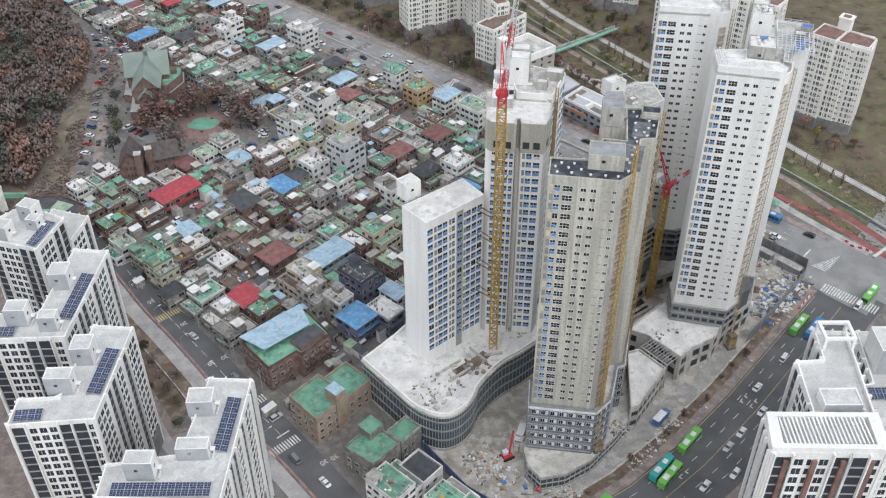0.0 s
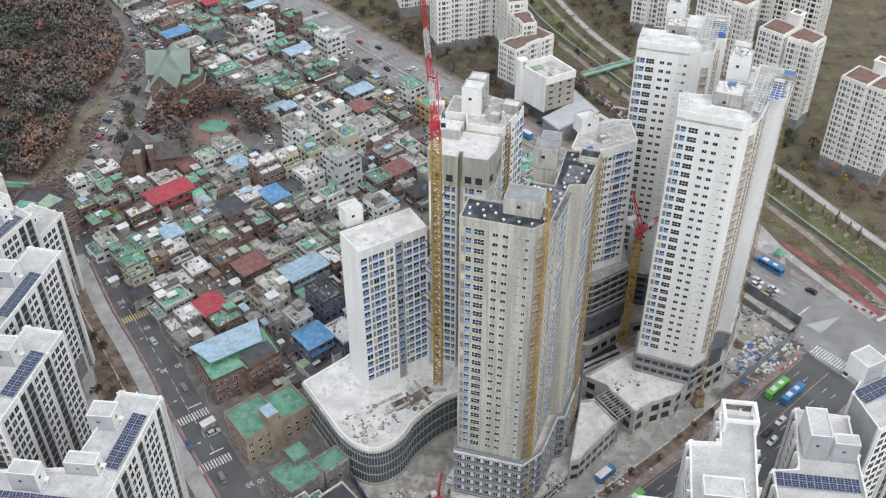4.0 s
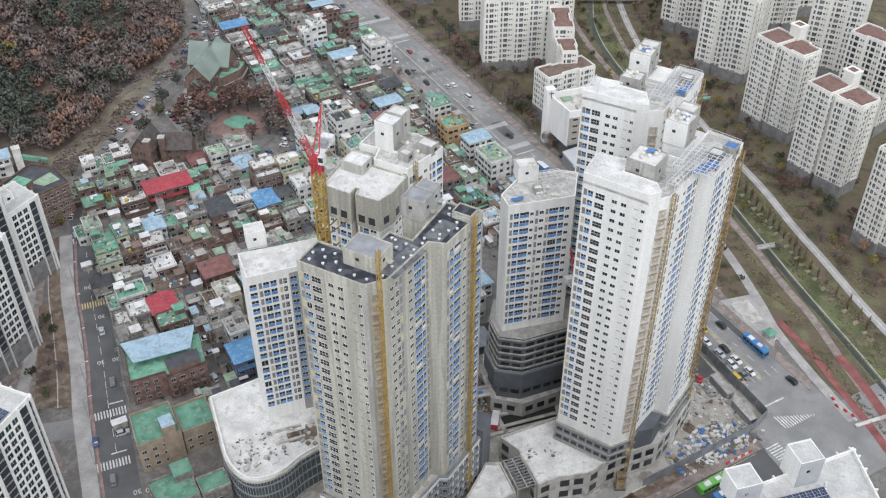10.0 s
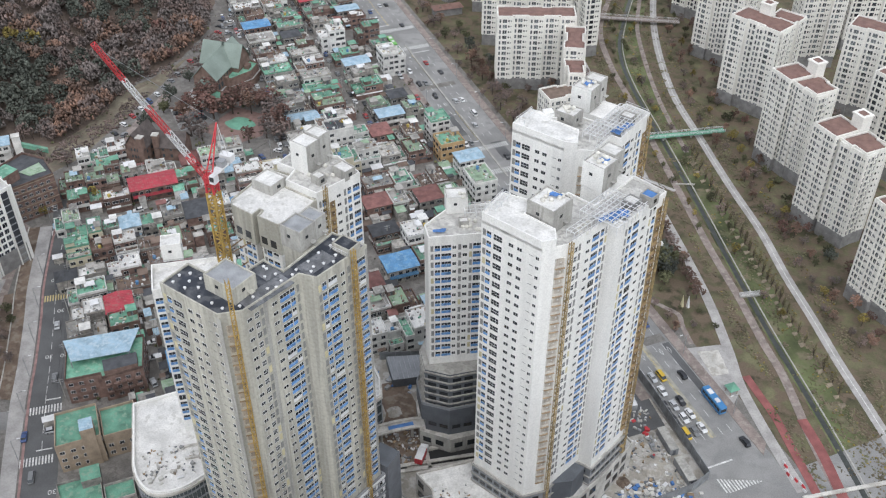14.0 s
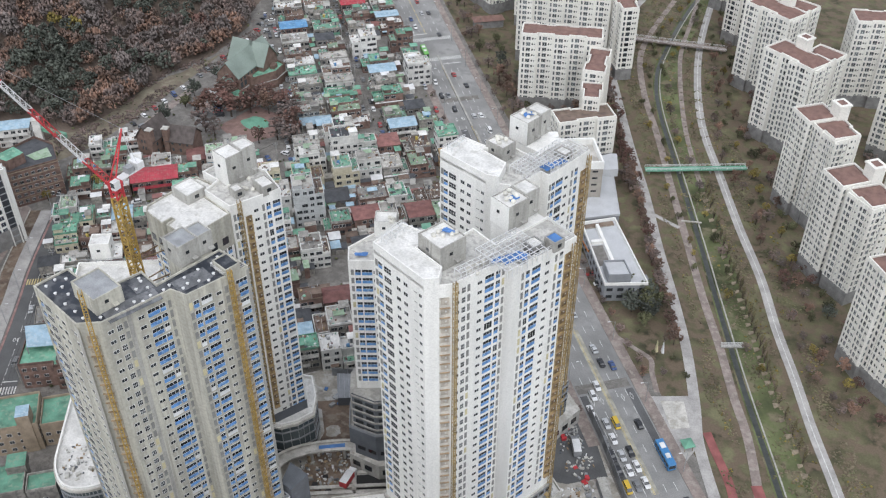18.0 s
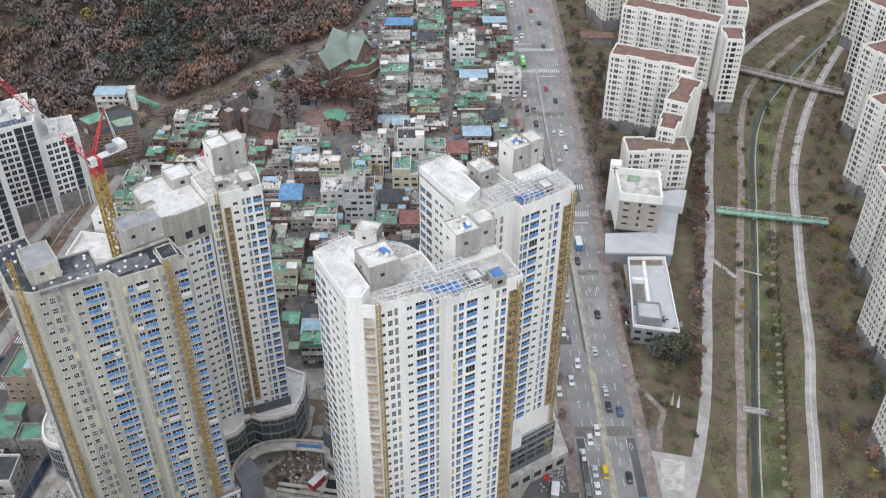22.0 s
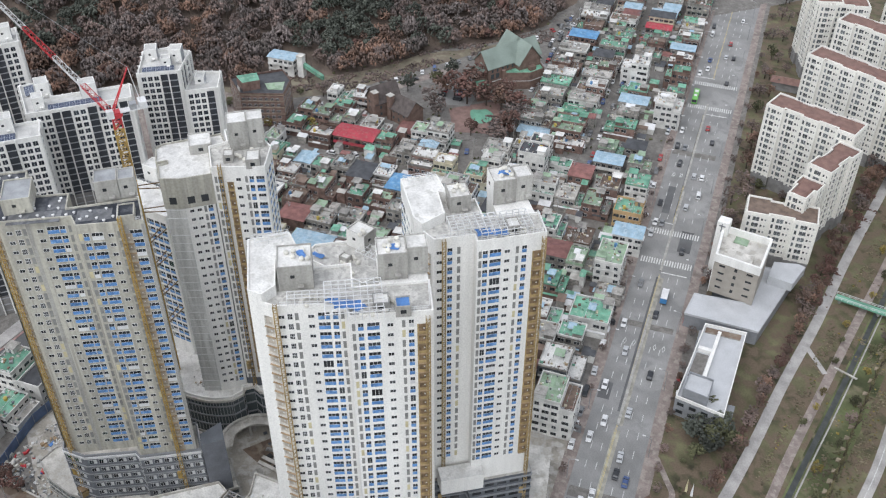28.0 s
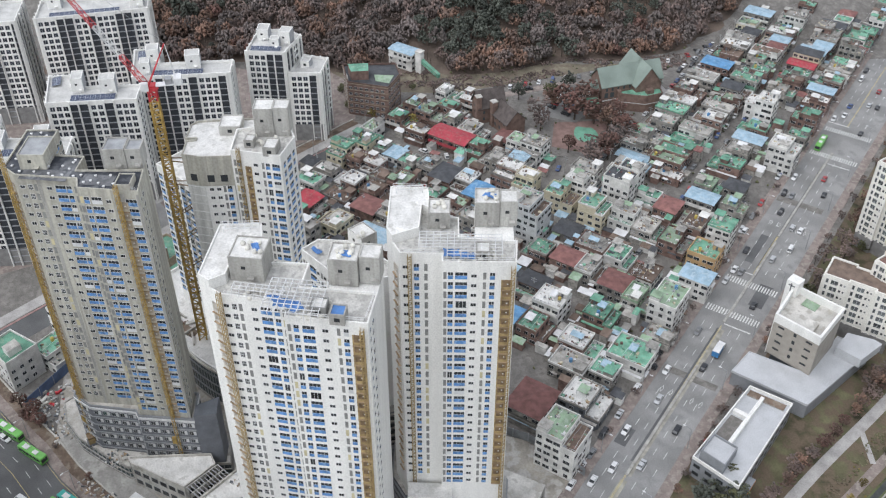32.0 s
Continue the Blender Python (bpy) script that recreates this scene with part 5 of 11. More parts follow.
for i in range(len(POD)):
    a, b = Vector(POD[i]), Vector(POD[(i + 1) % len(POD)])
    L = (b - a).length
    k = max(1, int(L / 1.7))
    for j in range(k):
        p = a + (b - a) * (j / k)
        mull.box(p.x - 0.07, p.y - 0.07, 0.9, p.x + 0.07, p.y + 0.07, 14.8, STEEL)
part("mullions", mull, pod, "thin grey window mullions", kind="stuff")


def heap(n, cx, cy, rx, ry, z, mats, rnd, lo=0.5, hi=1.8, name="building_material", label="", turn=0.0):
    """Loose stacks of sheets, crates and pipes: one object a piece."""
    for i in range(n):
        r, a = math.sqrt(rnd.random()), rnd.random() * 6.283
        u, v = rx * r * math.cos(a), ry * r * math.sin(a)
        x = cx + u * math.cos(turn) - v * math.sin(turn)
        y = cy + u * math.sin(turn) + v * math.cos(turn)
        w, d, h = rnd.uniform(lo, hi), rnd.uniform(lo, hi) * 0.7, rnd.uniform(0.25, 1.0)
        m = rnd.choice(mats)
        g = Geo()
        k = rnd.randint(1, 3)
        for j in range(k):
            q = 0.92 - 0.1 * j
            g.box(-w / 2 * q, -d / 2 * q, h * j / k + 0.02 * j, w / 2 * q, d / 2 * q, h * (j + 1) / k, m)
        thing(name, g, label or "stack of wrapped building material on the site", "material stack", "material stacks", place=pose(x, y, z, 0, 0, rnd.uniform(0, 180)))


PALLET = mat("pale_wrapped_pallets", (0.55, 0.54, 0.50), 0.7, 0.2)
GREYPAL = mat("grey_pallets", (0.33, 0.33, 0.32), 0.8, 0.2)
rs = random.Random(5)
heap(16, -2, 210, 8, 8, 15.66, [PALLET, WHITE_STEEL, GREYPAL, PALE_CONCRETE], rs, 0.6, 2.2, label="stacked material on the podium roof")
heap(16, 9, 222, 6, 5, 15.66, [TIMBER, GREYPAL, PALLET, BROWN_EARTH], rs, 0.6, 2.4, label="timber and formwork on the podium roof")
g = Geo()
for k, (x, y, w, d, t) in enumerate(((2, 221, 9, 0.5, 40), (5, 217.5, 9, 0.5, 40), (11, 226.5, 0.5, 8, 40), (16, 226.6, 6, 0.6, 10))):
    g.box(-w / 2, -d / 2, 15.6, w / 2, d / 2, 16.5, PALE_CONCRETE, pose(x, y, 0, 0, 0, t))
thing("roof_kerbs", g, "low concrete kerbs of unfinished roof gardens", "kerb")
sheet("roof_bed", [(2.6, 219.6), (8.8, 224.6), (12.6, 228.4), (15.4, 226.4), (9.4, 219.4), (5.0, 216.6)], 15.66, BROWN_EARTH, "bare earth of a roof garden", "planting bed")

# grey hotel-like base of the beige tower
GB = [(25.0, 197.0), (44.4, 194.2), (49.4, 199.4), (53.4, 213.0), (55.6, 213.8), (59.6, 230.2), (49.0, 231.0), (46.0, 215.6), (40.0, 216.6), (37.4, 206.6), (26.0, 207.6)]
g = Geo()
g.prism(GB, 5.4, 23.6, SLATE, PALE_CONCRETE)
base = thing("tower_podium", g, "grey panelled base storeys of the beige tower", "podium")
g = Geo()
parapet(g, GB, 23.6, 1.0, 0.4, MID_GREY)
part("parapet", g, base)
fac = Facades(base, 200)
for i in range(len(GB)):
    L = edge_len(GB, i)
    fac.wall(GB[i], GB[(i + 1) % len(GB)], 6.6, 5, 3.35, [(x + 1.3 + (0.0 if k % 2 else 0.25), 0.75 if k % 2 else 1.3, 1.55, "plate" if k % 2 else "pair") for k, x in enumerate(np.arange(0, L - 2.0, 1.35))])
fac.done()
g = Geo()
for i in range(len(GB)):
    a, b = Vector(GB[i]), Vector(GB[(i + 1) % len(GB)])
    e = (b - a).normalized()
    nrm = Vector((e.y, -e.x)) * 0.22
    for z in (6.2, 9.6, 12.95, 16.3, 19.65, 23.0):
        q = [tuple(a + e * 0.05), tuple(a + e * 0.05 + nrm), tuple(b - e * 0.05 + nrm), tuple(b - e * 0.05)]
        g.prism(q, z, z + (0.35 if z < 22 else 0.8), STEEL if z < 22 else WHITE_STEEL)
part("ledges", g, base, "thin ledges at each storey", kind="stuff")
for p in (((56.4, 230.8), (60.4, 230.4), (60.8, 236.8), (54.0, 237.4)),):
    g = Geo()
    g.prism(p, 5.4, 27.0, SLATE, DARK_GREY)
    part("stair_block", g, base, "dark blank stair block")
FOOT = [(24.4, 197.0), (25.2, 189.6), (28.6, 185.2), (36.0, 186.6), (44.2, 191.8), (52.2, 200.4), (58.0, 207.6), (59.2, 220.0), (60.6, 232.0), (61.0, 238.0), (50.0, 238.0), (46.0, 212.0), (30.0, 207.6)]
g = Geo()
g.prism(FOOT, 0.0, 5.4, TEAL_GLASS, PALE_CONCRETE)
fo = thing("glass_arcade", g, "low curved glass arcade at the foot of the tower", "arcade")
for z, h in ((0.0, 0.7), (2.6, 0.3), (4.8, 1.0)):
    g = Geo()
    parapet(g, inset(FOOT, -0.3), z, h, 0.35, CONCRETE)
    part("floor_band", g, fo)

g = Geo()
for i in range(len(FOOT) - 4):
    a, b = Vector(FOOT[i]), Vector(FOOT[i + 1])
    k = max(1, int((b - a).length / 1.8))
    for j in range(k):
        p = a + (b - a) * (j / k)
        g.box(p.x - 0.12, p.y - 0.12, 0.7, p.x + 0.12, p.y + 0.12, 4.8, STEEL)
part("mullions", g, fo, "thin grey mullions of the arcade", kind="stuff")
# caged landings at the feet of the goods hoists
for x, y, z, paint, h in ((99.4, 245.6, 0.04, HOIST_BROWN, 6.0), (46.6, 196.0, 5.4, HOIST_BROWN, 3.4), (55.6, 219.0, 5.4, DARK_GREY, 3.0)):
    g = Geo()
    g.box(-1.7, -1.5, 0, 1.7, 1.5, 0.5, DARK_GREY)
    ob = thing("hoist_cage", g, "caged landing at the foot of a goods hoist", "hoist", "hoist cages", place=pose(x, y, z, 0, 0, 20))
    g = Geo()
    g.box(-1.2, -1.1, 0.5, 1.2, 1.1, h * 0.78, HOIST_TAN)
    part("cabin", g, ob, "ochre mesh cabin")
    g = Geo()
    g.box(-1.3, -1.2, h * 0.78, 1.3, 1.2, h, paint)
    part("hood", g, ob)
    for u in (-1.25, 1.25):
        for v in (-1.15, 1.15):
            g = Geo()
            g.box(u - 0.09, v - 0.09, 0.5, u + 0.09, v + 0.09, h + 0.6, STEEL)
            part("corner_post", g, ob)

# white low podium and the dark base of the white tower
WB = [(62.0, 243.4), (68.7, 240.1), (77.8, 229.8), (82.3, 234.2), (90.6, 238.7), (94.5, 244.4), (97.7, 248.1), (107.6, 256.8), (111.8, 268.0), (115.4, 283.0), (104.0, 290.0), (96.6, 284.0), (92.6, 272.0), (79.5, 260.0)]
g = Geo()
g.prism(WB, 0.0, 10.2, PALE_CONCRETE, WHITE_ROOF)
wb = thing("low_podium", g, "low pale concrete podium with open gallery", "podium")
g = Geo()
parapet(g, WB, 10.2, 0.9, 0.4, PALE_CONCRETE)
part("parapet", g, wb)
fac = Facades(wb, 60)
for i in range(len(WB)):
    L = edge_len(WB, i)
    fac.wall(WB[i], WB[(i + 1) % len(WB)], 0.6, 2, 4.8, [(x + 2.4, 2.9, 2.8, "band") for x in np.arange(0, L - 3.6, 4.2)])
fac.done()
DB = inset(T3, -0.45)
g = Geo()
g.prism(DB, 10.2, 18.2, MID_GREY, PALE_CONCRETE)
db = thing("tower_podium", g, "dark grey base storeys of the white tower", "podium")
fac = Facades(db, 80)
for i in range(len(DB)):
    L = edge_len(DB, i)
    fac.wall(DB[i], DB[(i + 1) % len(DB)], 10.6, 2, 3.4, [(x + 1.5, 2.0, 1.5, "band") for x in np.arange(0, L - 2.2, 2.5)])
fac.done()
g = Geo()
for i in range(len(DB)):
    a, b = Vector(DB[i]), Vector(DB[(i + 1) % len(DB)])
    for z in (10.8, 14.0, 17.8):
        g.beam((*a, z), (*b, z), 0.7, CONCRETE, 0.4)
part("ledges", g, db, "projecting slab edges", kind="stuff")
g = Geo()
g.prism([(100.6, 252.0), (105.6, 255.4), (107.0, 261.6), (103.6, 262.0)], 10.2, 18.3, DARK_GREY, DARK_GREY)
part("stair_block", g, db, "dark blank stair block")
# white entrance block and canopy at the foot of the tower behind
g = Geo()
g.prism([(92.6, 288.6), (97.4, 287.8), (99.6, 299.4), (95.0, 300.2)], 20.6, 26.4, WHITE, WHITE_ROOF)
part("entrance_block", g, t4, "white block over the entrance")
# base of the tower behind
for poly, z1, lab in (([(67.6, 288.0), (85.4, 285.2), (92.2, 287.8), (94.2, 296.8), (96.6, 296.6), (99.6, 314.2), (90.4, 316.4), (78.0, 304.4), (69.0, 299.0)], 20.5, "dark grey base of the rear white tower"),
                      ([(48.6, 279.6), (50.0, 270.0), (55.0, 263.4), (62.6, 264.6), (74.0, 274.4), (72.0, 291.0), (62.0, 291.6)], 32.5, "dark unfinished base storeys of the lower wing")):
    g = Geo()
    g.prism(poly, 6.0, z1, DARK_GREY, CONCRETE)
    ob = thing("tower_podium", g, lab, "podium")
    fac = Facades(ob, 40)
    for i in range(len(poly)):
        L = edge_len(poly, i)
        fac.wall(poly[i], poly[(i + 1) % len(poly)], 8.0, int((z1 - 8.4) / 2.9), 2.9, [(x + 2.2, 2.6, 1.5, "dark") for x in np.arange(0, L - 3.4, 3.6)])
    fac.done()
    g = Geo()
    for i in range(len(poly)):
        a, b = Vector(poly[i]), Vector(poly[(i + 1) % len(poly)])
        for z in np.arange(13.5 if z1 < 30 else 20.2, z1 - 0.5, 2.9):
            g.beam((*a, z), (*b, z), 0.8, CONCRETE if z < 12 or z > 20 else MID_GREY, 0.45)
    part("ledges", g, ob, "projecting slab edges", kind="stuff")
g = Geo()
BAND = inset([(48.6, 279.6), (50.0, 270.0), (55.0, 263.4), (62.6, 264.6), (74.0, 274.4), (72.0, 291.0), (62.0, 291.6)], -1.4)
g.prism(BAND, 12.2, 18.6, DARK_GREY, CONCRETE)
part("terrace_band", g, ob, "dark solid band round the terrace")
g = Geo()
parapet(g, BAND, 18.6, 1.0, 0.3, MID_GREY)
part("parapet", g, ob)
LB = [(44.8, 283.0), (47.0, 272.0), (53.6, 262.0), (64.0, 263.0), (78.0, 276.0), (96.0, 284.0), (103.0, 318.0), (84.0, 330.0), (66.0, 304.0)]
g = Geo()
g.prism(LB, 0.0, 6.2, CONCRETE, PALE_CONCRETE)
lb = thing("low_podium", g, "raw concrete deck under the rear towers", "podium")
fac = Facades(lb, 30)
for i in range(len(LB)):
    fac.wall(LB[i], LB[(i + 1) % len(LB)], 0.6, 1, 5.0, [(x + 2.4, 2.6, 2.2, "dark") for x in np.arange(0, edge_len(LB, i) - 3.6, 4.2)])
fac.done()

# two-storey building between the beige tower and the road, with a steel trellis beside it
TB = [(58.2, 208.4), (61.0, 209.6), (72.2, 225.6), (65.0, 234.4), (60.8, 233.0), (59.4, 220.0)]
g = Geo()
g.prism(TB, 0.0, 9.6, PALE_CONCRETE, WHITE_ROOF)
tb = thing("shop_block", g, "raw two-storey shop block with pale roof", "building")
g = Geo()
parapet(g, TB, 9.6, 0.9, 0.35, PALE_CONCRETE)
part("parapet", g, tb)
fac = Facades(tb, 40)
for i in range(6):
    fac.wall(TB[i], TB[(i + 1) % 6], 0.6, 2, 4.2, [(x + 1.8, 2.4, 2.0, "band") for x in np.arange(0, edge_len(TB, i) - 2.8, 3.2)])
fac.done()
g = Geo()
o, e1, e2 = Vector((65.6, 235.0, 10.6)), Vector((0.64, -0.768, 0)), Vector((0.768, 0.64, 0))
for k in range(11):
    g.beam(o + e1 * k * 1.1, o + e1 * k * 1.1 + e2 * 5.6, 0.25, STEEL)
for k in range(3):
    g.beam(o + e2 * 2.8 * k, o + e2 * 2.8 * k + e1 * 11.4, 0.35, CONCRETE)
tre = thing("trellis_roof", g, "grey steel louvre roof over an entrance ramp", "trellis")
for a in (0, 5.5, 11):
    for b in (0, 5.6):
        p = o + e1 * a + e2 * b
        g = Geo()
        g.box(p.x - 0.3, p.y - 0.3, 0, p.x + 0.3, p.y + 0.3, 10.5, CONCRETE)
        part("column", g, tre)

# ring-shaped footbridge and the straight bridge in the court
g = Geo()
ARC = [(45.5, 237.8), (40.4, 240.2), (38.2, 244.4), (38.2, 249.6), (41.8, 255.8), (48.8, 262.6), (55.4, 267.0)]
left, right = ribbon(ARC, 3.4)
n = len(left)
for z0, z1, m in ((5.4, 6.0, PALE_CONCRETE),):
    v = [(*p, z1) for p in left] + [(*p, z1) for p in right] + [(*p, z0) for p in left] + [(*p, z0) for p in right]
    f = []
    for i in range(n - 1):
        f += [(n + i, n + i + 1, i + 1, i), (2 * n + i, i, i + 1, 2 * n + i + 1), (n + i, 3 * n + i, 3 * n + i + 1, n + i + 1), (2 * n + i, 2 * n + i + 1, 3 * n + i + 1, 3 * n + i)]
    g.add(v, f, m)
br = thing("footbridge", g, "curved concrete footbridge over the court", "footbridge")
g = Geo()
for side in (left, right):
    for i in range(n - 1):
        g.beam((*side[i], 6.5), (*side[i + 1], 6.5), 1.0, PALE_CONCRETE, 0.2)
part("bridge_parapet", g, br)
for x, y in ((38.2, 247.0), (42.6, 256.8), (50.0, 263.6)):
    g = Geo()
    g.tube(x, y, 0, 5.5, 0.5, 0.5, CONCRETE, 12)
    part("pier", g, br)
g = Geo()
g.box(0, -0.8, 0.02, 8, 0.8, 0.12, BLUE_TARP, pose(44.4, 258.4, 6.0, 0, 0, 42))
part("tarpaulin", g, br, "blue tarpaulin lying on the bridge")

# ramp pit and site walls
g = Geo()
g.add([(57, 260, 0.06), (72, 273, 0.06), (75, 266, 0.06), (61.6, 254.6, 0.06)], [(3, 2, 1, 0)], BLACK)
thing("ramp_opening", g, "dark opening of a basement ramp", "ramp")
g = Geo()
for a, b in (((56.4, 260.4), (71.6, 273.6)), ((56.4, 260.4), (61.4, 254.0)), ((50.0, 246.4), (75.6, 266.0)), ((48.6, 248.0), (74.0, 267.6))):
    g.beam((*a, 0.6), (*b, 0.6), 1.2, PALE_CONCRETE, 0.35)
thing("ramp_wall", g, "low concrete walls along the basement ramp", "wall")


def fence(name, pts, h, material, label, post=STEEL, gap=2.4):
    g = Geo()
    for i in range(len(pts) - 1):
        a, b = Vector(pts[i]), Vector(pts[i + 1])
        e = (b - a).normalized()
        nrm = Vector((-e.y, e.x)) * 0.06
        g.prism([tuple(a - nrm), tuple(b - nrm), tuple(b + nrm), tuple(a + nrm)], 0.0, h, material)
    ob = thing(name, g, label, "fence")
    k = 0
    for i in range(len(pts) - 1):
        a, b = Vector(pts[i]), Vector(pts[i + 1])
        m = max(1, int((b - a).length / gap))
        for j in range(m):
            p = a + (b - a) * (j / m)
            g = Geo()
            g.box(p.x - 0.12, p.y - 0.12, 0, p.x + 0.12, p.y + 0.12, h + 0.15, post)
            part("post", g, ob)
    return ob


BLUE_FENCE = mat("blue_grey_hoarding", (0.10, 0.15, 0.26), 0.6, 0.15)
GREY_FENCE = mat("grey_hoarding", (0.22, 0.23, 0.24), 0.6, 0.2)
fence("site_hoarding", [(-28.6, 239.0), (-9.6, 205.0), (6.6, 184.0), (14.0, 178.6), (24.0, 171.4)], 4.0, BLUE_FENCE, "blue sheet-metal hoarding round the site", STEEL, 5.0)
fence("site_hoarding", [R(37, -6.8), R(60, -6.8), R(82, -7.0), (138.6, 288.6), (113.6, 314.0), (104, 323)], 4.0, GREY_FENCE, "grey sheet-metal hoarding with posters", STEEL, 5.0)
fence("site_hoarding", [(24.0, 289.0), (42.6, 299.4), (62, 330), (78, 344)], 3.6, GREY_FENCE, "grey sheet-metal hoarding behind the court", STEEL, 5.0)

def litter(n, cx, cy, rx, ry, z, mats, label, turn=0.0, lo=0.3, hi=1.3):
    """Uncountable small loose material on the ground: boards, blocks, bundles, off-cuts."""
    g, rnd = Geo(), random.Random(int(cx * 7 + cy))
    for _ in range(n):
        u, v = rnd.uniform(-rx, rx), rnd.uniform(-ry, ry)
        x, y = cx + u * math.cos(turn) - v * math.sin(turn), cy + u * math.sin(turn) + v * math.cos(turn)
        w, d, h = rnd.uniform(lo, hi), rnd.uniform(0.15, 0.6) * hi, rnd.uniform(0.12, 0.6)
        g.box(-w / 2, -d / 2, 0, w / 2, d / 2, h, rnd.choice(mats), pose(x, y, z, 0, 0, rnd.uniform(0, 180)))
    thing("loose_material", g, label, "building material", kind="stuff")


SITE_MIX = [PALLET, WHITE_STEEL, GREYPAL, TIMBER, PALE_CONCRETE, DARK_GREY]
litter(260, 124.0, 272.5, 17, 6.5, 0.05, SITE_MIX + [BLUE_TARP], "loose boards and blocks in the storage yard", 0.85, 0.5, 2.0)
litter(90, 117.0, 288.0, 9, 6.0, 0.05, SITE_MIX, "loose off-cuts beside the site containers", 0.85)
litter(150, 14.0, 193.0, 9, 6.0, 0.05, SITE_MIX, "loose formwork and boards beside the glass podium", -0.9)
litter(130, 30.0, 180.5, 12, 3.6, 0.05, SITE_MIX, "loose boards at the foot of the beige tower", 0.5)
litter(110, 66.0, 203.0, 14, 2.2, 0.07, SITE_MIX, "loose boards along the site road", 0.85)
litter(120, 46.0, 258.0, 8, 7.0, 0.08, SITE_MIX, "loose formwork in the court")
litter(90, 106.0, 308.0, 10, 4.5, 0.08, SITE_MIX, "loose scrap in the rear yard", -0.8)
litter(90, -2.0, 212.0, 8, 6.0, 15.62, SITE_MIX, "loose boards on the podium roof", 0.7, 0.2, 0.9)
litter(60, 24.0, 240.0, 5, 5.0, 15.62, SITE_MIX, "loose boards below the stepped tower", 0.7, 0.2, 1.0)
litter(16, 74.0, 243.0, 5, 3.0, 10.22, SITE_MIX, "loose boards on the low podium roof", 0.4, 0.3, 1.2)
litter(60, 54.0, 204.0, 3, 3.0, 5.42, SITE_MIX, "loose boards on the arcade roof", 0.9, 0.2, 0.9)
# storage yard by the junction
heap(76, 126.0, 274.0, 13, 6.0, 0.06, [PALLET, WHITE_STEEL, GREYPAL, PALLET, BLUE_TARP, PALE_CONCRETE], rs, 0.7, 2.4, turn=0.8)
heap(24, 117.0, 296.0, 8, 3, 0.06, [GREYPAL, STEEL, RED_STEEL, PALLET], rs, 0.6, 2.0, turn=-0.8)
heap(24, 12.0, 192.0, 9, 6, 0.06, [PALLET, TIMBER, GREYPAL, STEEL], rs, 0.5, 2.0, turn=-0.9)
heap(26, 24.0, 187.0, 8, 3.4, 0.06, [PALLET, TIMBER, GREYPAL, RED_STEEL, BLUE_TARP], rs, 0.5, 2.4)
heap(14, 50.0, 252.0, 5, 3.5, 0.06, [GREYPAL, TIMBER, STEEL, BLACK], rs, 0.5, 2.6)
heap(12, 104.0, 311.0, 6, 3.0, 0.09, [GREYPAL, STEEL, RED_STEEL, PALLET], rs, 0.6, 2.0, turn=-0.8)
heap(12, 45.0, 260.0, 6, 5.0, 0.09, [GREYPAL, TIMBER, STEEL, BROWN_EARTH], rs, 0.5, 2.4)
heap(14, 35.0, 282.0, 9, 5.0, 0.06, [GREYPAL, TIMBER, STEEL, BLUE_TARP], rs, 0.5, 2.4)
heap(20, 20.0, 180.0, 5.0, 3.0, 0.06, [PALLET, GREYPAL, RED_STEEL], rs, 0.5, 1.8)
for x, y, t in ((123.4, 296.6, -47), (131.6, 287.4, -47)):
    g = Geo()
    g.box(-4.8, -1.4, 0, 4.8, 1.4, 2.7, MID_GREY)
    ob = thing("site_container", g, "grey site-office container with ribbed sides", "container", "site containers", place=pose(x, y, 0.04, 0, 0, t))
    g = Geo()
    for k in range(17):
        g.box(-4.7 + k * 0.58, -1.45, 0.15, -4.5 + k * 0.58, 1.45, 2.55, STEEL)
    part("side_ribs", g, ob, kind="stuff")
    g = Geo()
    g.box(-4.8, -1.4, 2.7, 4.8, 1.4, 2.82, CONCRETE)
    part("container_roof", g, ob)
    g = Geo()
    g.box(4.8, -0.5, 0.1, 4.84, 0.5, 2.2, DARK_GREY)
    part("container_door", g, ob)
g = Geo()
g.prism([(27.0, 288.0), (40.6, 296.4), (46.6, 288.6), (34.4, 279.4)], 0.0, 3.6, DARK_GREY, MID_GREY)
ob = thing("site_shed", g, "long dark site shed with ribbed roof", "shed")
g = Geo()
for k in range(10):
    a = Vector((27.0, 288.0)).lerp(Vector((40.6, 296.4)), (k + 0.5) / 10)
    b = Vector((34.4, 279.4)).lerp(Vector((46.6, 288.6)), (k + 0.5) / 10)
    g.beam((*a, 3.7), (*b, 3.7), 0.2, STEEL)
part("roof_ribs", g, ob, kind="stuff")

# roof frames and loose sheets on the white towers
def roof_frames(parent, o, ux, uy, nx, ny, z, h):
    g = Geo()
    o, ux, uy = Vector(o), Vector(ux), Vector(uy)
    for i in range(nx + 1):
        a, b = o + ux * i, o + ux * i + uy * ny
        g.beam((*a, z + h), (*b, z + h), 0.14, WHITE_STEEL)
    for j in range(ny + 1):
        a, b = o + uy * j, o + uy * j + ux * nx
        g.beam((*a, z + h), (*b, z + h), 0.14, WHITE_STEEL)
        for i in range(0, nx + 1, 2):
            p = o + uy * j + ux * i
            g.beam((*p, z), (*p, z + h), 0.14, WHITE_STEEL)
    part("roof_frame", g, parent, "white steel frames over the roof")


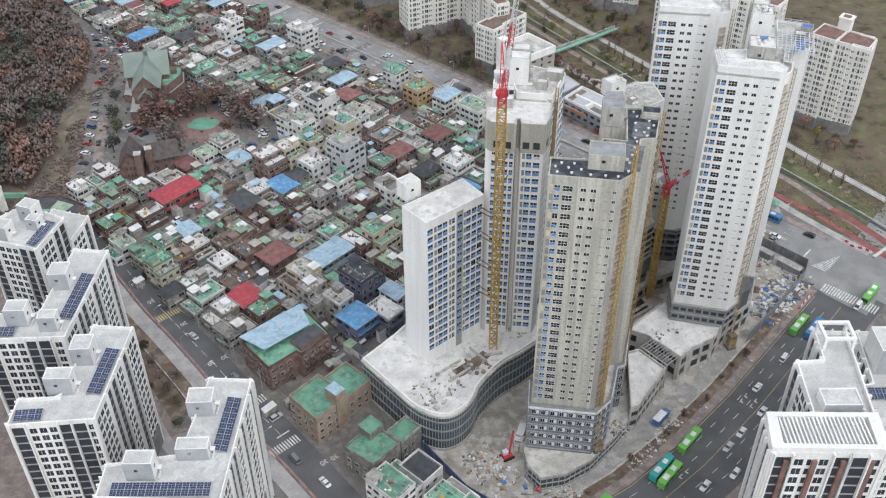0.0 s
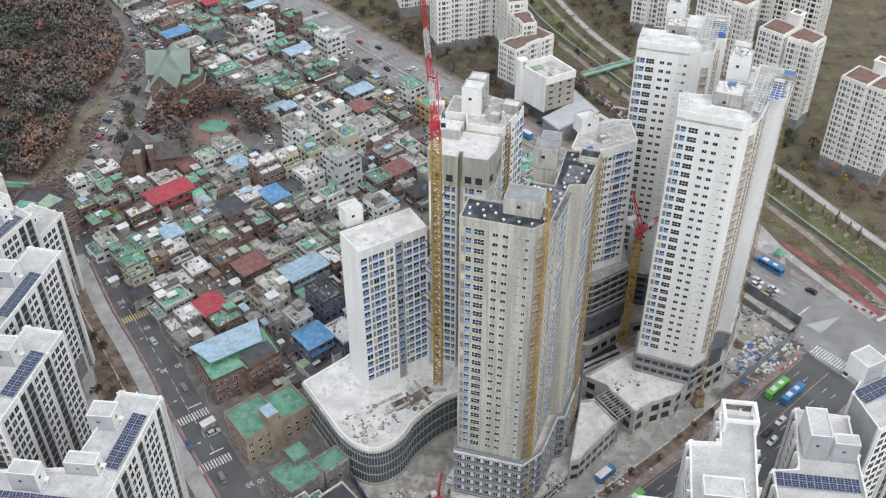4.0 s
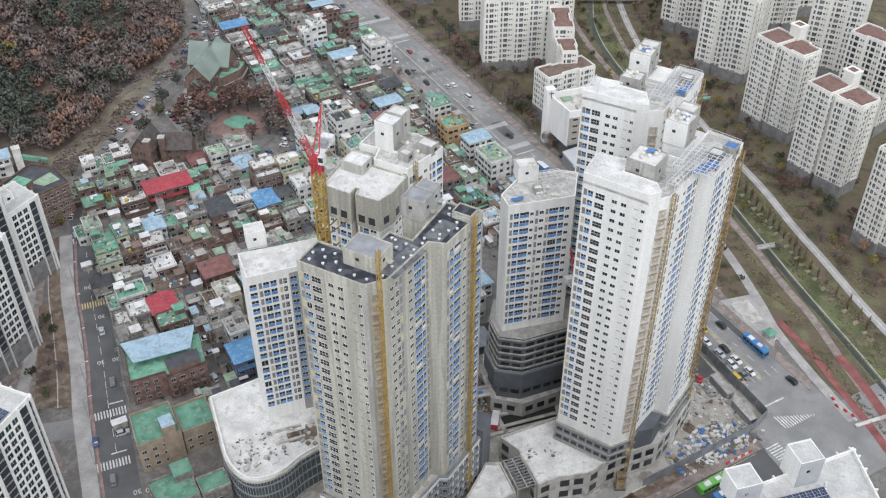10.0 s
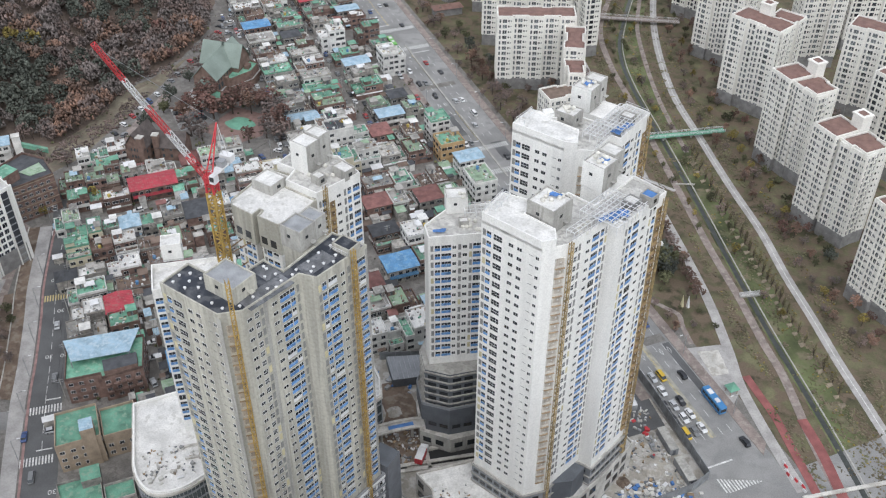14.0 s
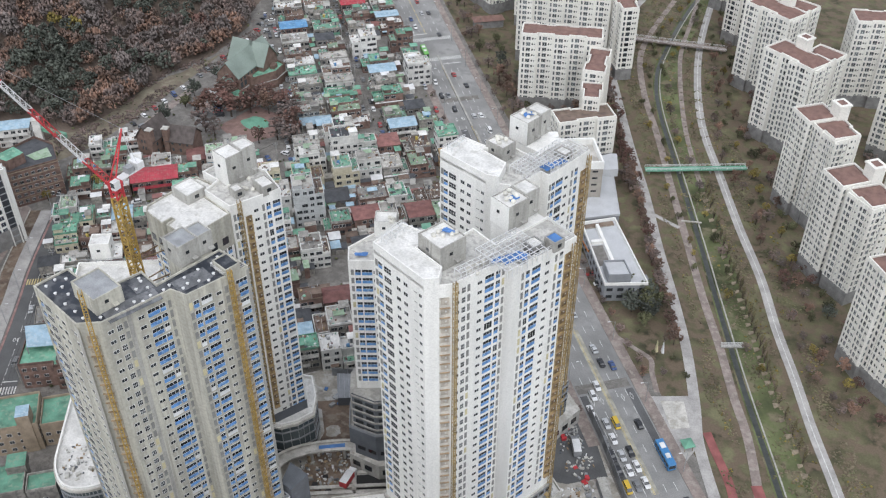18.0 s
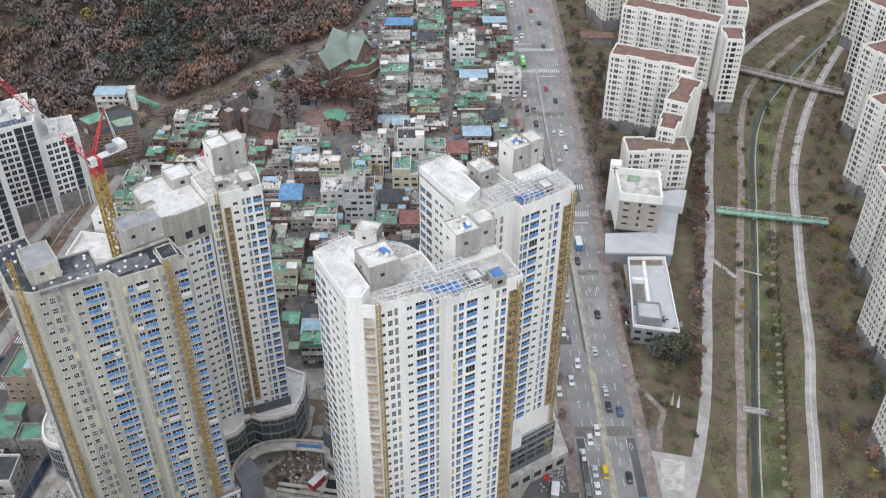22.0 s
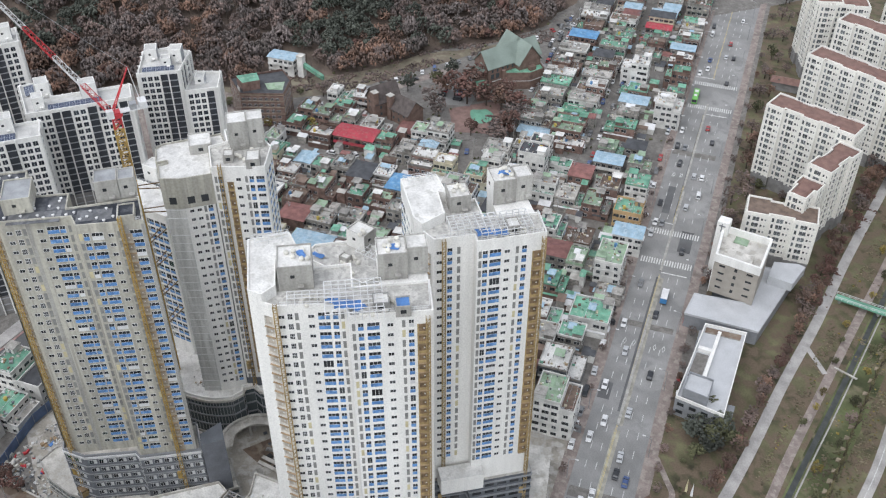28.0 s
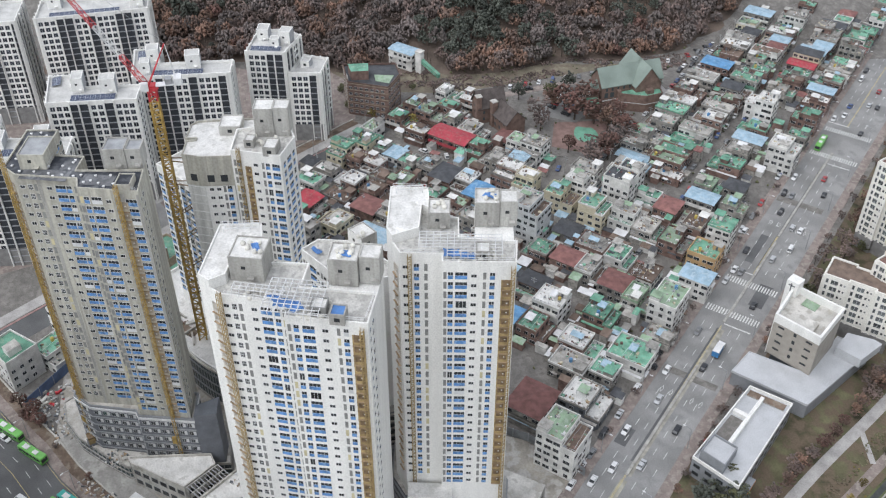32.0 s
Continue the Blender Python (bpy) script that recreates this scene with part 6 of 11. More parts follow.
roof_frames(t3, (97.6, 252.6), (1.05, -0.3), (0.5, 1.5), 2, 7, 104.5, 2.0)
roof_frames(t3, (97.8, 260.6), (1.25, -0.35), (0.42, 1.45), 8, 8, 104.5, 2.3)
roof_frames(t3, (79.4, 250.6), (0.12, 1.5), (1.5, -0.36), 5, 1, 107.0, 1.1)
roof_frames(t4, (86.4, 293.6), (1.1, -0.2), (0.25, 1.55), 5, 5, 104.5, 2.1)
roof_frames(t4, (88.6, 299.6), (1.15, -0.2), (0.25, 1.5), 6, 8, 104.5, 2.3)
roof_frames(t4, (70.0, 290.4), (0.12, 1.5), (1.5, -0.26), 4, 1, 106.8, 1.1)
roof_frames(t5, (60.0, 279.0), (1.3, 0.85), (-0.8, 1.25), 5, 3, 79.6, 1.8)


def tarps(parent, spots, z, rnd):
    for x, y, w, d, t in spots:
        g = Geo()
        n = 5
        v = [(w * (i / n - 0.5) * rnd.uniform(0.8, 1.1), d * (j / n - 0.5) * rnd.uniform(0.8, 1.1), 0.25 + 0.35 * rnd.random()) for j in range(n + 1) for i in range(n + 1)]
        g.add(v, [(j * (n + 1) + i, j * (n + 1) + i + 1, (j + 1) * (n + 1) + i + 1, (j + 1) * (n + 1) + i) for j in range(n) for i in range(n)], BLUE_TARP)
        thing("tarpaulin", g, "crumpled blue tarpaulin on a roof", "tarpaulin", "roof tarpaulins", place=pose(x, y, z, 0, 0, t))


tarps(t3, [(105.4, 262.8, 4.6, 2.8, 70), (107.0, 265.0, 3.0, 3.0, 20), (103.2, 260.6, 2.4, 1.8, 40)], 105.6, rs)
tarps(t3, [(92.6, 257.6, 2.8, 1.6, 10), (97.6, 276.4, 3.4, 2.0, 70)], 111.0, rs)
tarps(t4, [(94.0, 299.6, 3.6, 2.6, 80), (95.6, 303.0, 3.4, 2.2, 70), (81.0, 299.6, 2.0, 1.4, 80)], 105.4, rs)
tarps(t4, [(81.6, 310.4, 3.0, 1.8, 60)], 111.0, rs)
tarps(t5, [(56.6, 270.0, 3.6, 1.6, 40), (57.0, 281.4, 2.0, 1.6, 30)], 79.9, rs)
SACK = mat("white_bulk_bags", (0.68, 0.66, 0.60), 0.8, 0.15)


def sacks(spots, z, rnd):
    for x, y in spots:
        g = Geo()
        g.tube(0, 0, 0, 0.55, 0.5, 0.6, SACK, 9)
        g.tube(0, 0, 0.55, 0.9, 0.6, 0.3, SACK, 9)
        thing("bulk_bag", g, "white bulk bag on a roof", "bag", "bulk bags", place=pose(x, y, z, 0, 0, rnd.uniform(0, 90)))


sacks([(90.0 + rs.random() * 4.2, 254.6 + rs.random() * 4.2) for _ in range(6)], 110.65, rs)
sacks([(95.4 + rs.random() * 3.4, 274.6 + rs.random() * 4) for _ in range(8)], 111.15, rs)
sacks([(105.0 + rs.random() * 5.4, 265 + rs.random() * 9) for _ in range(20)], 104.45, rs)
sacks([(99.0 + rs.random() * 3.2, 253 + rs.random() * 7) for _ in range(8)], 104.45, rs)
sacks([(93.0 + rs.random() * 3.4, 300 + rs.random() * 11) for _ in range(18)], 104.45, rs)
sacks([(78.8 + rs.random() * 3.4, 297.6 + rs.random() * 3) for _ in range(7)], 108.65, rs)
sacks([(79.6 + rs.random() * 3.4, 308.8 + rs.random() * 3) for _ in range(7)], 110.85, rs)
sacks([(56.0 + rs.random() * 3, 280.4 + rs.random() * 3) for _ in range(4)], 84.55, rs)
sacks([(60.0 + rs.random() * 7, 275 + rs.random() * 5) for _ in range(10)], 79.55, rs)
sacks([(24.6 + rs.random() * 8, 256 + rs.random() * 6) for _ in range(9)], 97.05, rs)

# tall pale pallets beside the beige tower, sacks and rubble round the site
CREAM_PAL = mat("cream_foam_boards", (0.62, 0.58, 0.47), 0.85, 0.12, 0.5, 3.0, 0.1)
for k in range(9):
    g = Geo()
    h = rs.uniform(1.6, 3.2)
    g.prism([(-0.9, -0.6), (0.9, -0.6), (0.9, 0.6), (-0.9, 0.6)], 0, h, CREAM_PAL)
    g.prism([(-0.95, -0.62), (0.95, -0.62), (0.95, 0.62), (-0.95, 0.62)], h, h + 0.05, PALLET)
    thing("board_stack", g, "tall stack of cream insulation boards on the site", "material stack", "board stacks", place=pose(22.6 + (k % 3) * 1.7, 200.4 + (k // 3) * 2.4 + rs.uniform(-0.3, 0.3), 0.04, 0, 0, 70))
heap(22, 21.0, 175.0, 7, 3.5, 0.06, [SACK, WHITE_STEEL, PALLET, SACK], rs, 0.8, 2.0, label="white wrapped pallets beside the hoarding")


def mound(x, y, r, h, material, label, rnd):
    """Uneven heap of spoil or gravel."""
    g = Geo()
    n = 18
    v = [(0, 0, h)]
    for q in (0.4, 0.75, 1.0):
        v += [(r * q * math.cos(6.2832 * i / n) * rnd.uniform(0.8, 1.15), r * q * math.sin(6.2832 * i / n) * rnd.uniform(0.8, 1.15), h * (1 - q) ** 0.8 * rnd.uniform(0.7, 1.2)) for i in range(n)]
    f = [(0, 1 + i, 1 + (i + 1) % n) for i in range(n)]
    for k in range(2):
        f += [(1 + k * n + i, 1 + (k + 1) * n + i, 1 + (k + 1) * n + (i + 1) % n, 1 + k * n + (i + 1) % n) for i in range(n)]
    g.add(v, f, material)
    thing("spoil_heap", g, label, "heap", "spoil heaps", place=pose(x, y, 0.04, 0, 0, rnd.uniform(0, 180)))


for x, y, r, h, m_ in ((14, 186, 3.2, 1.4, SOIL), (20, 190, 2.4, 1.0, CONCRETE), (17, 199, 2.0, 0.8, SOIL), (122, 284, 3.4, 1.3, SOIL), (116, 276, 2.2, 0.9, BROWN_EARTH), (40, 270, 2.6, 1.0, SOIL), (118, 268, 2.0, 0.7, CONCRETE), (54, 245, 2.2, 0.8, CONCRETE)):
    mound(x, y, r, h, m_, "heap of dusty spoil on the site", rs)

# ---- finished apartment estates ----
def solar_array(parent, x, y, z, w, d, turn, cols, rows):
    """Tilted rack of panels: each panel is a part."""
    m = pose(x, y, z, 0, 0, turn)
    g = Geo()
    for i in range(cols + 1):
        g.box(w * i / cols - 0.05, 0, 0, w * i / cols + 0.05, 0.1, 0.5, STEEL, m)
        g.box(w * i / cols - 0.05, d - 0.1, 0, w * i / cols + 0.05, d, 1.0, STEEL, m)
    rack = part("panel_rack", g, parent)
    tilt = m @ pose(0, 0, 0.5, math.degrees(math.atan2(0.5, d)), 0, 0)
    pw, pd = w / cols, d / rows
    g = Geo()
    g = win_grid(bars(0.03, pw - 0.03, 2, 0.05), bars(0.03, pd - 0.03, 3, 0.05), lambda i, j: SOLAR if i % 2 and j % 2 else SOLAR_LINE, 0.05)
    g.v = [(p[0], p[2], p[1]) for p in g.v]
    g.f = [f[::-1] for f in g.f]
    me = g.mesh("solar_panel")
    for i in range(cols):
        for j in range(rows):
            part("solar_panel", me, rack, place=tilt @ pose(pw * i, pd * j, 0))


# grey for the dark_edges walls and two sides of each roof house
SIDE_GREY = mat("grey_side_wall", (0.40, 0.41, 0.425), 0.8, 0.08, 0.3)


def estate_plan(L, i):
    """Bays along one wall: dark glazed bands between white pilasters, grids of square windows, blank piers."""
    if L < 7:
        return [("pier", 0.0, L)]
    if L < 13:
        return [("band", 0.9, 2.8), ("grid", 4.1, L - 8.2), ("band", L - 3.7, 2.8)] if i % 2 else [("grid", 0.8, L - 5.4), ("band", L - 4.3, 3.2)]
    out, x, k = [("pier", 0.0, 0.7)], 0.9, 0
    while x < L - 1.6:
        kind, w = (("band", 3.4), ("grid", 7.6), ("band", 3.0), ("band", 3.4), ("grid", 5.2))[(k + i) % 5]
        w = min(w, L - 0.8 - x)
        out.append((kind, x, w))
        x += w + 0.5
        k += 1
    return out


def estate_white(poly, z, floors, label, limit, houses, solars, dark_edges=(), fh=2.85):
    body = tower_body("apartment_block", poly, 0, z, WHITE, ESTATE_ROOF, label, "apartment block", 1.1)
    tagged(body, group="white apartment blocks")
    fac = Facades(body, limit)
    g, dark, slabs = Geo(), Geo(), Geo()
    n, z0 = len(poly), z - floors * fh - 0.5
    for i in range(n):
        a, b = Vector(poly[i]), Vector(poly[(i + 1) % n])
        L = (b - a).length
        e = (b - a) / L
        m = pose(a.x, a.y, 0, 0, 0, math.degrees(math.atan2(e.y, e.x)))
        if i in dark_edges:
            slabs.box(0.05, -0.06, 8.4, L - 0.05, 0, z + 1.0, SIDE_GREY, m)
        for kind, x, w in ((("blank", 0, L),) if i in dark_edges else estate_plan(L, i)):
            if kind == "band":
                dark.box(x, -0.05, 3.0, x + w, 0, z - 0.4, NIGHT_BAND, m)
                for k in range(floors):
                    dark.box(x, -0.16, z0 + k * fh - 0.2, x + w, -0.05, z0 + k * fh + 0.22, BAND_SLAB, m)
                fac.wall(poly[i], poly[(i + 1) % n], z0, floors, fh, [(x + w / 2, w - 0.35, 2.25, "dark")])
                for q in (x - 0.35, x + w):
                    g.box(q, -0.75, 0, q + 0.35, 0, z + 1.0, WHITE, m)
            elif kind == "grid":
                c = max(1, int(w / 2.3))
                fac.wall(poly[i], poly[(i + 1) % n], z0, floors, fh, [(x + (k + 0.5) * w / c, 1.95, 2.0, "estate") for k in range(c)])
        for q in (0.02, L - 0.72):
            g.box(q, -0.3, 0, q + 0.7, 0, z + 1.15, WHITE, m)
        slabs.box(0.0, -0.08, 0, L, 0, 8.4, APT_BASE, m)
    fac.done()
    part("pilasters", g, body, "white pilasters up the walls", kind="stuff")
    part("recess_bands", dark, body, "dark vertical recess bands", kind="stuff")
    part("stone_base", slabs, body, "grey stone-clad base storeys", kind="stuff")
    for x, y, w, d, h, t in houses:
        house_ob = penthouse(body, x, y, w, d, z, h, t, WHITE, ESTATE_ROOF)
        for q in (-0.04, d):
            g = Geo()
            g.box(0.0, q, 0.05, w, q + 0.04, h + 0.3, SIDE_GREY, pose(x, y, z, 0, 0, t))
            part("side_wall", g, house_ob, "plain grey side wall")
        g = Geo()
        for k in range(4):
            g.tube(x + w + 0.8, y + 0.6 + k * 0.9, z, z + 0.8, 0.3, 0.3, WHITE_STEEL, 8)
        part("roof_ducts", g, body, kind="stuff")
    for x, y, w, d, t, c, r in solars:
        solar_array(body, x, y, z, w, d, t, c, r)
    return body


estate_white([(-83, 146), (-53, 145), (-51.4, 184.4), (-63, 185), (-65.5, 159), (-83, 156)], 47.8, 16, "white apartment block with solar panels on the roof", 120,
             [(-66, 172, 6.6, 5.4, 5, 2), (-66, 157.6, 8, 4, 4, 2), (-77, 151.6, 7, 4.4, 6, 0)], [(-54, 160, 18, 3.8, 87, 10, 2), (-80, 146.6, 24, 3.8, 0, 14, 2)])
estate_white([(-112, 169), (-90, 171), (-88.4, 205.4), (-100, 206.4), (-101.5, 179), (-112, 178)], 47.4, 15, "white apartment block with dark window bands", 80,
             [(-101.4, 191, 5.6, 6, 6, 2), (-105, 180.0, 7, 4.4, 6, 2)], [(-91.0, 180, 17, 3.8, 87, 9, 2), (-111, 170.6, 7, 3.6, 5, 4, 2)])
estate_white([(-131, 201), (-107, 202), (-105, 241), (-116, 242), (-117.5, 212), (-131, 212)], 47.0, 15, "white apartment block with dark window bands", 80,
             [(-117.4, 223, 5.6, 6, 6, 2), (-125, 207, 6, 5, 6, 2), (-115, 205, 5, 4, 5, 2)], [(-107.4, 210, 20, 3.8, 87, 10, 2), (-130, 202.6, 8, 3.6, 2, 5, 2)])
estate_white([(-149, 252), (-130, 246.6), (-126.4, 263), (-142, 270.6), (-149, 263)], 43.4, 14, "white apartment block with a stepped roof", 60,
             [(-141, 263, 5.6, 5, 6, -20), (-147, 253, 6, 5, 5, -12), (-137, 258, 4, 4, 4, -14)], [(-131.4, 248.6, 13, 3.2, 78, 7, 2)])
estate_white([(-142.6, 271.2), (-126.6, 263.8), (-124.4, 277.4), (-138, 281.8)], 33.4, 11, "lower white wing of an apartment block", 40, [(-137, 271, 5, 4, 3, -20)], [])
estate_white([(-180, 156), (-161, 156), (-165, 204), (-179, 204)], 50, 16, "white apartment block before the wood", 40,
             [(-178, 160, 6, 6, 6, 0), (-174, 196, 5, 6, 6, 0)], [(-162.6, 162, 30, 3.4, 94, 14, 2)])
estate_white([(-182, 112), (-160, 112), (-160, 148), (-182, 148)], 50, 16, "white apartment block before the wood", 20, [(-178, 130, 6, 6, 6, 0)], [(-165, 120, 20, 3.4, 90, 10, 2)])

# tall blocks nearest to the flight line
b1 = estate_white([(66.0, 129.3), (89.6, 128.8), (92.6, 164.6), (85.2, 165.0), (84.6, 155.6), (78.4, 155.2), (77.6, 139.4), (67.2, 139)], 83.0, 27, "tall white apartment tower with an open roof frame", 110,
                  [(80.0, 140.4, 8, 5, 2.4, 0)], [])
g = Geo()
for x in (85.5, 92.0):
    g.box(x - 0.35, 158.6, 83.6, x + 0.35, 159.3, 87.4, WHITE)
    g.box(x - 0.35, 163.9, 83.6, x + 0.35, 164.6, 87.4, WHITE)
    g.box(x - 0.35, 159.3, 86.7, x + 0.35, 163.9, 87.4, WHITE)
g.box(85.85, 163.9, 86.7, 91.65, 164.6, 87.4, WHITE)
g.box(85.85, 158.6, 86.7, 91.65, 159.3, 87.4, WHITE)
part("roof_frame", g, b1, "open white concrete frame at the end of the roof")
# crown of the front block: walls round a slatted roof
g = Geo()
g.prism([(66.0, 129.4), (89.6, 128.8), (89.7, 130.0), (66.1, 130.6)], 83.0, 85.4, WHITE)
g.prism([(67.1, 137.8), (90.3, 137.4), (90.4, 138.6), (67.2, 139.0)], 83.0, 85.4, WHITE)
g.prism([(66.1, 130.6), (68.6, 130.5), (69.2, 137.8), (67.1, 137.8)], 83.0, 85.4, WHITE)
g.prism([(87.4, 130.1), (89.7, 130.0), (90.3, 137.4), (87.9, 137.4)], 83.0, 85.4, WHITE)
for k in range(21):
    g.box(69.4 + k * 0.86, 130.4, 84.9, 69.7 + k * 0.86, 137.6, 85.3, WHITE)
part("slatted_crown", g, b1, "white crown walls round a slatted roof")
for x in (68.8, 74.6, 80.4, 86.2):
    g = Geo()
    g.box(x, 128.6 - (x - 66) * 0.0212, 10, x + 1.0, 129.2 - (x - 66) * 0.0212, 82, BROWN_ROOF)
    part("brown_stripe", g, b1, "red-brown facade stripe")
estate_white([(102, 156), (122, 156), (122.6, 190), (110, 191), (108, 172), (102, 171)], 58, 19, "white apartment block with a long solar array", 60,
             [(110, 176, 5, 9, 8, 0), (116, 176, 5.6, 3.4, 6, 0)], [(102.6, 167, 18.6, 3.6, 0, 11, 2)])
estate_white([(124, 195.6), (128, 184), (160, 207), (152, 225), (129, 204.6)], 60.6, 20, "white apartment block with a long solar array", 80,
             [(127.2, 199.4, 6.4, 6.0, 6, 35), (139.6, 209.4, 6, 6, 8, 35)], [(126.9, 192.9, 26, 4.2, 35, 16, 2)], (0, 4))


# cream estate beyond the stream and along the avenue
def hip_roof(g, a, b, depth, z, h, material, over=0.8):
    """Low hipped roof over the strip from a to b, depth to its left."""
    a, b = Vector(a), Vector(b)
    e = (b - a).normalized()
    nrm = Vector((-e.y, e.x))
    a, b, depth = a - e * over - nrm * over, b + e * over - nrm * over, depth + 2 * over
    c, d = b + nrm * depth, a + nrm * depth
    r0, r1 = a + e * depth * 0.3 + nrm * depth / 2, b - e * depth * 0.3 + nrm * depth / 2
    v = [(*a, z), (*b, z), (*c, z), (*d, z), (*r0, z + h), (*r1, z + h)]
    g.add(v, [(0, 1, 5, 4), (1, 2, 5), (2, 3, 4, 5), (3, 0, 4), (3, 2, 1, 0)], material)


def cream_cols(L, i):
    if L < 4.5:
        return [(L / 2, 0.9, 1.3, "pair")]
    n = max(1, round(L / 7.4))
    m = L / n
    out = []
    for k in range(n):
        out += [(m * k + m * 0.17, 0.95, 1.9, "apt"), (m * k + m * 0.46, 2.7, 1.85, "apt"), (m * k + m * 0.72, 0.7, 0.9, "dark"), (m * k + m * 0.86, 0.6, 0.9, "pair")]
    return out


def cream_wing(body, a, b, depth, z, limit, fh=2.8, roof=True):
    """One wing from a to b (its front), depth to the left; its front and back step in and out."""
    A, B = Vector(a), Vector(b)
    L = (B - A).length
    e = (B - A) / L
    nrm = Vector((-e.y, e.x))
    n = max(1, round(L / 8.2))
    front, back = [], []
    for k in range(n):
        o = -nrm * (1.1 if k % 2 == 0 else 0.0)
        front += [A + e * L * k / n + o, A + e * L * (k + 1) / n + o]
        back += [A + e * L * k / n + nrm * depth - o, A + e * L * (k + 1) / n + nrm * depth - o]
    poly = [tuple(p) for p in front + back[::-1]]
    clean = [poly[i] for i in range(len(poly)) if (Vector(poly[i]) - Vector(poly[i - 1])).length > 0.05]
    poly, n = clean, len(clean)
    low = inset(poly, -0.1)
    g = Geo()
    v = [(*p, 0) for p in low] + [(*p, 6.2) for p in low] + [(*p, 6.25) for p in poly] + [(*p, z) for p in poly]
    g.v = v
    for k, m in ((0, APT_BASE), (1, CREAM), (2, CREAM)):
        g.f += [(k * n + i, k * n + (i + 1) % n, (k + 1) * n + (i + 1) % n, (k + 1) * n + i) for i in range(n)]
        g.m += [g.slot(m)] * n
    g.f.append(tuple(range(3 * n, 4 * n)))
    g.m.append(g.slot(CREAM))
    wing = part("wing", g, body)
    # upright fins at the corners and beside the window bays
    g = Geo()
    for i in range(n):
        p, q = Vector(poly[i]), Vector(poly[(i + 1) % n])
        d = (q - p).length
        if d < 4:
            continue
        t = (q - p) / d
        o = Vector((t.y, -t.x))
        m = max(1, round(d / 7.4))
        for k in range(m + 1):
            for f_ in ((0.0, 0.30, 0.62) if k < m else (0.0,)):
                c = p + t * min(max(d * (k + f_) / m, 0.2), d - 0.2)
                g.prism([tuple(c - t * 0.2), tuple(c - t * 0.2 + o * 0.35), tuple(c + t * 0.2 + o * 0.35), tuple(c + t * 0.2)], 6.2, z + 0.2, CREAM)
    part("pilasters", g, wing, "cream pilasters", kind="stuff")
    fac = Facades(wing, limit)
    floors = int((z - 2.6) / fh)
    for i in range(n):
        d = edge_len(poly, i)
        if d > 3:
            cols = cream_cols(d, i)
            if limit == 0:
                cols = [(c[0], c[1], c[2], "band" if c[3] == "apt" else "dark") for c in cols]
            fac.wall(poly[i], poly[(i + 1) % n], z - floors * fh - 0.3, floors, fh, cols)
    fac.done()
    g = Geo()
    parapet(g, poly, z - 0.02, 0.9, 0.4, CREAM)
    part("parapet", g, wing)
    g = Geo()
    if roof:
        inner = inset(poly, 0.42)
        k = len(inner)
        mid = [tuple(Vector(q).lerp((A + B) / 2 + nrm * depth / 2, 0.35)) for q in inner]
        v = [(*q, z + 0.15) for q in inner] + [(*q, z + 1.15) for q in mid]
        g.add(v, [(i, (i + 1) % k, k + (i + 1) % k, k + i) for i in range(k)] + [tuple(range(k, 2 * k))], BROWN_ROOF)
        part("roof", g, wing, "brown shingled hip roof")
    else:
        g.prism(inset(poly, 0.5), z, z + 0.25, BROWN_FLAT)
        part("roof", g, wing, "flat brown roof behind a parapet")
    return wing


def cream_block(wings, z, label, limit, tower=None, roof=True):
    c = Vector(wings[0][0])
    body = new("apartment_block")
    tagged(body, label, "apartment block", "cream apartment blocks")
    for k, (a, b, depth) in enumerate(wings):
        cream_wing(body, a, b, depth, z - 0.7 * k, limit, roof=roof)
    if tower:
        x, y, t = tower
        g = Geo()
        m = pose(x, y, 0, 0, 0, t)
        g.box(-2.6, -2.4, z - 3, 2.6, 2.4, z + 5.6, CREAM, m)
        g.box(-3.0, -2.8, z + 5.6, 3.0, 2.8, z + 6.3, CREAM, m)
        g.box(-1.6, -1.4, z + 6.3, 1.6, 1.4, z + 6.5, BROWN_ROOF, m)
        part("lift_tower", g, body, "cream lift tower above the roof")
    return body


CL = "cream apartment block with brown hipped roof"
cream_block([((59, 560), (83, 551), 11), ((83, 551), (88, 575), 11)], 44, CL, 16, (76, 566, -20))
cream_block([((83, 519.4), (107, 510), 11), ((107, 510), (113, 533), 11)], 44, CL, 24, (97, 526, -20))
cream_block([((111, 475), (120, 467.4), 11), ((121, 469), (131, 460.6), 11), ((131, 460.6), (138, 471), 10)], 44, CL, 24, (127, 478, -38))
cream_block([((134.6, 438), (144, 430.6), 11), ((145.6, 432), (155, 424), 11), ((155, 424), (162, 436), 10)], 44, CL, 24, (150, 442, -38))
cream_block([((162.6, 396), (171, 388.6), 11), ((172, 390), (183, 382), 11), ((183, 382), (190, 394), 10)], 44, CL, 20, (178, 400, -38))
cream_block([((108, 568), (127, 578), 11)], 44, CL, 10)
cream_block([((133, 532), (157, 528), 11)], 44, CL, 10)
cream_block([((150, 492), (170, 480), 11)], 44, CL, 0)
cream_block([((36, 604), (60, 596), 11), ((60, 596), (66, 618), 11)], 44, CL, 0, (52, 612, -20))
cream_block([((14, 640), (38, 634), 11), ((38, 634), (44, 656), 11)], 44, CL, 0)
cream_block([((128, 600), (150, 610), 11)], 44, CL, 0)
CA = "cream apartment slab along the avenue"
cream_block([((-17.8, 479.8), (15.6, 495.8), 9.4)], 38.5, CA, 40)
cream_block([((12.6, 493.0), (20.2, 471.6), 7.5)], 34, "cream stair wing with a brown gable", 10)
cream_block([((21.6, 469.0), (27.4, 456.6), 7)], 30, "cream stair wing with a brown gable", 10)
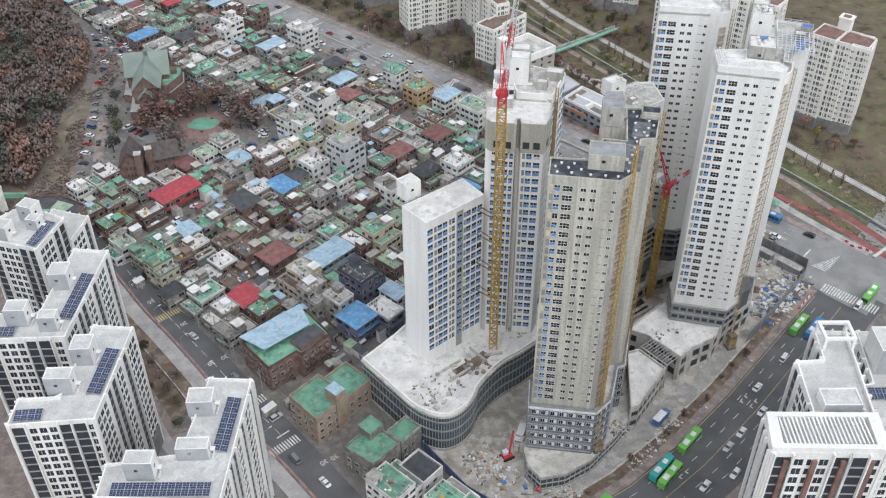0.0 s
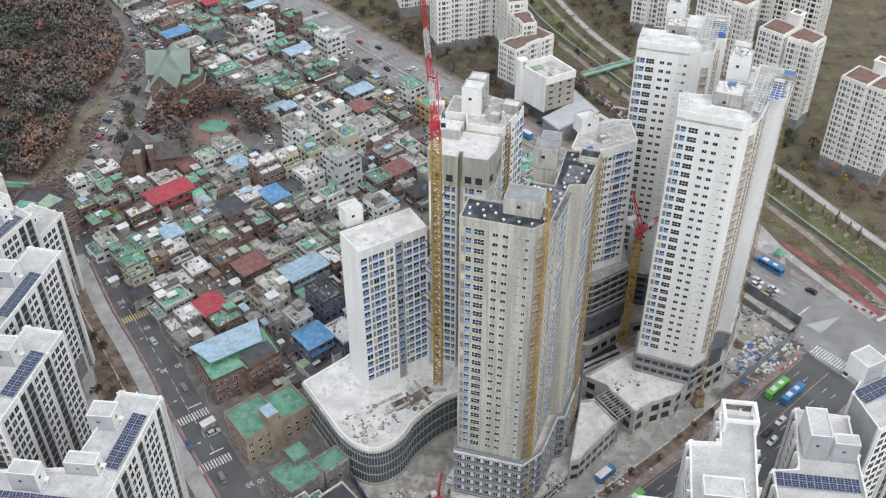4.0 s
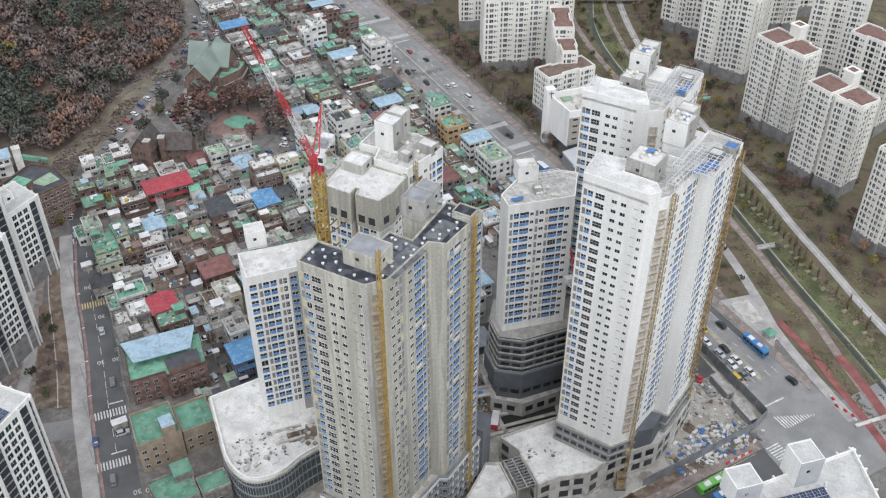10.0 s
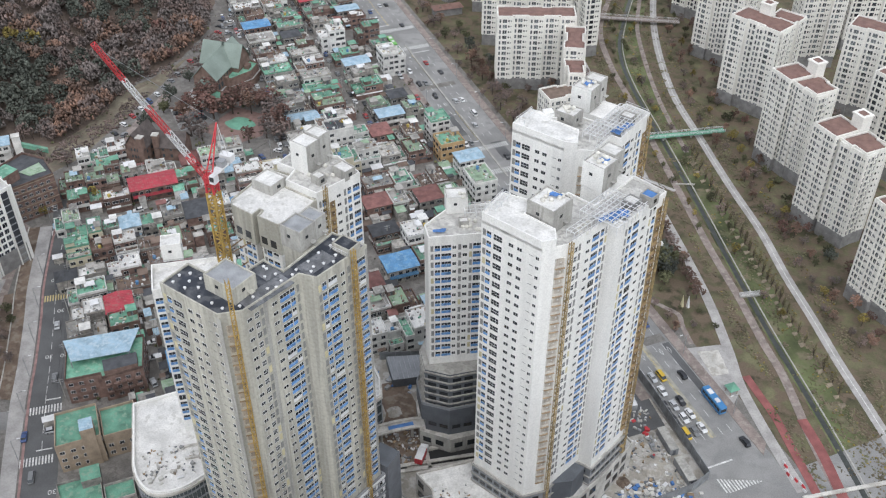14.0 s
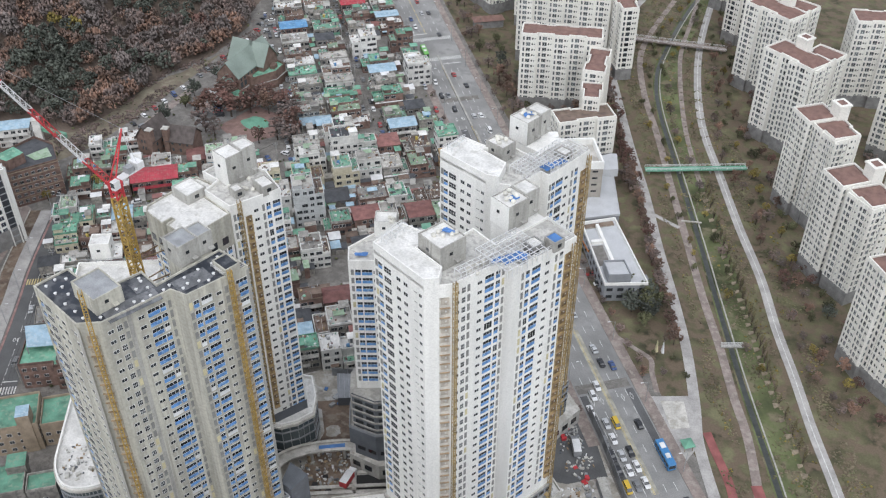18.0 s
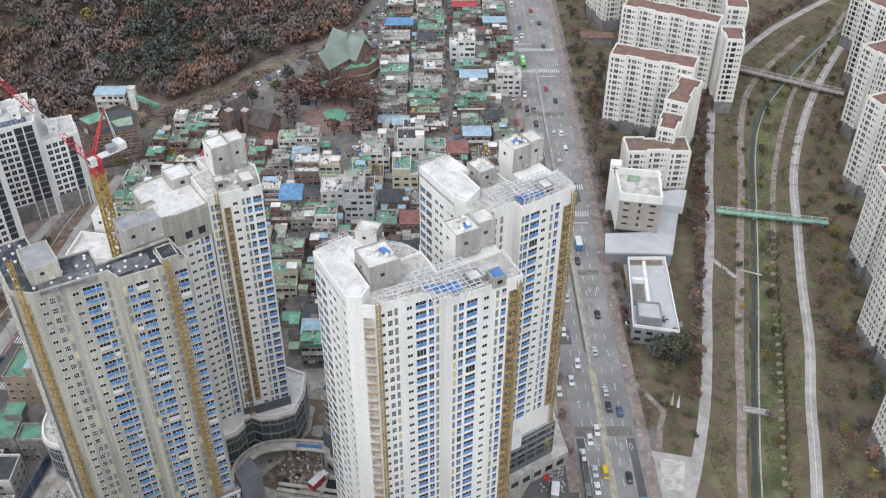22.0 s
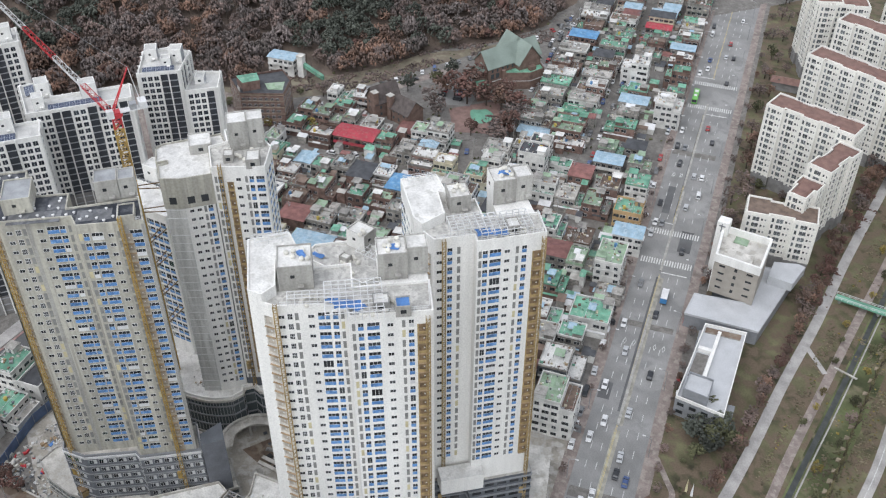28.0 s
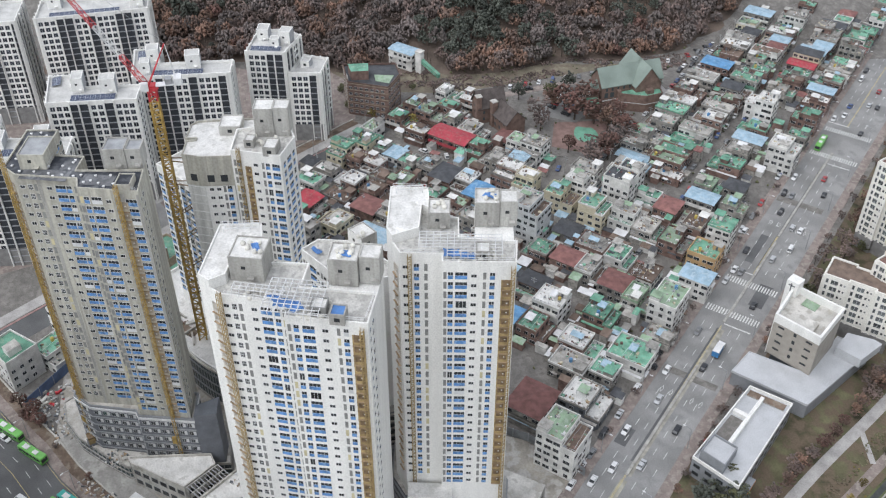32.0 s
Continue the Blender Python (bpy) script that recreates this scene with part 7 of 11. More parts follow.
cream_block([((24.4, 441.4), (41.6, 460.6), 9)], 24, "low cream apartment block with a flat grey roof", 30, None, False)
cream_block([((-44, 521), (-1, 537), 9.4)], 40, CA, 30)
cream_block([((0, 540), (9, 530), 8)], 38, CA, 0)
cream_block([((-66, 556), (-22, 574), 9.4)], 40, CA, 10)
cream_block([((-24, 578), (-8, 556), 8)], 40, "white apartment slab end-on to the stream", 10)
cream_block([((-104, 570), (-84, 560), 10), ((-84, 560), (-72, 580), 10)], 40, CA, 10)
cream_block([((-90, 610), (-50, 626), 9.4)], 40, CA, 0)
# gate building of the estate
g = Geo()
g.box(-8, -3, 0, 8, 3, 4.4, APT_BASE)
ob = thing("gate_building", g, "low estate building with a brown roof", "building", place=pose(-77, 546, 0, 0, 0, 45))
g = Geo()
hip_roof(g, (-8, -3), (8, -3), 6, 4.4, 1.6, BROWN_ROOF)
part("roof", g, ob)

# office cube with a cross tower, white L-shaped hall, low white centre
CUBE = [(41, 416.5), (54, 426), (42, 440), (28, 429)]
g = Geo()
g.prism(CUBE, 6.5, 21, mat("taupe_panel", (0.36, 0.33, 0.29), 0.7, 0.08), PALE_CONCRETE)
cu = thing("office_cube", g, "taupe panelled office cube with open white roof storey", "building")
g = Geo()
parapet(g, inset(CUBE, -0.15), 20.4, 3.4, 0.8, WHITE)
part("roof_storey", g, cu, "white open roof storey")
g = Geo()
g.prism(inset(CUBE, 1.6), 0, 6.5, DARK_GREY)
part("ground_storey", g, cu, "dark recessed ground storey")
g = Geo()
g.prism([(28.6, 425.2), (32.0, 427.8), (29.6, 431.0), (26.2, 428.4)], 0, 27, WHITE, WHITE)
part("cross_tower", g, cu, "slim white tower with a cross")
fac = Facades(cu, 40)
fac.wall(CUBE[0], CUBE[1], 8, 4, 3.2, [(3, 2.2, 0.8, "dark"), (8, 1.0, 1.4, "dark"), (13, 2.2, 0.8, "dark")])
fac.wall(CUBE[3], CUBE[0], 9, 2, 1.5, [(13.2, 0.9, 0.9, "dark"), (14.8, 0.9, 0.9, "dark")])
fac.done()
g = Geo()
for a, b in (((30.2, 426.2, 23), (30.2, 426.2, 26.4)), ((29.4, 425.6, 25.4), (31.2, 427.0, 25.4))):
    g.beam(a, b, 0.25, DARK_GREY)
part("cross", g, cu)
e = Vector(CUBE[0]) - Vector(CUBE[3])
g = Geo()
g.box(0.05, -0.2, 6.0, e.length - 0.05, -0.002, 20.4, WHITE, pose(*CUBE[3], 0, 0, 0, math.degrees(math.atan2(e.y, e.x))))
part("white_wall", g, cu, "blank white side wall")
g = Geo()
g.prism([(35.4, 428.4), (39.4, 431.4), (37.0, 434.4), (33.0, 431.4)], 21.0, 21.3, LIGHT_GREEN_ROOF, LIGHT_GREEN_ROOF)
part("roof_garden", g, cu, "faded green patch of roof")
g = Geo()
g.prism([(44.4, 421.4), (49.6, 425.4), (46.6, 429.2), (41.4, 425.2)], 21.0, 22.6, PALE_CONCRETE, PALE_CONCRETE)
part("roof_house", g, cu)
PALE_METAL = mat("pale_metal_roof", (0.50, 0.51, 0.525), 0.5, 0.06, 0.2, 3.0, 0.05)
HALL = [(48, 402), (66, 420), (46, 452), (38, 444), (53.6, 426.4), (40.6, 411)]
g = Geo()
g.prism(HALL, 0, 6.4, MID_GREY, PALE_METAL)
ha = thing("community_hall", g, "low L-shaped hall with a pale metal roof", "building")
g = Geo()
parapet(g, inset(HALL, -0.2), 5.8, 0.9, 0.3, PALE_METAL)
part("fascia", g, ha)
g = Geo()
g.prism([(46.6, 403.2), (47.6, 402.2), (62.6, 417.2), (61.8, 418.2)], 1.0, 3.0, RED_ROOF)
part("sign_band", g, ha, "red sign band")
g = Geo()
g.prism([(44.6, 453.2), (47.0, 454.6), (53.0, 444.0), (46.0, 438.6), (40.0, 445.8)], 6.4, 10.0, PALE_METAL, PALE_METAL)
part("raised_end", g, ha, "raised white end of the hall")
LOW = [(82, 375.6), (95, 385), (66.5, 414.5), (57, 404)]
g = Geo()
g.prism(LOW, 0, 7.4, MID_GREY, PALE_METAL)
lo = thing("service_centre", g, "low white-roofed centre with orange trim", "building")
g = Geo()
parapet(g, LOW, 7.4, 1.2, 0.35, WHITE)
part("parapet", g, lo)
ORANGE = mat("orange_trim", (0.60, 0.22, 0.06), 0.6, 0.1)
for poly in ([(94.8, 385.4), (96.4, 387), (91, 392.6), (89.4, 391)], [(57.6, 403.6), (56.6, 402.4), (66, 393.2), (67, 394.2)]):
    g = Geo()
    g.prism(poly, 4.4, 5.4, ORANGE, MID_GREY)
    part("canopy", g, lo, "orange canopy")
def low_deck(name, pts, z0, z1, wall, top, label, rim=0.0):
    g = Geo()
    if rim:
        g = walled(pts, z0, z1, rim, 0.3, wall, top)
    else:
        g.prism(pts, z0, z1, wall, top)
    part(name, g, lo, label)


def in_low(u, v):
    """Point of the centre's roof: u along its avenue front from the south, v across."""
    p = Vector(LOW[0]).lerp(Vector(LOW[3]), u)
    q = Vector(LOW[1]).lerp(Vector(LOW[2]), u)
    return tuple(p.lerp(q, v))


low_deck("roof_deck", [in_low(0.04, 0.1), in_low(0.04, 0.62), in_low(0.26, 0.62), in_low(0.26, 0.1)], 7.4, 10.6, MID_GREY, PALE_METAL, "raised plant deck with white rim", 0.8)
low_deck("lower_court", [in_low(0.30, 0.06), in_low(0.30, 0.34), in_low(0.62, 0.34), in_low(0.62, 0.06)], 7.4, 7.5, CONCRETE, LANE_BASE, "grey sunken roof court")
low_deck("roof_deck", [in_low(0.28, 0.36), in_low(0.28, 0.44), in_low(0.92, 0.44), in_low(0.92, 0.36)], 7.4, 9.0, WHITE, WHITE, "white dividing wall")
low_deck("roof_deck", [in_low(0.64, 0.06), in_low(0.64, 0.36), in_low(0.68, 0.36), in_low(0.68, 0.06)], 7.4, 8.8, WHITE, WHITE, "white dividing wall")
low_deck("garden_bed", [in_low(0.90, 0.06), in_low(0.90, 0.9), in_low(0.97, 0.9), in_low(0.97, 0.06)], 7.4, 7.8, CONCRETE, BROWN_EARTH, "brown planted roof bed")
fac = Facades(lo, 24)
for i in range(4):
    fac.wall(LOW[i], LOW[(i + 1) % 4], 0.5, 2, 3.3, [(x + 2, 2.4, 1.6, "band") for x in np.arange(0, edge_len(LOW, i) - 3, 4.0)])
fac.done()
# foot bridges over the stream
for a, b, w, z, m, lab in ((W(266, 381.5), W(257, 425), 3.0, 2.6, GREEN_RUBBER, "green footbridge across the stream"), (W(391, 416), W(362, 467), 4.0, 2.6, BROWN_PAVING, "reddish footbridge across the stream"),
                           (W(158, 365.4), W(156.2, 373), 1.2, 0.7, CONCRETE, "small concrete footbridge over the stream")):
    A, B = Vector(a[:2]), Vector(b[:2])
    e = (B - A).normalized()
    nrm = Vector((-e.y, e.x)) * w / 2
    g = Geo()
    g.prism([tuple(A - nrm), tuple(B - nrm), tuple(B + nrm), tuple(A + nrm)], z - 0.5, z, m, m)
    fb = thing("footbridge", g, lab, "footbridge")
    for s in (-1, 1):
        g = Geo()
        p, q = A + nrm * s, B + nrm * s
        for k in range(21):
            c = p.lerp(q, k / 20)
            g.box(c.x - 0.06, c.y - 0.06, z, c.x + 0.06, c.y + 0.06, z + 1.1, WHITE_STEEL)
        g.beam((*p, z + 1.1), (*q, z + 1.1), 0.12, WHITE_STEEL)
        g.beam((*p, z + 0.55), (*q, z + 0.55), 0.08, WHITE_STEEL)
        part("railing", g, fb)
    for t in (0.04, 0.35, 0.65, 0.96):
        c = A.lerp(B, t)
        g = Geo()
        g.box(c.x - 0.4, c.y - 0.4, 0, c.x + 0.4, c.y + 0.4, z - 0.5, CONCRETE)
        part("pier", g, fb)
g = Geo()
for i in range(14):
    p = Vector(W(230, 383)).lerp(Vector(W(227, 390)), i / 13)
    g.box(p.x - 0.25, p.y - 0.35, 0, p.x + 0.25, p.y + 0.35, 0.45, PALE_CONCRETE)
thing("stepping_stones", g, "row of pale stepping stones in the stream", "stepping stones", kind="stuff")
g = Geo()
for a, b in (((166, 294), (240, 353)),):
    g.beam((*a, 0.6), (*b, 0.6), 1.2, PALE_CONCRETE, 0.5)
thing("bridge_parapet", g, "pale concrete parapet of the road bridge", "parapet")

# ---- houses of the old quarter ----
ROOFS = {"g": (GREEN_ROOF, "teal-green painted flat roof"), "G": (LIGHT_GREEN_ROOF, "faded green flat roof"), "w": (WHITE_ROOF, "white-painted flat roof"), "k": (GREY_ROOF, "grey concrete roof"),
         "d": (DARK_ROOF, "charcoal roof"), "b": (BLUE_ROOF, "faded blue metal roof"), "B": (BRIGHT_BLUE_ROOF, "bright blue metal roof"), "r": (RED_ROOF, "crimson metal roof"),
         "m": (MAROON_ROOF, "maroon tiled roof"), "n": (BROWN_FLAT, "brown flat roof"), "c": (PALE_CONCRETE, "cream flat roof")}
WALLS = {"R": (BRICK, "red-brown brick"), "K": (PLASTER, "grey plastered"), "W": (WHITE_WALL, "white-walled"), "C": (CREAM_WALL, "cream tiled"), "O": (ORANGE_WALL, "orange-tan"),
         "V": (VIOLET_WALL, "slate-blue"), "P": (WRAP, "pale sheet-wrapped"), "D": (DARK_GREY, "dark-clad")}
TANK_BLUE = mat("blue_water_tank", (0.10, 0.25, 0.45), 0.4, 0.1)
TANK_YELLOW = mat("yellow_water_tank", (0.52, 0.40, 0.10), 0.4, 0.1)
TANK_STEEL = mat("steel_water_tank", (0.45, 0.46, 0.47), 0.35, 0.1, metal=0.5)


CLUTTER = [WHITE_STEEL, TIMBER, STEEL, GREY_ROOF, GREY_ROOF, BROWN_FLAT, WHITE_WALL, DARK_GREY, GREEN_ROOF, CREAM_WALL, BRICK]


def ribbed(g, x0, x1, y0, y1, z, rise, material, along_x):
    """Gabled sheet-metal roof with raised seams, in one skin."""
    a0, a1, b0, b1 = (x0, x1, y0, y1) if along_x else (y0, y1, x0, x1)
    n = max(4, int((a1 - a0) / 0.85))
    lines = []
    for k in range(n + 1):
        c = a0 + (a1 - a0) * k / n
        lines += [(c - 0.07, 0.0), (c, 0.09), (c + 0.07, 0.0)]
    v = []
    for c, up in lines:
        for b, h in ((b0, 0.0), ((b0 + b1) / 2, rise), (b1, 0.0)):
            v.append((c, b, z + h + up) if along_x else (b, c, z + h + up))
    f = []
    for k in range(len(lines) - 1):
        for j in range(2):
            q = (3 * k + j, 3 * k + 3 + j, 3 * k + 4 + j, 3 * k + 1 + j)
            f.append(q if along_x else q[::-1])
    m = 3 * (len(lines) - 1)
    f += [(0, 1, 2), (m, m + 2, m + 1), (0, 2, m + 2, m)]
    g.add(v, f, material)


def flat_roof(ob, x0, x1, y0, y1, h, rm, pm, rnd):
    """Deck sunk behind its parapet, as two parts."""
    g = Geo()
    g.box(x0 + 0.2, y0 + 0.2, h, x1 - 0.2, y1 - 0.2, h + 0.05, rm)
    part("roof", g, ob)
    g = Geo()
    parapet(g, [(x0 - 0.12, y0 - 0.12), (x1 + 0.12, y0 - 0.12), (x1 + 0.12, y1 + 0.12), (x0 - 0.12, y1 + 0.12)], h - 0.15, rnd.choice((0.6, 0.8, 1.0)), 0.28, pm)
    part("parapet", g, ob)


def plate(g, m, x0, z0, x1, z1, d, material):
    """Thin pane standing d proud of a wall."""
    v = [(x0, -d, z0), (x1, -d, z0), (x1, -d, z1), (x0, -d, z1), (x0, 0, z0), (x1, 0, z0), (x1, 0, z1), (x0, 0, z1)]
    g.add([tuple(m @ Vector(p)) for p in v], [(0, 1, 2, 3), (4, 5, 1, 0), (3, 2, 6, 7), (4, 0, 3, 7), (1, 5, 6, 2)], material)


def openings(g, x0, x1, y0, y1, z, rnd):
    """Sliding windows and dark shaded bays round one storey."""
    for side in range(4):
        L = x1 - x0 if side % 2 == 0 else y1 - y0
        n = max(1, int(L / 2.6))
        for j in range(n):
            if rnd.random() < 0.12:
                continue
            c = L * (j + 0.5) / n + rnd.uniform(-0.3, 0.3)
            ww = rnd.choice((0.7, 0.9, 1.1))
            m = {0: pose(x0 + c, y0, z, 0, 0, 0), 1: pose(x1, y0 + c, z, 0, 0, 90), 2: pose(x1 - c, y1, z, 0, 0, 180), 3: pose(x0, y1 - c, z, 0, 0, -90)}[side]
            if rnd.random() < 0.6:
                plate(g, m, -ww - 0.07, -0.07, ww + 0.07, 1.37, 0.05, FRAME)
            plate(g, m, -ww, 0, -0.03, 1.3, 0.07, GLASS)
            plate(g, m, 0.03, 0, ww, 1.3, 0.07, GLASS)


def house(s, b, w, l, storeys, roof, wall, rnd):
    """Flat-roofed or pitched town house; w across the avenue, l along it."""
    rm, rname = ROOFS[roof]
    wm, wname = WALLS[wall]
    x, y, _ = W(s, b)
    place = pose(x, y, 0, 0, 0, AVENUE - 90)
    pitched = roof in "rmbB" or (roof == "d" and storeys < 4)
    # local x runs across (b), local y along (s); a lower terrace wing takes one end of the longer side
    x0, x1, y0, y1 = -w / 2, w / 2, -l / 2, l / 2
    wing = None
    if storeys >= 2 and max(w, l) > 8.5 and rnd.random() < (0.35 if pitched else 0.7):
        q = rnd.uniform(0.24, 0.4)
        if w >= l:
            c = w * q
            wing, (x0, x1) = ((x0, x0 + c, y0, y1), (x0 + c, x1)) if rnd.random() < 0.5 else ((x1 - c, x1, y0, y1), (x0, x1 - c))
        else:
            c = l * q
            wing, (y0, y1) = ((x0, x1, y0, y0 + c), (y0 + c, y1)) if rnd.random() < 0.5 else ((x0, x1, y1 - c, y1), (y0, y1 - c))
    h = storeys * 3.0 + 0.4
    g = Geo()
    levels = [(0, 0)]
    for k in range(1, storeys):
        levels += [(k * 3.0, 0), (k * 3.0, 0.12), (k * 3.0 + 0.25, 0.12), (k * 3.0 + 0.25, 0)]
    levels.append((h, 0))
    v = []
    for z, o in levels:
        v += [(x0 - o, y0 - o, z), (x1 + o, y0 - o, z), (x1 + o, y1 + o, z), (x0 - o, y1 + o, z)]
    f = [(4 * k + i, 4 * k + (i + 1) % 4, 4 * k + 4 + (i + 1) % 4, 4 * k + 4 + i) for k in range(len(levels) - 1) for i in range(4)]
    g.add(v, f + [tuple(range(len(v) - 4, len(v)))], wm)
    size = {1: "single-storey", 2: "two-storey", 3: "three-storey", 4: "four-storey", 5: "five-storey", 6: "six-storey"}[storeys]
    ob = thing("house", g, "%s %s house with %s" % (size, wname, rname), "house", "houses of the old quarter", place=place)
    g = Geo()
    for k in range(storeys):
        openings(g, x0, x1, y0, y1, k * 3.0 + 1.0, rnd)
    pm = rnd.choice((wm, wm, WHITE_WALL if wall in "WCK" else PLASTER, rm))
    if wing:
        wg = Geo()
        a0, a1, b0, b1 = wing
        hz = (storeys - 1) * 3.0 + rnd.choice((0.3, 0.3, 0.9))
        wg.box(a0, b0, 0, a1, b1, hz, wm)
        wo = part("wing", wg, ob)
        flat_roof(wo, a0, a1, b0, b1, hz, rnd.choice((rm, rm, GREEN_ROOF, GREY_ROOF, BROWN_FLAT)) if roof not in "rbB" else GREY_ROOF, pm, rnd)
        for k in range(storeys - 1):
            openings(g, a0, a1, b0, b1, k * 3.0 + 1.0, rnd)
    part("windows", g, ob, "dark sliding windows in pale frames", kind="stuff")
    cw, cl = x1 - x0, y1 - y0
    if pitched:
        o = 0.5
        along_x = cw >= cl
        g = Geo()
        if roof in "md":
            rise, hw, hl, mx, my = 1.2, cw / 2, cl / 2, (x0 + x1) / 2, (y0 + y1) / 2
            r = [(x0 + hl * 0.8, my), (x1 - hl * 0.8, my)] if along_x else [(mx, y0 + hw * 0.8), (mx, y1 - hw * 0.8)]
            v = [(x0 - o, y0 - o, h), (x1 + o, y0 - o, h), (x1 + o, y1 + o, h), (x0 - o, y1 + o, h), (*r[0], h + rise), (*r[1], h + rise)]
            f = [(0, 1, 5, 4), (1, 2, 5), (2, 3, 4, 5), (3, 0, 4)] if along_x else [(1, 2, 5, 4), (0, 1, 4), (3, 0, 4, 5), (2, 3, 5)]
            g.add(v, f + [(3, 2, 1, 0)], rm)
        else:
            ribbed(g, x0 - o, x1 + o, y0 - o, y1 + o, h, 0.5 if roof in "bB" else 1.0, rm, along_x)
        part("roof", g, ob)
    else:
        flat_roof(ob, x0, x1, y0, y1, h, rm, pm, rnd)
        if rnd.random() < 0.85 and min(cw, cl) > 4.5:
            sx, sy = rnd.choice((-1, 1)), rnd.choice((-1, 1))
            a, d = min(3.2, cw * 0.4), min(3.4, cl * 0.45)
            cx = x1 - a / 2 - 0.3 if sx > 0 else x0 + a / 2 + 0.3
            cy = y1 - d / 2 - 0.3 if sy > 0 else y0 + d / 2 + 0.3
            g = Geo()
            sm = rnd.choice((rm, rm, WHITE_WALL, GREY_ROOF))
            g.box(cx - a / 2, cy - d / 2, h, cx + a / 2, cy + d / 2, h + 2.2, wm)
            g.box(cx - a / 2 - 0.3, cy - d / 2 - 0.3, h + 2.2, cx + a / 2 + 0.3, cy + d / 2 + 0.3, h + 2.4, sm)
            g.box(cx - 0.45, cy - sy * d / 2 - 0.04, h, cx + 0.45, cy - sy * d / 2 + 0.04, h + 1.9, DARK_GREY)
            part("stair_head", g, ob)
        if rnd.random() < 0.4:
            cx, cy = rnd.uniform(x0 + 1.2, x1 - 1.2), rnd.uniform(y0 + 1.2, y1 - 1.2)
            g = Geo()
            tm = rnd.choice((TANK_BLUE, TANK_YELLOW, TANK_STEEL, TANK_STEEL))
            g.tube(cx, cy, h + 0.05, h + 1.3, 0.65, 0.65, tm, 10)
            g.tube(cx, cy, h + 1.3, h + 1.6, 0.65, 0.25, tm, 10)
            part("water_tank", g, ob)
        if rnd.random() < 0.4:
            # lean-to sheet over part of the terrace
            a, d = min(rnd.uniform(1.2, 2.4), cw * 0.4), min(rnd.uniform(0.9, 1.8), cl * 0.4)
            cx, cy = (x0 + x1) / 2 + rnd.uniform(-1, 1), (y0 + y1) / 2 + rnd.uniform(-1, 1)
            g = Geo()
            sm = rnd.choice((WHITE_STEEL, BLUE_ROOF, LIGHT_GREEN_ROOF, GREY_ROOF, BROWN_FLAT))
            v = [(cx - a, cy - d, h + 1.8), (cx + a, cy - d, h + 1.8), (cx + a, cy + d, h + 2.2), (cx - a, cy + d, h + 2.2)]
            g.add(v + [(p[0], p[1], p[2] - 0.08) for p in v], [(0, 1, 2, 3), (7, 6, 5, 4), (0, 4, 5, 1), (1, 5, 6, 2), (2, 6, 7, 3), (3, 7, 4, 0)], sm)
            for p in v:
                g.box(p[0] - 0.05, p[1] - 0.05, h, p[0] + 0.05, p[1] + 0.05, p[2] - 0.08, STEEL)
            part("terrace_canopy", g, ob)
    # pots, boxes, air conditioners and pipes on the decks
    g = Geo()
    decks = ([] if pitched else [(x0, x1, y0, y1, h + 0.05)]) + ([(*wing, hz + 0.05)] if wing else [])
    for a0, a1, b0, b1, z in decks:
        for _ in range(int((a1 - a0) * (b1 - b0) / 12) + 1):
            cx, cy = rnd.uniform(a0 + 0.6, a1 - 0.6), rnd.uniform(b0 + 0.6, b1 - 0.6)
            dx, dy = rnd.uniform(0.2, 0.7), rnd.uniform(0.15, 0.5)
            g.box(-dx, -dy, z, dx, dy, z + rnd.uniform(0.2, 0.8), rnd.choice(CLUTTER), pose(cx, cy, 0, 0, 0, rnd.choice((0, 0, 90, 30))))
        if rnd.random() < 0.5:
            g.beam((a0 + 0.5, b0 + 0.7, z + 0.15), (a1 - 0.5, b0 + 0.7 + rnd.uniform(0, 1), z + 0.15), 0.1, WHITE_STEEL)
    few = random.Random(int(s * 31 + b * 17))
    for a0, a1, b0, b1, z in decks:
        for _ in range(int((a1 - a0) * (b1 - b0) / 5) + 2):
            # small things gather along the parapets
            cx, cy = few.uniform(a0 + 0.45, a1 - 0.45), few.uniform(b0 + 0.45, b1 - 0.45)
            if few.random() < 0.6:
                cy = few.choice((b0 + few.uniform(0.4, 0.8), b1 - few.uniform(0.4, 0.8)))
            dx, dy = few.uniform(0.1, 0.4), few.uniform(0.1, 0.28)
            g.box(-dx, -dy, z, dx, dy, z + few.uniform(0.15, 0.6), few.choice(CLUTTER + [DARK_GREY, DARK_ROOF, DARK_ROOF, GREY_ROOF, MAROON_ROOF]), pose(cx, cy, 0, 0, 0, few.uniform(0, 90)))
        for _ in range(2):
            cx = few.uniform(a0 + 0.5, a1 - 0.5)
            g.beam((cx, b0 + 0.4, z + 1.7), (cx + few.uniform(-0.6, 0.6), b1 - 0.4, z + 1.7), 0.06, few.choice((STEEL, WHITE_STEEL)))
            for yy in (b0 + 0.4, b1 - 0.4):
                g.box(cx - 0.05, yy - 0.05, z, cx + 0.05, yy + 0.05, z + 1.75, STEEL)
    if g.v:
        part("roof_clutter", g, ob, "pots, boxes and pipes on the roof", kind="stuff")
    # projecting balcony with its balustrade
    if storeys >= 2 and rnd.random() < 0.45:
        side = rnd.choice((0, 2))
        yb = y0 if side == 0 else y1
        sg = -1 if side == 0 else 1
        z = (storeys - 1) * 3.0
        lo, hi = sorted((yb, yb + sg * 1.1))
        g = Geo()
        v = [(x0 + 0.4, lo), (x1 - 0.4, lo), (x1 - 0.4, hi), (x0 + 0.4, hi)]
        g.prism(v, z - 0.05, z + 0.12, wm)
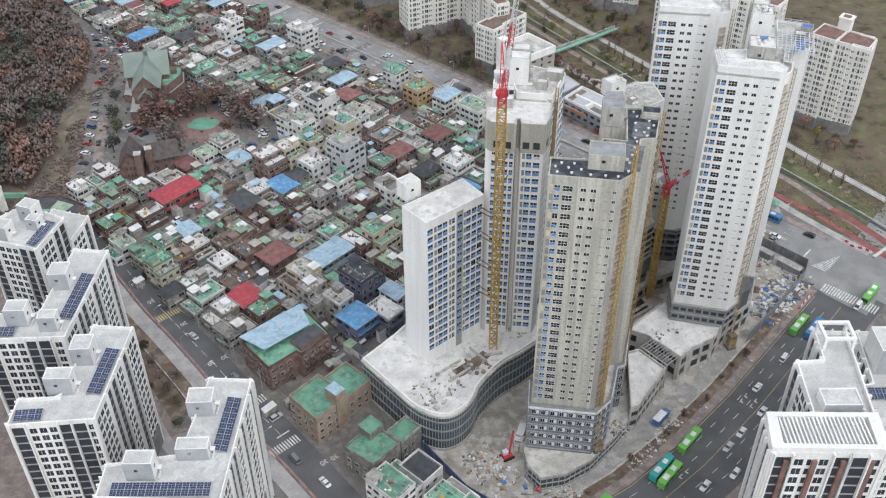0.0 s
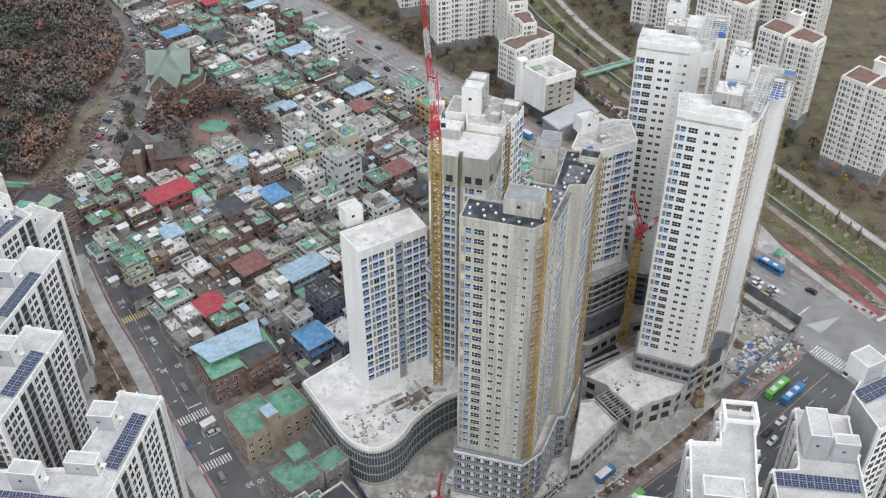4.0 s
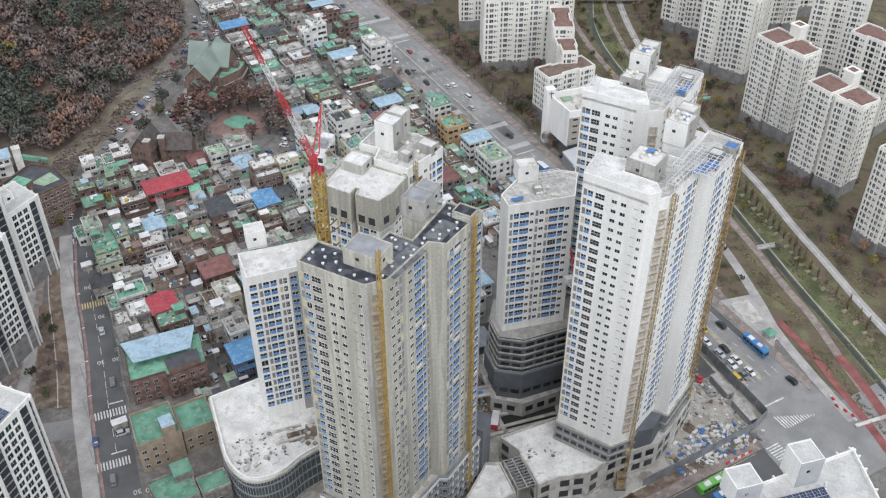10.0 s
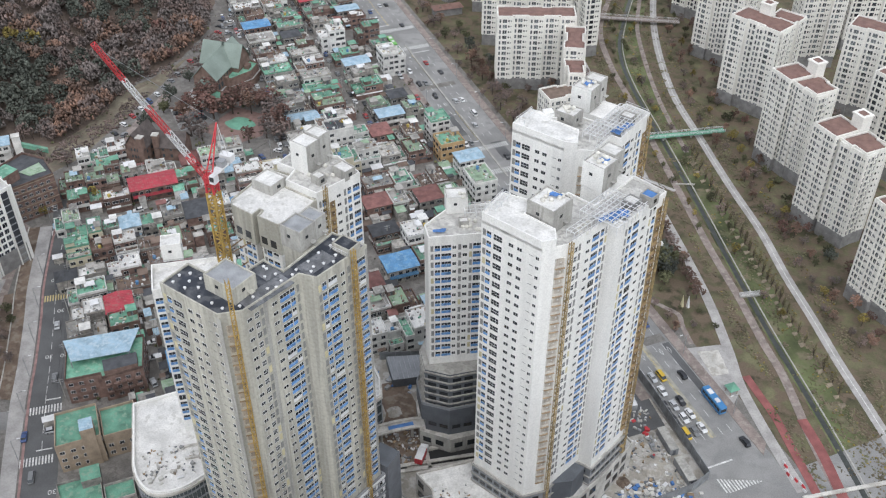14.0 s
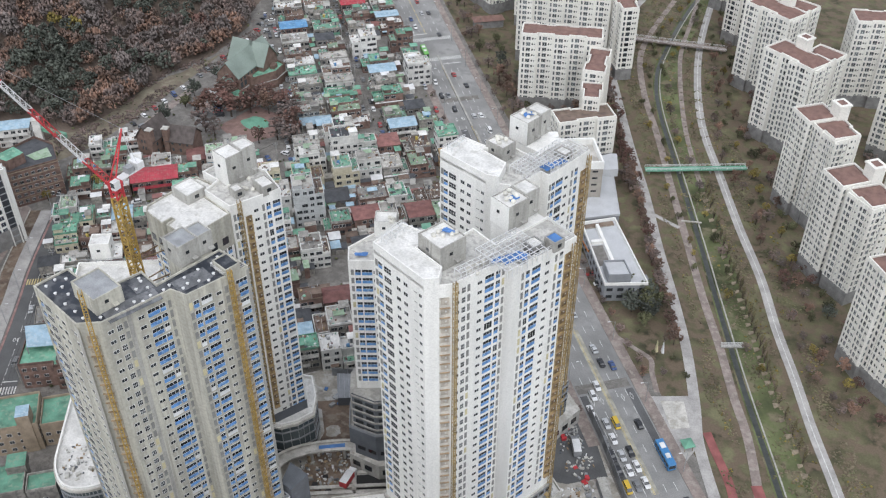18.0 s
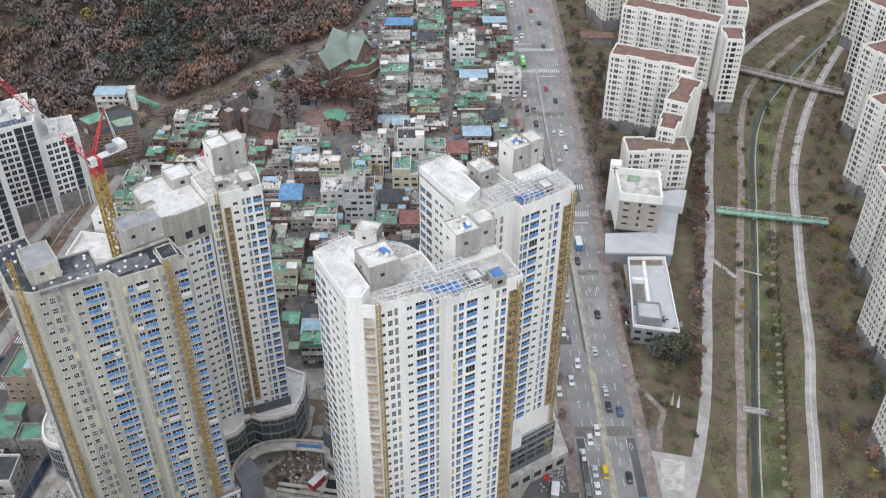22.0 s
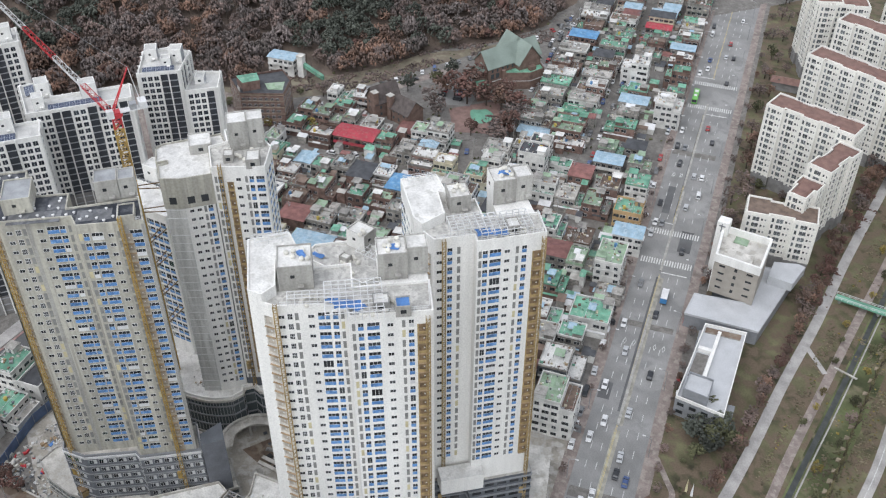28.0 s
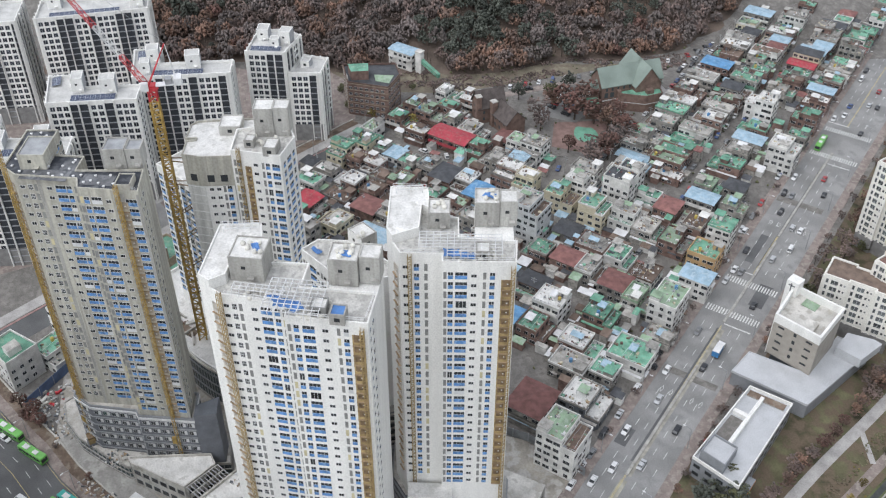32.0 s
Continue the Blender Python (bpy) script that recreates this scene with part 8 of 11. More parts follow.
        parapet(g, v, z + 0.1, 0.9, 0.12, rnd.choice((wm, WHITE_WALL, rm)))
        part("balcony", g, ob)
    if storeys <= 2 and rnd.random() < 0.45:
        g = Geo()
        sy = rnd.choice((-1, 1))
        y2, y3 = (l / 2 + 0.1, l / 2 + 1.1) if sy > 0 else (-l / 2 - 1.1, -l / 2 - 0.1)
        g.box(-w / 2 + 0.3, y2, 0, w / 2 - 0.5, y3, 2.4, wm)
        g.box(-w / 2 + 0.2, y2 - 0.05, 2.4, w / 2 - 0.4, y3 + 0.05, 2.5, rnd.choice((rm, GREY_ROOF, BLUE_ROOF, WHITE_STEEL, BROWN_FLAT)))
        part("side_shed", g, ob)
    return ob


BLOCK_1 = [
    (132.8, 126.0, 13.0, 12.0, 3, "g", "W"),
    (118.1, 134.1, 12.0, 11.0, 2, "g", "W"),
    (174.3, 298.7, 13.0, 12.0, 5, "G", "W"),
    (222.9, 138.3, 13.0, 9.0, 2, "k", "K"),
    (222.6, 151.0, 10.0, 7.7, 2, "g", "R"),
    (211.1, 166.2, 9.0, 10.1, 4, "k", "K"),
    (191.8, 167.5, 10.1, 10.1, 3, "B", "V"),
    (201.4, 168.1, 7.0, 8.2, 4, "k", "K"),
    (224.4, 170.0, 12.0, 11.0, 3, "c", "C"),
    (186.8, 176.5, 7.1, 11.0, 3, "w", "V"),
    (205.8, 183.8, 12.0, 12.0, 4, "d", "V"),
    (193.7, 189.3, 9.0, 9.0, 2, "b", "W"),
    (206.4, 201.9, 12.0, 11.0, 2, "G", "R"),
    (220.7, 208.5, 10.9, 11.0, 3, "g", "C"),
    (223.4, 220.1, 10.0, 10.0, 2, "G", "R"),
    (193.9, 222.3, 7.9, 7.0, 2, "b", "W"),
    (205.1, 222.3, 9.4, 7.0, 1, "d", "K"),
    (184.1, 223.2, 8.2, 7.0, 3, "g", "K"),
]
BLOCK_2 = [
    (212.6, 228.1, 8.1, 7.0, 2, "n", "R"),
    (182.4, 231.2, 6.7, 8.0, 3, "w", "W"),
    (198.5, 234.2, 13.3, 10.0, 2, "k", "K"),
    (181.9, 237.5, 5.0, 9.0, 2, "w", "W"),
    (210.3, 237.7, 10.1, 8.0, 2, "m", "R"),
    (181.3, 246.5, 11.9, 10.0, 3, "w", "W"),
    (197.9, 246.7, 10.7, 10.0, 2, "G", "R"),
    (217.0, 252.3, 12.0, 10.0, 2, "B", "K"),
    (189.8, 256.6, 7.3, 10.0, 2, "b", "W"),
    (218.6, 265.0, 11.0, 10.0, 2, "g", "R"),
    (186.7, 281.3, 12.6, 14.0, 2, "m", "K"),
    (219.7, 282.1, 14.0, 9.0, 2, "w", "R"),
    (208.4, 283.8, 12.6, 9.0, 2, "k", "K"),
    (211.8, 294.9, 8.6, 8.0, 2, "g", "K"),
    (197.4, 295.4, 14.6, 12.0, 2, "w", "D"),
    (224.3, 299.0, 14.0, 12.0, 2, "g", "W"),
    (254.4, 134.2, 7.7, 6.0, 2, "d", "K"),
    (233.0, 139.5, 11.5, 8.0, 2, "w", "K"),
]
BLOCK_3 = [
    (267.7, 139.9, 8.6, 9.9, 3, "g", "C"),
    (244.1, 140.3, 14.0, 8.0, 2, "g", "K"),
    (253.6, 143.4, 9.7, 6.0, 2, "w", "K"),
    (268.8, 148.6, 7.9, 7.8, 2, "n", "R"),
    (231.7, 152.0, 12.5, 9.7, 2, "r", "R"),
    (254.0, 155.1, 12.0, 8.0, 2, "w", "R"),
    (245.1, 156.8, 12.0, 8.0, 1, "n", "R"),
    (268.5, 157.2, 8.2, 9.2, 2, "w", "R"),
    (264.2, 166.0, 8.4, 11.0, 2, "n", "R"),
    (253.1, 170.3, 12.0, 9.0, 2, "n", "R"),
    (242.5, 173.7, 11.4, 10.0, 2, "m", "R"),
    (264.8, 176.5, 11.5, 11.0, 2, "G", "R"),
    (240.7, 185.1, 10.4, 11.9, 2, "k", "K"),
    (227.7, 187.8, 16.3, 9.7, 2, "b", "K"),
    (264.9, 193.1, 10.6, 10.0, 2, "g", "R"),
    (237.0, 195.3, 9.1, 7.8, 2, "g", "K"),
    (246.7, 196.2, 9.2, 10.0, 2, "k", "K"),
    (225.4, 199.5, 6.1, 12.0, 2, "w", "R"),
]
BLOCK_4 = [
    (263.0, 203.0, 8.1, 9.0, 2, "G", "R"),
    (239.7, 207.9, 13.2, 9.0, 2, "G", "R"),
    (260.9, 212.2, 9.3, 11.0, 2, "k", "K"),
    (256.0, 221.7, 8.8, 9.1, 3, "g", "W"),
    (245.4, 222.0, 10.8, 11.1, 2, "k", "R"),
    (238.8, 233.3, 10.8, 10.0, 3, "k", "W"),
    (267.2, 234.8, 12.0, 11.3, 6, "k", "P"),
    (257.0, 244.5, 11.0, 8.3, 2, "g", "R"),
    (236.7, 253.4, 10.6, 11.0, 2, "d", "R"),
    (257.7, 256.6, 10.6, 9.0, 2, "m", "R"),
    (230.4, 264.4, 10.6, 10.0, 3, "w", "W"),
    (257.0, 267.5, 10.2, 10.0, 2, "k", "K"),
    (254.7, 278.3, 10.3, 9.9, 2, "m", "K"),
    (237.1, 281.3, 11.0, 9.0, 2, "g", "R"),
    (265.6, 284.5, 11.0, 10.9, 2, "n", "W"),
    (252.1, 289.2, 10.6, 10.0, 2, "G", "K"),
    (251.2, 300.0, 9.9, 13.7, 4, "G", "W"),
    (240.0, 302.4, 10.0, 7.7, 1, "k", "K"),
]
BLOCK_5 = [
    (292.4, 137.3, 10.0, 9.0, 2, "G", "W"),
    (279.8, 140.4, 7.8, 9.0, 2, "g", "K"),
    (307.0, 145.5, 13.5, 9.0, 2, "g", "R"),
    (279.6, 147.3, 5.0, 12.7, 3, "g", "C"),
    (278.7, 153.3, 5.9, 10.2, 2, "g", "K"),
    (303.3, 158.0, 10.6, 11.0, 2, "w", "R"),
    (279.9, 160.6, 7.8, 8.0, 2, "b", "W"),
    (280.9, 169.0, 8.1, 12.0, 2, "g", "K"),
    (305.7, 173.3, 18.9, 10.3, 2, "r", "R"),
    (282.8, 177.6, 8.1, 12.0, 2, "k", "K"),
    (305.1, 187.3, 8.2, 11.0, 2, "g", "R"),
    (279.1, 187.3, 10.3, 12.0, 2, "d", "R"),
    (279.5, 196.8, 7.7, 13.0, 2, "w", "K"),
    (301.4, 197.3, 10.7, 9.0, 2, "k", "K"),
    (275.4, 205.7, 9.1, 11.0, 2, "B", "K"),
    (305.1, 208.3, 10.2, 9.7, 2, "b", "W"),
    (289.8, 211.4, 10.4, 11.0, 4, "w", "R"),
    (274.8, 214.4, 7.2, 10.0, 2, "d", "K"),
]
BLOCK_6 = [
    (288.1, 221.2, 8.4, 10.0, 4, "w", "C"),
    (275.7, 223.3, 9.6, 10.0, 3, "w", "W"),
    (290.5, 237.0, 13.0, 9.0, 3, "g", "C"),
    (307.5, 239.0, 11.0, 8.1, 4, "k", "W"),
    (299.4, 240.5, 11.0, 7.1, 4, "w", "W"),
    (276.7, 247.3, 10.0, 9.0, 1, "d", "K"),
    (287.8, 253.0, 10.8, 10.0, 4, "g", "C"),
    (314.0, 254.2, 13.0, 7.0, 5, "d", "W"),
    (305.4, 255.2, 11.6, 9.0, 5, "d", "W"),
    (270.6, 261.4, 12.0, 10.0, 2, "k", "R"),
    (292.4, 263.8, 9.9, 10.0, 3, "k", "W"),
    (311.3, 265.9, 8.9, 9.0, 2, "g", "W"),
    (270.4, 273.0, 10.0, 10.0, 2, "g", "W"),
    (292.1, 274.9, 11.3, 10.0, 2, "c", "K"),
    (309.7, 275.5, 9.3, 10.0, 2, "m", "R"),
    (290.9, 286.6, 11.1, 11.0, 2, "G", "R"),
    (304.8, 287.5, 11.0, 10.0, 2, "n", "R"),
    (286.3, 300.1, 11.0, 10.0, 3, "g", "O"),
]
BLOCK_7 = [
    (301.7, 300.5, 9.0, 9.0, 4, "g", "W"),
    (270.9, 303.0, 11.0, 8.0, 3, "b", "W"),
    (356.2, 111.8, 14.0, 8.0, 3, "b", "W"),
    (320.5, 141.4, 10.4, 9.0, 2, "G", "R"),
    (338.5, 149.7, 8.8, 8.0, 2, "w", "W"),
    (318.0, 153.8, 13.4, 7.0, 2, "G", "R"),
    (327.4, 159.5, 14.0, 7.0, 2, "g", "R"),
    (339.1, 160.5, 11.8, 8.0, 2, "w", "R"),
    (318.9, 167.0, 10.0, 8.0, 2, "G", "K"),
    (316.0, 178.5, 12.0, 9.3, 2, "k", "K"),
    (322.5, 191.2, 7.6, 10.0, 1, "m", "R"),
    (321.1, 199.4, 7.8, 11.0, 2, "G", "W"),
    (316.3, 208.9, 10.2, 11.7, 3, "k", "W"),
    (345.9, 245.6, 14.0, 6.9, 2, "k", "K"),
    (356.0, 245.7, 14.0, 9.0, 2, "g", "K"),
    (338.8, 246.7, 14.0, 6.2, 1, "b", "K"),
    (325.3, 247.1, 11.0, 6.0, 1, "k", "K"),
    (332.0, 251.8, 10.5, 6.4, 2, "b", "K"),
]
BLOCK_8 = [
    (341.7, 261.4, 14.0, 6.4, 2, "G", "R"),
    (349.1, 261.7, 14.0, 7.0, 2, "g", "R"),
    (334.7, 264.3, 13.5, 6.4, 1, "w", "R"),
    (334.0, 283.5, 10.6, 8.0, 2, "G", "K"),
    (353.7, 283.7, 14.0, 8.0, 2, "g", "R"),
    (322.9, 284.8, 12.0, 8.0, 2, "b", "K"),
    (337.7, 293.7, 8.6, 8.0, 2, "d", "K"),
    (325.8, 297.7, 10.0, 8.0, 2, "G", "K"),
    (371.1, 245.9, 14.0, 9.0, 2, "k", "K"),
    (382.7, 246.0, 14.0, 8.0, 2, "g", "K"),
    (392.4, 246.1, 14.0, 7.0, 2, "w", "K"),
    (404.3, 246.3, 14.0, 8.0, 2, "k", "R"),
    (363.5, 261.4, 14.0, 6.3, 1, "g", "K"),
    (370.8, 262.6, 14.0, 7.3, 2, "k", "W"),
    (385.9, 263.2, 14.0, 8.0, 2, "w", "R"),
    (395.7, 263.5, 14.0, 7.0, 2, "k", "K"),
    (405.0, 280.7, 13.0, 9.0, 4, "w", "W"),
    (366.0, 283.2, 13.0, 8.0, 2, "k", "K"),
]
BLOCK_9 = [
    (388.4, 283.4, 13.0, 7.0, 2, "g", "R"),
    (376.9, 285.4, 13.0, 8.0, 2, "b", "K"),
    (391.6, 301.0, 12.0, 7.0, 2, "g", "K"),
    (371.0, 302.4, 12.0, 11.0, 4, "w", "W"),
    (419.3, 246.4, 14.0, 9.0, 2, "k", "K"),
    (436.3, 247.6, 14.0, 9.0, 2, "B", "R"),
    (449.9, 247.7, 14.0, 8.0, 2, "n", "R"),
    (406.4, 264.0, 14.0, 7.0, 2, "G", "R"),
    (418.2, 264.4, 14.0, 8.0, 2, "d", "K"),
    (429.7, 264.8, 14.0, 7.0, 2, "g", "K"),
    (441.6, 265.3, 14.0, 7.0, 2, "g", "R"),
    (428.6, 283.1, 13.0, 7.0, 2, "k", "K"),
    (439.1, 283.2, 13.0, 7.0, 2, "n", "R"),
    (448.5, 283.8, 13.0, 7.0, 2, "g", "K"),
    (438.2, 299.3, 12.0, 7.0, 2, "b", "K"),
    (427.6, 299.9, 12.0, 7.0, 2, "w", "R"),
    (407.9, 301.0, 12.0, 9.0, 3, "g", "R"),
    (488.5, 246.8, 14.0, 9.0, 2, "G", "C"),
]
BLOCK_10 = [
    (469.5, 247.1, 14.0, 8.0, 2, "k", "W"),
    (478.5, 247.1, 14.0, 9.0, 2, "d", "R"),
    (461.0, 247.9, 14.0, 7.0, 2, "w", "K"),
    (487.8, 263.2, 14.0, 9.0, 2, "w", "R"),
    (478.8, 263.3, 14.0, 8.0, 2, "b", "C"),
    (461.8, 263.7, 14.0, 8.0, 2, "n", "W"),
    (470.8, 263.7, 14.0, 7.0, 2, "m", "W"),
    (453.3, 264.8, 14.0, 7.0, 2, "g", "K"),
    (458.1, 283.5, 13.0, 7.0, 2, "r", "R"),
    (466.6, 283.6, 13.0, 8.0, 3, "d", "C"),
    (475.6, 283.6, 13.0, 8.0, 2, "b", "K"),
    (484.6, 284.1, 13.0, 8.0, 2, "b", "R"),
    (493.5, 284.4, 13.0, 6.8, 2, "k", "K"),
    (477.7, 299.6, 12.0, 9.0, 1, "g", "R"),
    (451.2, 299.8, 12.0, 8.0, 2, "g", "R"),
    (468.7, 300.0, 12.0, 8.0, 1, "k", "K"),
    (487.7, 300.0, 12.0, 7.0, 3, "n", "K"),
    (459.7, 300.1, 12.0, 8.0, 1, "k", "W"),
]
BLOCK_11 = [
    (508.5, 246.8, 14.0, 8.0, 2, "n", "K"),
    (525.3, 246.8, 14.0, 6.8, 2, "k", "K"),
    (498.5, 247.0, 14.0, 9.0, 3, "b", "K"),
    (517.5, 247.1, 14.0, 7.0, 2, "g", "W"),
    (533.6, 247.2, 14.0, 8.8, 1, "w", "C"),
    (522.6, 263.2, 14.0, 6.8, 3, "g", "R"),
    (530.9, 263.3, 14.0, 8.8, 2, "g", "C"),
    (497.8, 263.3, 14.0, 7.0, 1, "g", "R"),
    (505.8, 263.4, 14.0, 7.0, 3, "k", "W"),
    (513.8, 263.5, 14.0, 8.0, 2, "k", "R"),
    (511.6, 283.7, 13.0, 8.0, 2, "d", "K"),
    (501.8, 283.8, 13.0, 8.8, 3, "k", "R"),
    (529.6, 283.8, 13.0, 8.0, 2, "m", "K"),
    (538.6, 283.9, 13.0, 8.0, 1, "m", "C"),
    (520.6, 284.2, 13.0, 8.0, 2, "g", "W"),
    (495.7, 299.6, 12.0, 8.0, 1, "m", "C"),
    (513.7, 299.7, 12.0, 8.0, 2, "g", "R"),
    (539.7, 299.8, 12.0, 8.0, 2, "n", "W"),
]
BLOCK_12 = [
    (531.7, 300.0, 12.0, 7.0, 2, "g", "W"),
    (504.7, 300.0, 12.0, 8.0, 2, "g", "W"),
    (522.7, 300.3, 12.0, 8.0, 1, "d", "R"),
    (553.3, 246.7, 14.0, 6.8, 2, "k", "C"),
    (571.5, 247.1, 14.0, 9.0, 3, "d", "K"),
    (561.6, 247.2, 14.0, 8.8, 2, "w", "W"),
    (581.5, 247.3, 14.0, 8.0, 2, "k", "W"),
    (543.5, 247.4, 14.0, 9.0, 2, "k", "R"),
    (584.8, 263.5, 14.0, 8.0, 2, "w", "W"),
    (567.8, 263.6, 14.0, 7.0, 3, "k", "K"),
    (557.8, 263.6, 14.0, 9.0, 3, "m", "W"),
    (548.8, 263.8, 14.0, 8.0, 1, "w", "K"),
    (575.8, 263.8, 14.0, 8.0, 1, "k", "W"),
    (540.8, 263.9, 14.0, 7.0, 2, "k", "K"),
    (573.6, 283.6, 13.0, 7.0, 2, "k", "W"),
    (547.6, 283.7, 13.0, 7.0, 2, "k", "C"),
    (555.6, 284.0, 13.0, 8.0, 2, "g", "K"),
    (581.6, 284.3, 13.0, 8.0, 2, "m", "R"),
]
BLOCK_13 = [
    (564.6, 284.3, 13.0, 8.0, 1, "k", "R"),
    (548.7, 299.6, 12.0, 9.0, 3, "g", "K"),
    (567.7, 299.8, 12.0, 8.0, 2, "n", "R"),
    (576.7, 299.8, 12.0, 8.0, 2, "g", "R"),
    (558.7, 299.8, 12.0, 8.0, 3, "b", "R"),
    (585.7, 300.1, 12.0, 9.0, 1, "g", "K"),
]
HOUSES = BLOCK_1 + BLOCK_2 + BLOCK_3 + BLOCK_4 + BLOCK_5 + BLOCK_6 + BLOCK_7 + BLOCK_8 + BLOCK_9 + BLOCK_10 + BLOCK_11 + BLOCK_12 + BLOCK_13

rh = random.Random(21)
for row in HOUSES:
    house(*row, rh)

# awnings and sheet roofs over the lanes: too many to count
aw = Geo()
ra = random.Random(44)
for s, b, w, l, storeys, roof, wall in HOUSES:
    for side in range(4):
        if ra.random() < 0.42:
            continue
        L = l if side % 2 == 0 else w
        k = ra.uniform(1.2, min(4.0, L * 0.7)) / 2
        c, d, z = ra.uniform(-L / 2 + k, L / 2 - k), ra.uniform(0.6, 1.3), ra.choice((2.5, 2.7, 2.7, 5.4 if storeys > 2 else 2.4))
        x, y, _ = W(s, b)
        m = pose(x, y, 0, 0, 0, AVENUE - 90) @ pose(0, 0, 0, 0, 0, (0, 90, 180, 270)[side]) @ pose((w if side % 2 == 0 else l) / 2 + 0.02, c, z)
        v = [(0, -k, 0.35), (d, -k, 0), (d, k, 0), (0, k, 0.35), (0, -k, 0.27), (d, -k, -0.08), (d, k, -0.08), (0, k, 0.27)]
        aw.add([tuple(m @ Vector(p)) for p in v], [(0, 1, 2, 3), (7, 6, 5, 4), (0, 4, 5, 1), (1, 5, 6, 2), (2, 6, 7, 3)], ra.choice((GREY_ROOF, BROWN_FLAT, BLUE_ROOF, DARK_ROOF, WHITE_STEEL, GREEN_ROOF, BROWN_FLAT, PLASTER)))
thing("awnings", aw, "faded sheet awnings over the doors and lanes", "awnings", kind="stuff")

# low sheds, lean-tos and yard roofs squeezed between the houses
SHED_ROOFS = [(GREY_ROOF, "grey"), (BROWN_FLAT, "rusty brown"), (BLUE_ROOF, "faded blue"), (GREEN_ROOF, "teal"), (WHITE_STEEL, "white"), (DARK_ROOF, "charcoal"), (BROWN_FLAT, "rusty brown"), (GREY_ROOF, "grey")]
taken = [(r[0], r[1], r[3] / 2 + 0.4, r[2] / 2 + 0.2) for r in HOUSES]
taken += [(200, 142, 13, 16), (146, 135, 14, 14), (172, 137, 12, 15), (345, 204, 24, 26)]


def free(s, b, hl, hw):
    if 231.5 < b < 241 and s > 300 or 271 < b < 278.5 and s > 300 or b > 303:
        return False
    if any(abs(s - t[0]) < hl + t[2] and abs(b - t[1]) < hw + t[3] for t in taken):
        return False
    p = Vector(W(s, b)[:2])
    if any((p - Vector(q)).length < 12 for q in MID) or any((p - Vector(q)).length < 22 for q in UP):
        return False
    return sum(abs(s - t[0]) < hl + t[2] + 3.0 and abs(b - t[1]) < hw + t[3] + 3.0 for t in taken) >= 2


# yard roofs, lean-tos and outhouses: too many to count
yard, ry = Geo(), random.Random(63)
YARD_ROOFS = [GREEN_ROOF, LIGHT_GREEN_ROOF, GREY_ROOF, BROWN_FLAT, DARK_ROOF, WHITE_STEEL, GREY_ROOF, MAROON_ROOF, PLASTER, BLUE_ROOF, LIGHT_GREEN_ROOF, DARK_ROOF]
spots = []
for attempt in range(15000):
    if len(spots) >= 620:
        break
    s, b = ry.uniform(183, 588), ry.uniform(122, 303)
    hw, hl = ry.uniform(0.7, 2.4), ry.uniform(0.7, 2.2)
    if not free(s, b, hl - 0.8, hw - 0.3) or any(abs(s - t[0]) < hl + t[2] and abs(b - t[1]) < hw + t[3] for t in spots):
        continue
    spots.append((s, b, hl, hw))
    z, rise, wall = ry.choice((2.3, 2.6, 3.0, 3.4, 5.2)), ry.uniform(0.1, 0.5), ry.choice((BRICK, PLASTER, PLASTER, WHITE_WALL))
    m = pose(*W(s, b), 0, 0, AVENUE - 90)
    yard.box(-hw, -hl, 0, hw, hl, z, wall, m)
    v = [(-hw - 0.2, -hl - 0.2, z + 0.02), (hw + 0.2, -hl - 0.2, z + 0.02), (hw + 0.2, hl + 0.2, z + rise), (-hw - 0.2, hl + 0.2, z + rise)]
    v = [tuple(m @ Vector(p)) for p in v + [(p[0], p[1], p[2] + 0.1) for p in v]]
    yard.add(v, [(4, 5, 6, 7), (3, 2, 1, 0), (0, 1, 5, 4), (1, 2, 6, 5), (2, 3, 7, 6), (3, 0, 4, 7)], ry.choice(YARD_ROOFS))
thing("outhouses", yard, "lean-tos and sheet-roofed outhouses crowded between the houses", "outhouses", kind="stuff")

placed = 0
for attempt in range(9000):
    if placed >= 70:
        break
    s, b = rh.uniform(183, 470), rh.uniform(128, 302)
    hw, hl = rh.uniform(1.0, 3.0), rh.uniform(1.0, 2.4)
    if not free(s, b, hl, hw):
        continue
    taken.append((s, b, hl, hw))
    placed += 1
    rm, rn = rh.choice(SHED_ROOFS)
    z = rh.uniform(2.2, 3.6)
    g = Geo()
    g.box(-hw, -hl, 0, hw, hl, z, rh.choice((BRICK, PLASTER, WHITE_WALL, PLASTER)))
    ob = thing("shed", g, "small lean-to shed with a %s sheet roof" % rn, "shed", "sheds between the houses", place=pose(*W(s, b), 0, 0, AVENUE - 90))
    g = Geo()
    t = rh.uniform(0.1, 0.5)
    v = [(-hw - 0.25, -hl - 0.25, z + 0.01), (hw + 0.25, -hl - 0.25, z + 0.01), (hw + 0.25, hl + 0.25, z + t), (-hw - 0.25, hl + 0.25, z + t)]
    g.add(v + [(p[0], p[1], p[2] + 0.12) for p in v], [(4, 5, 6, 7), (3, 2, 1, 0), (0, 1, 5, 4), (1, 2, 6, 5), (2, 3, 7, 6), (3, 0, 4, 7)], rm)
    part("roof", g, ob)


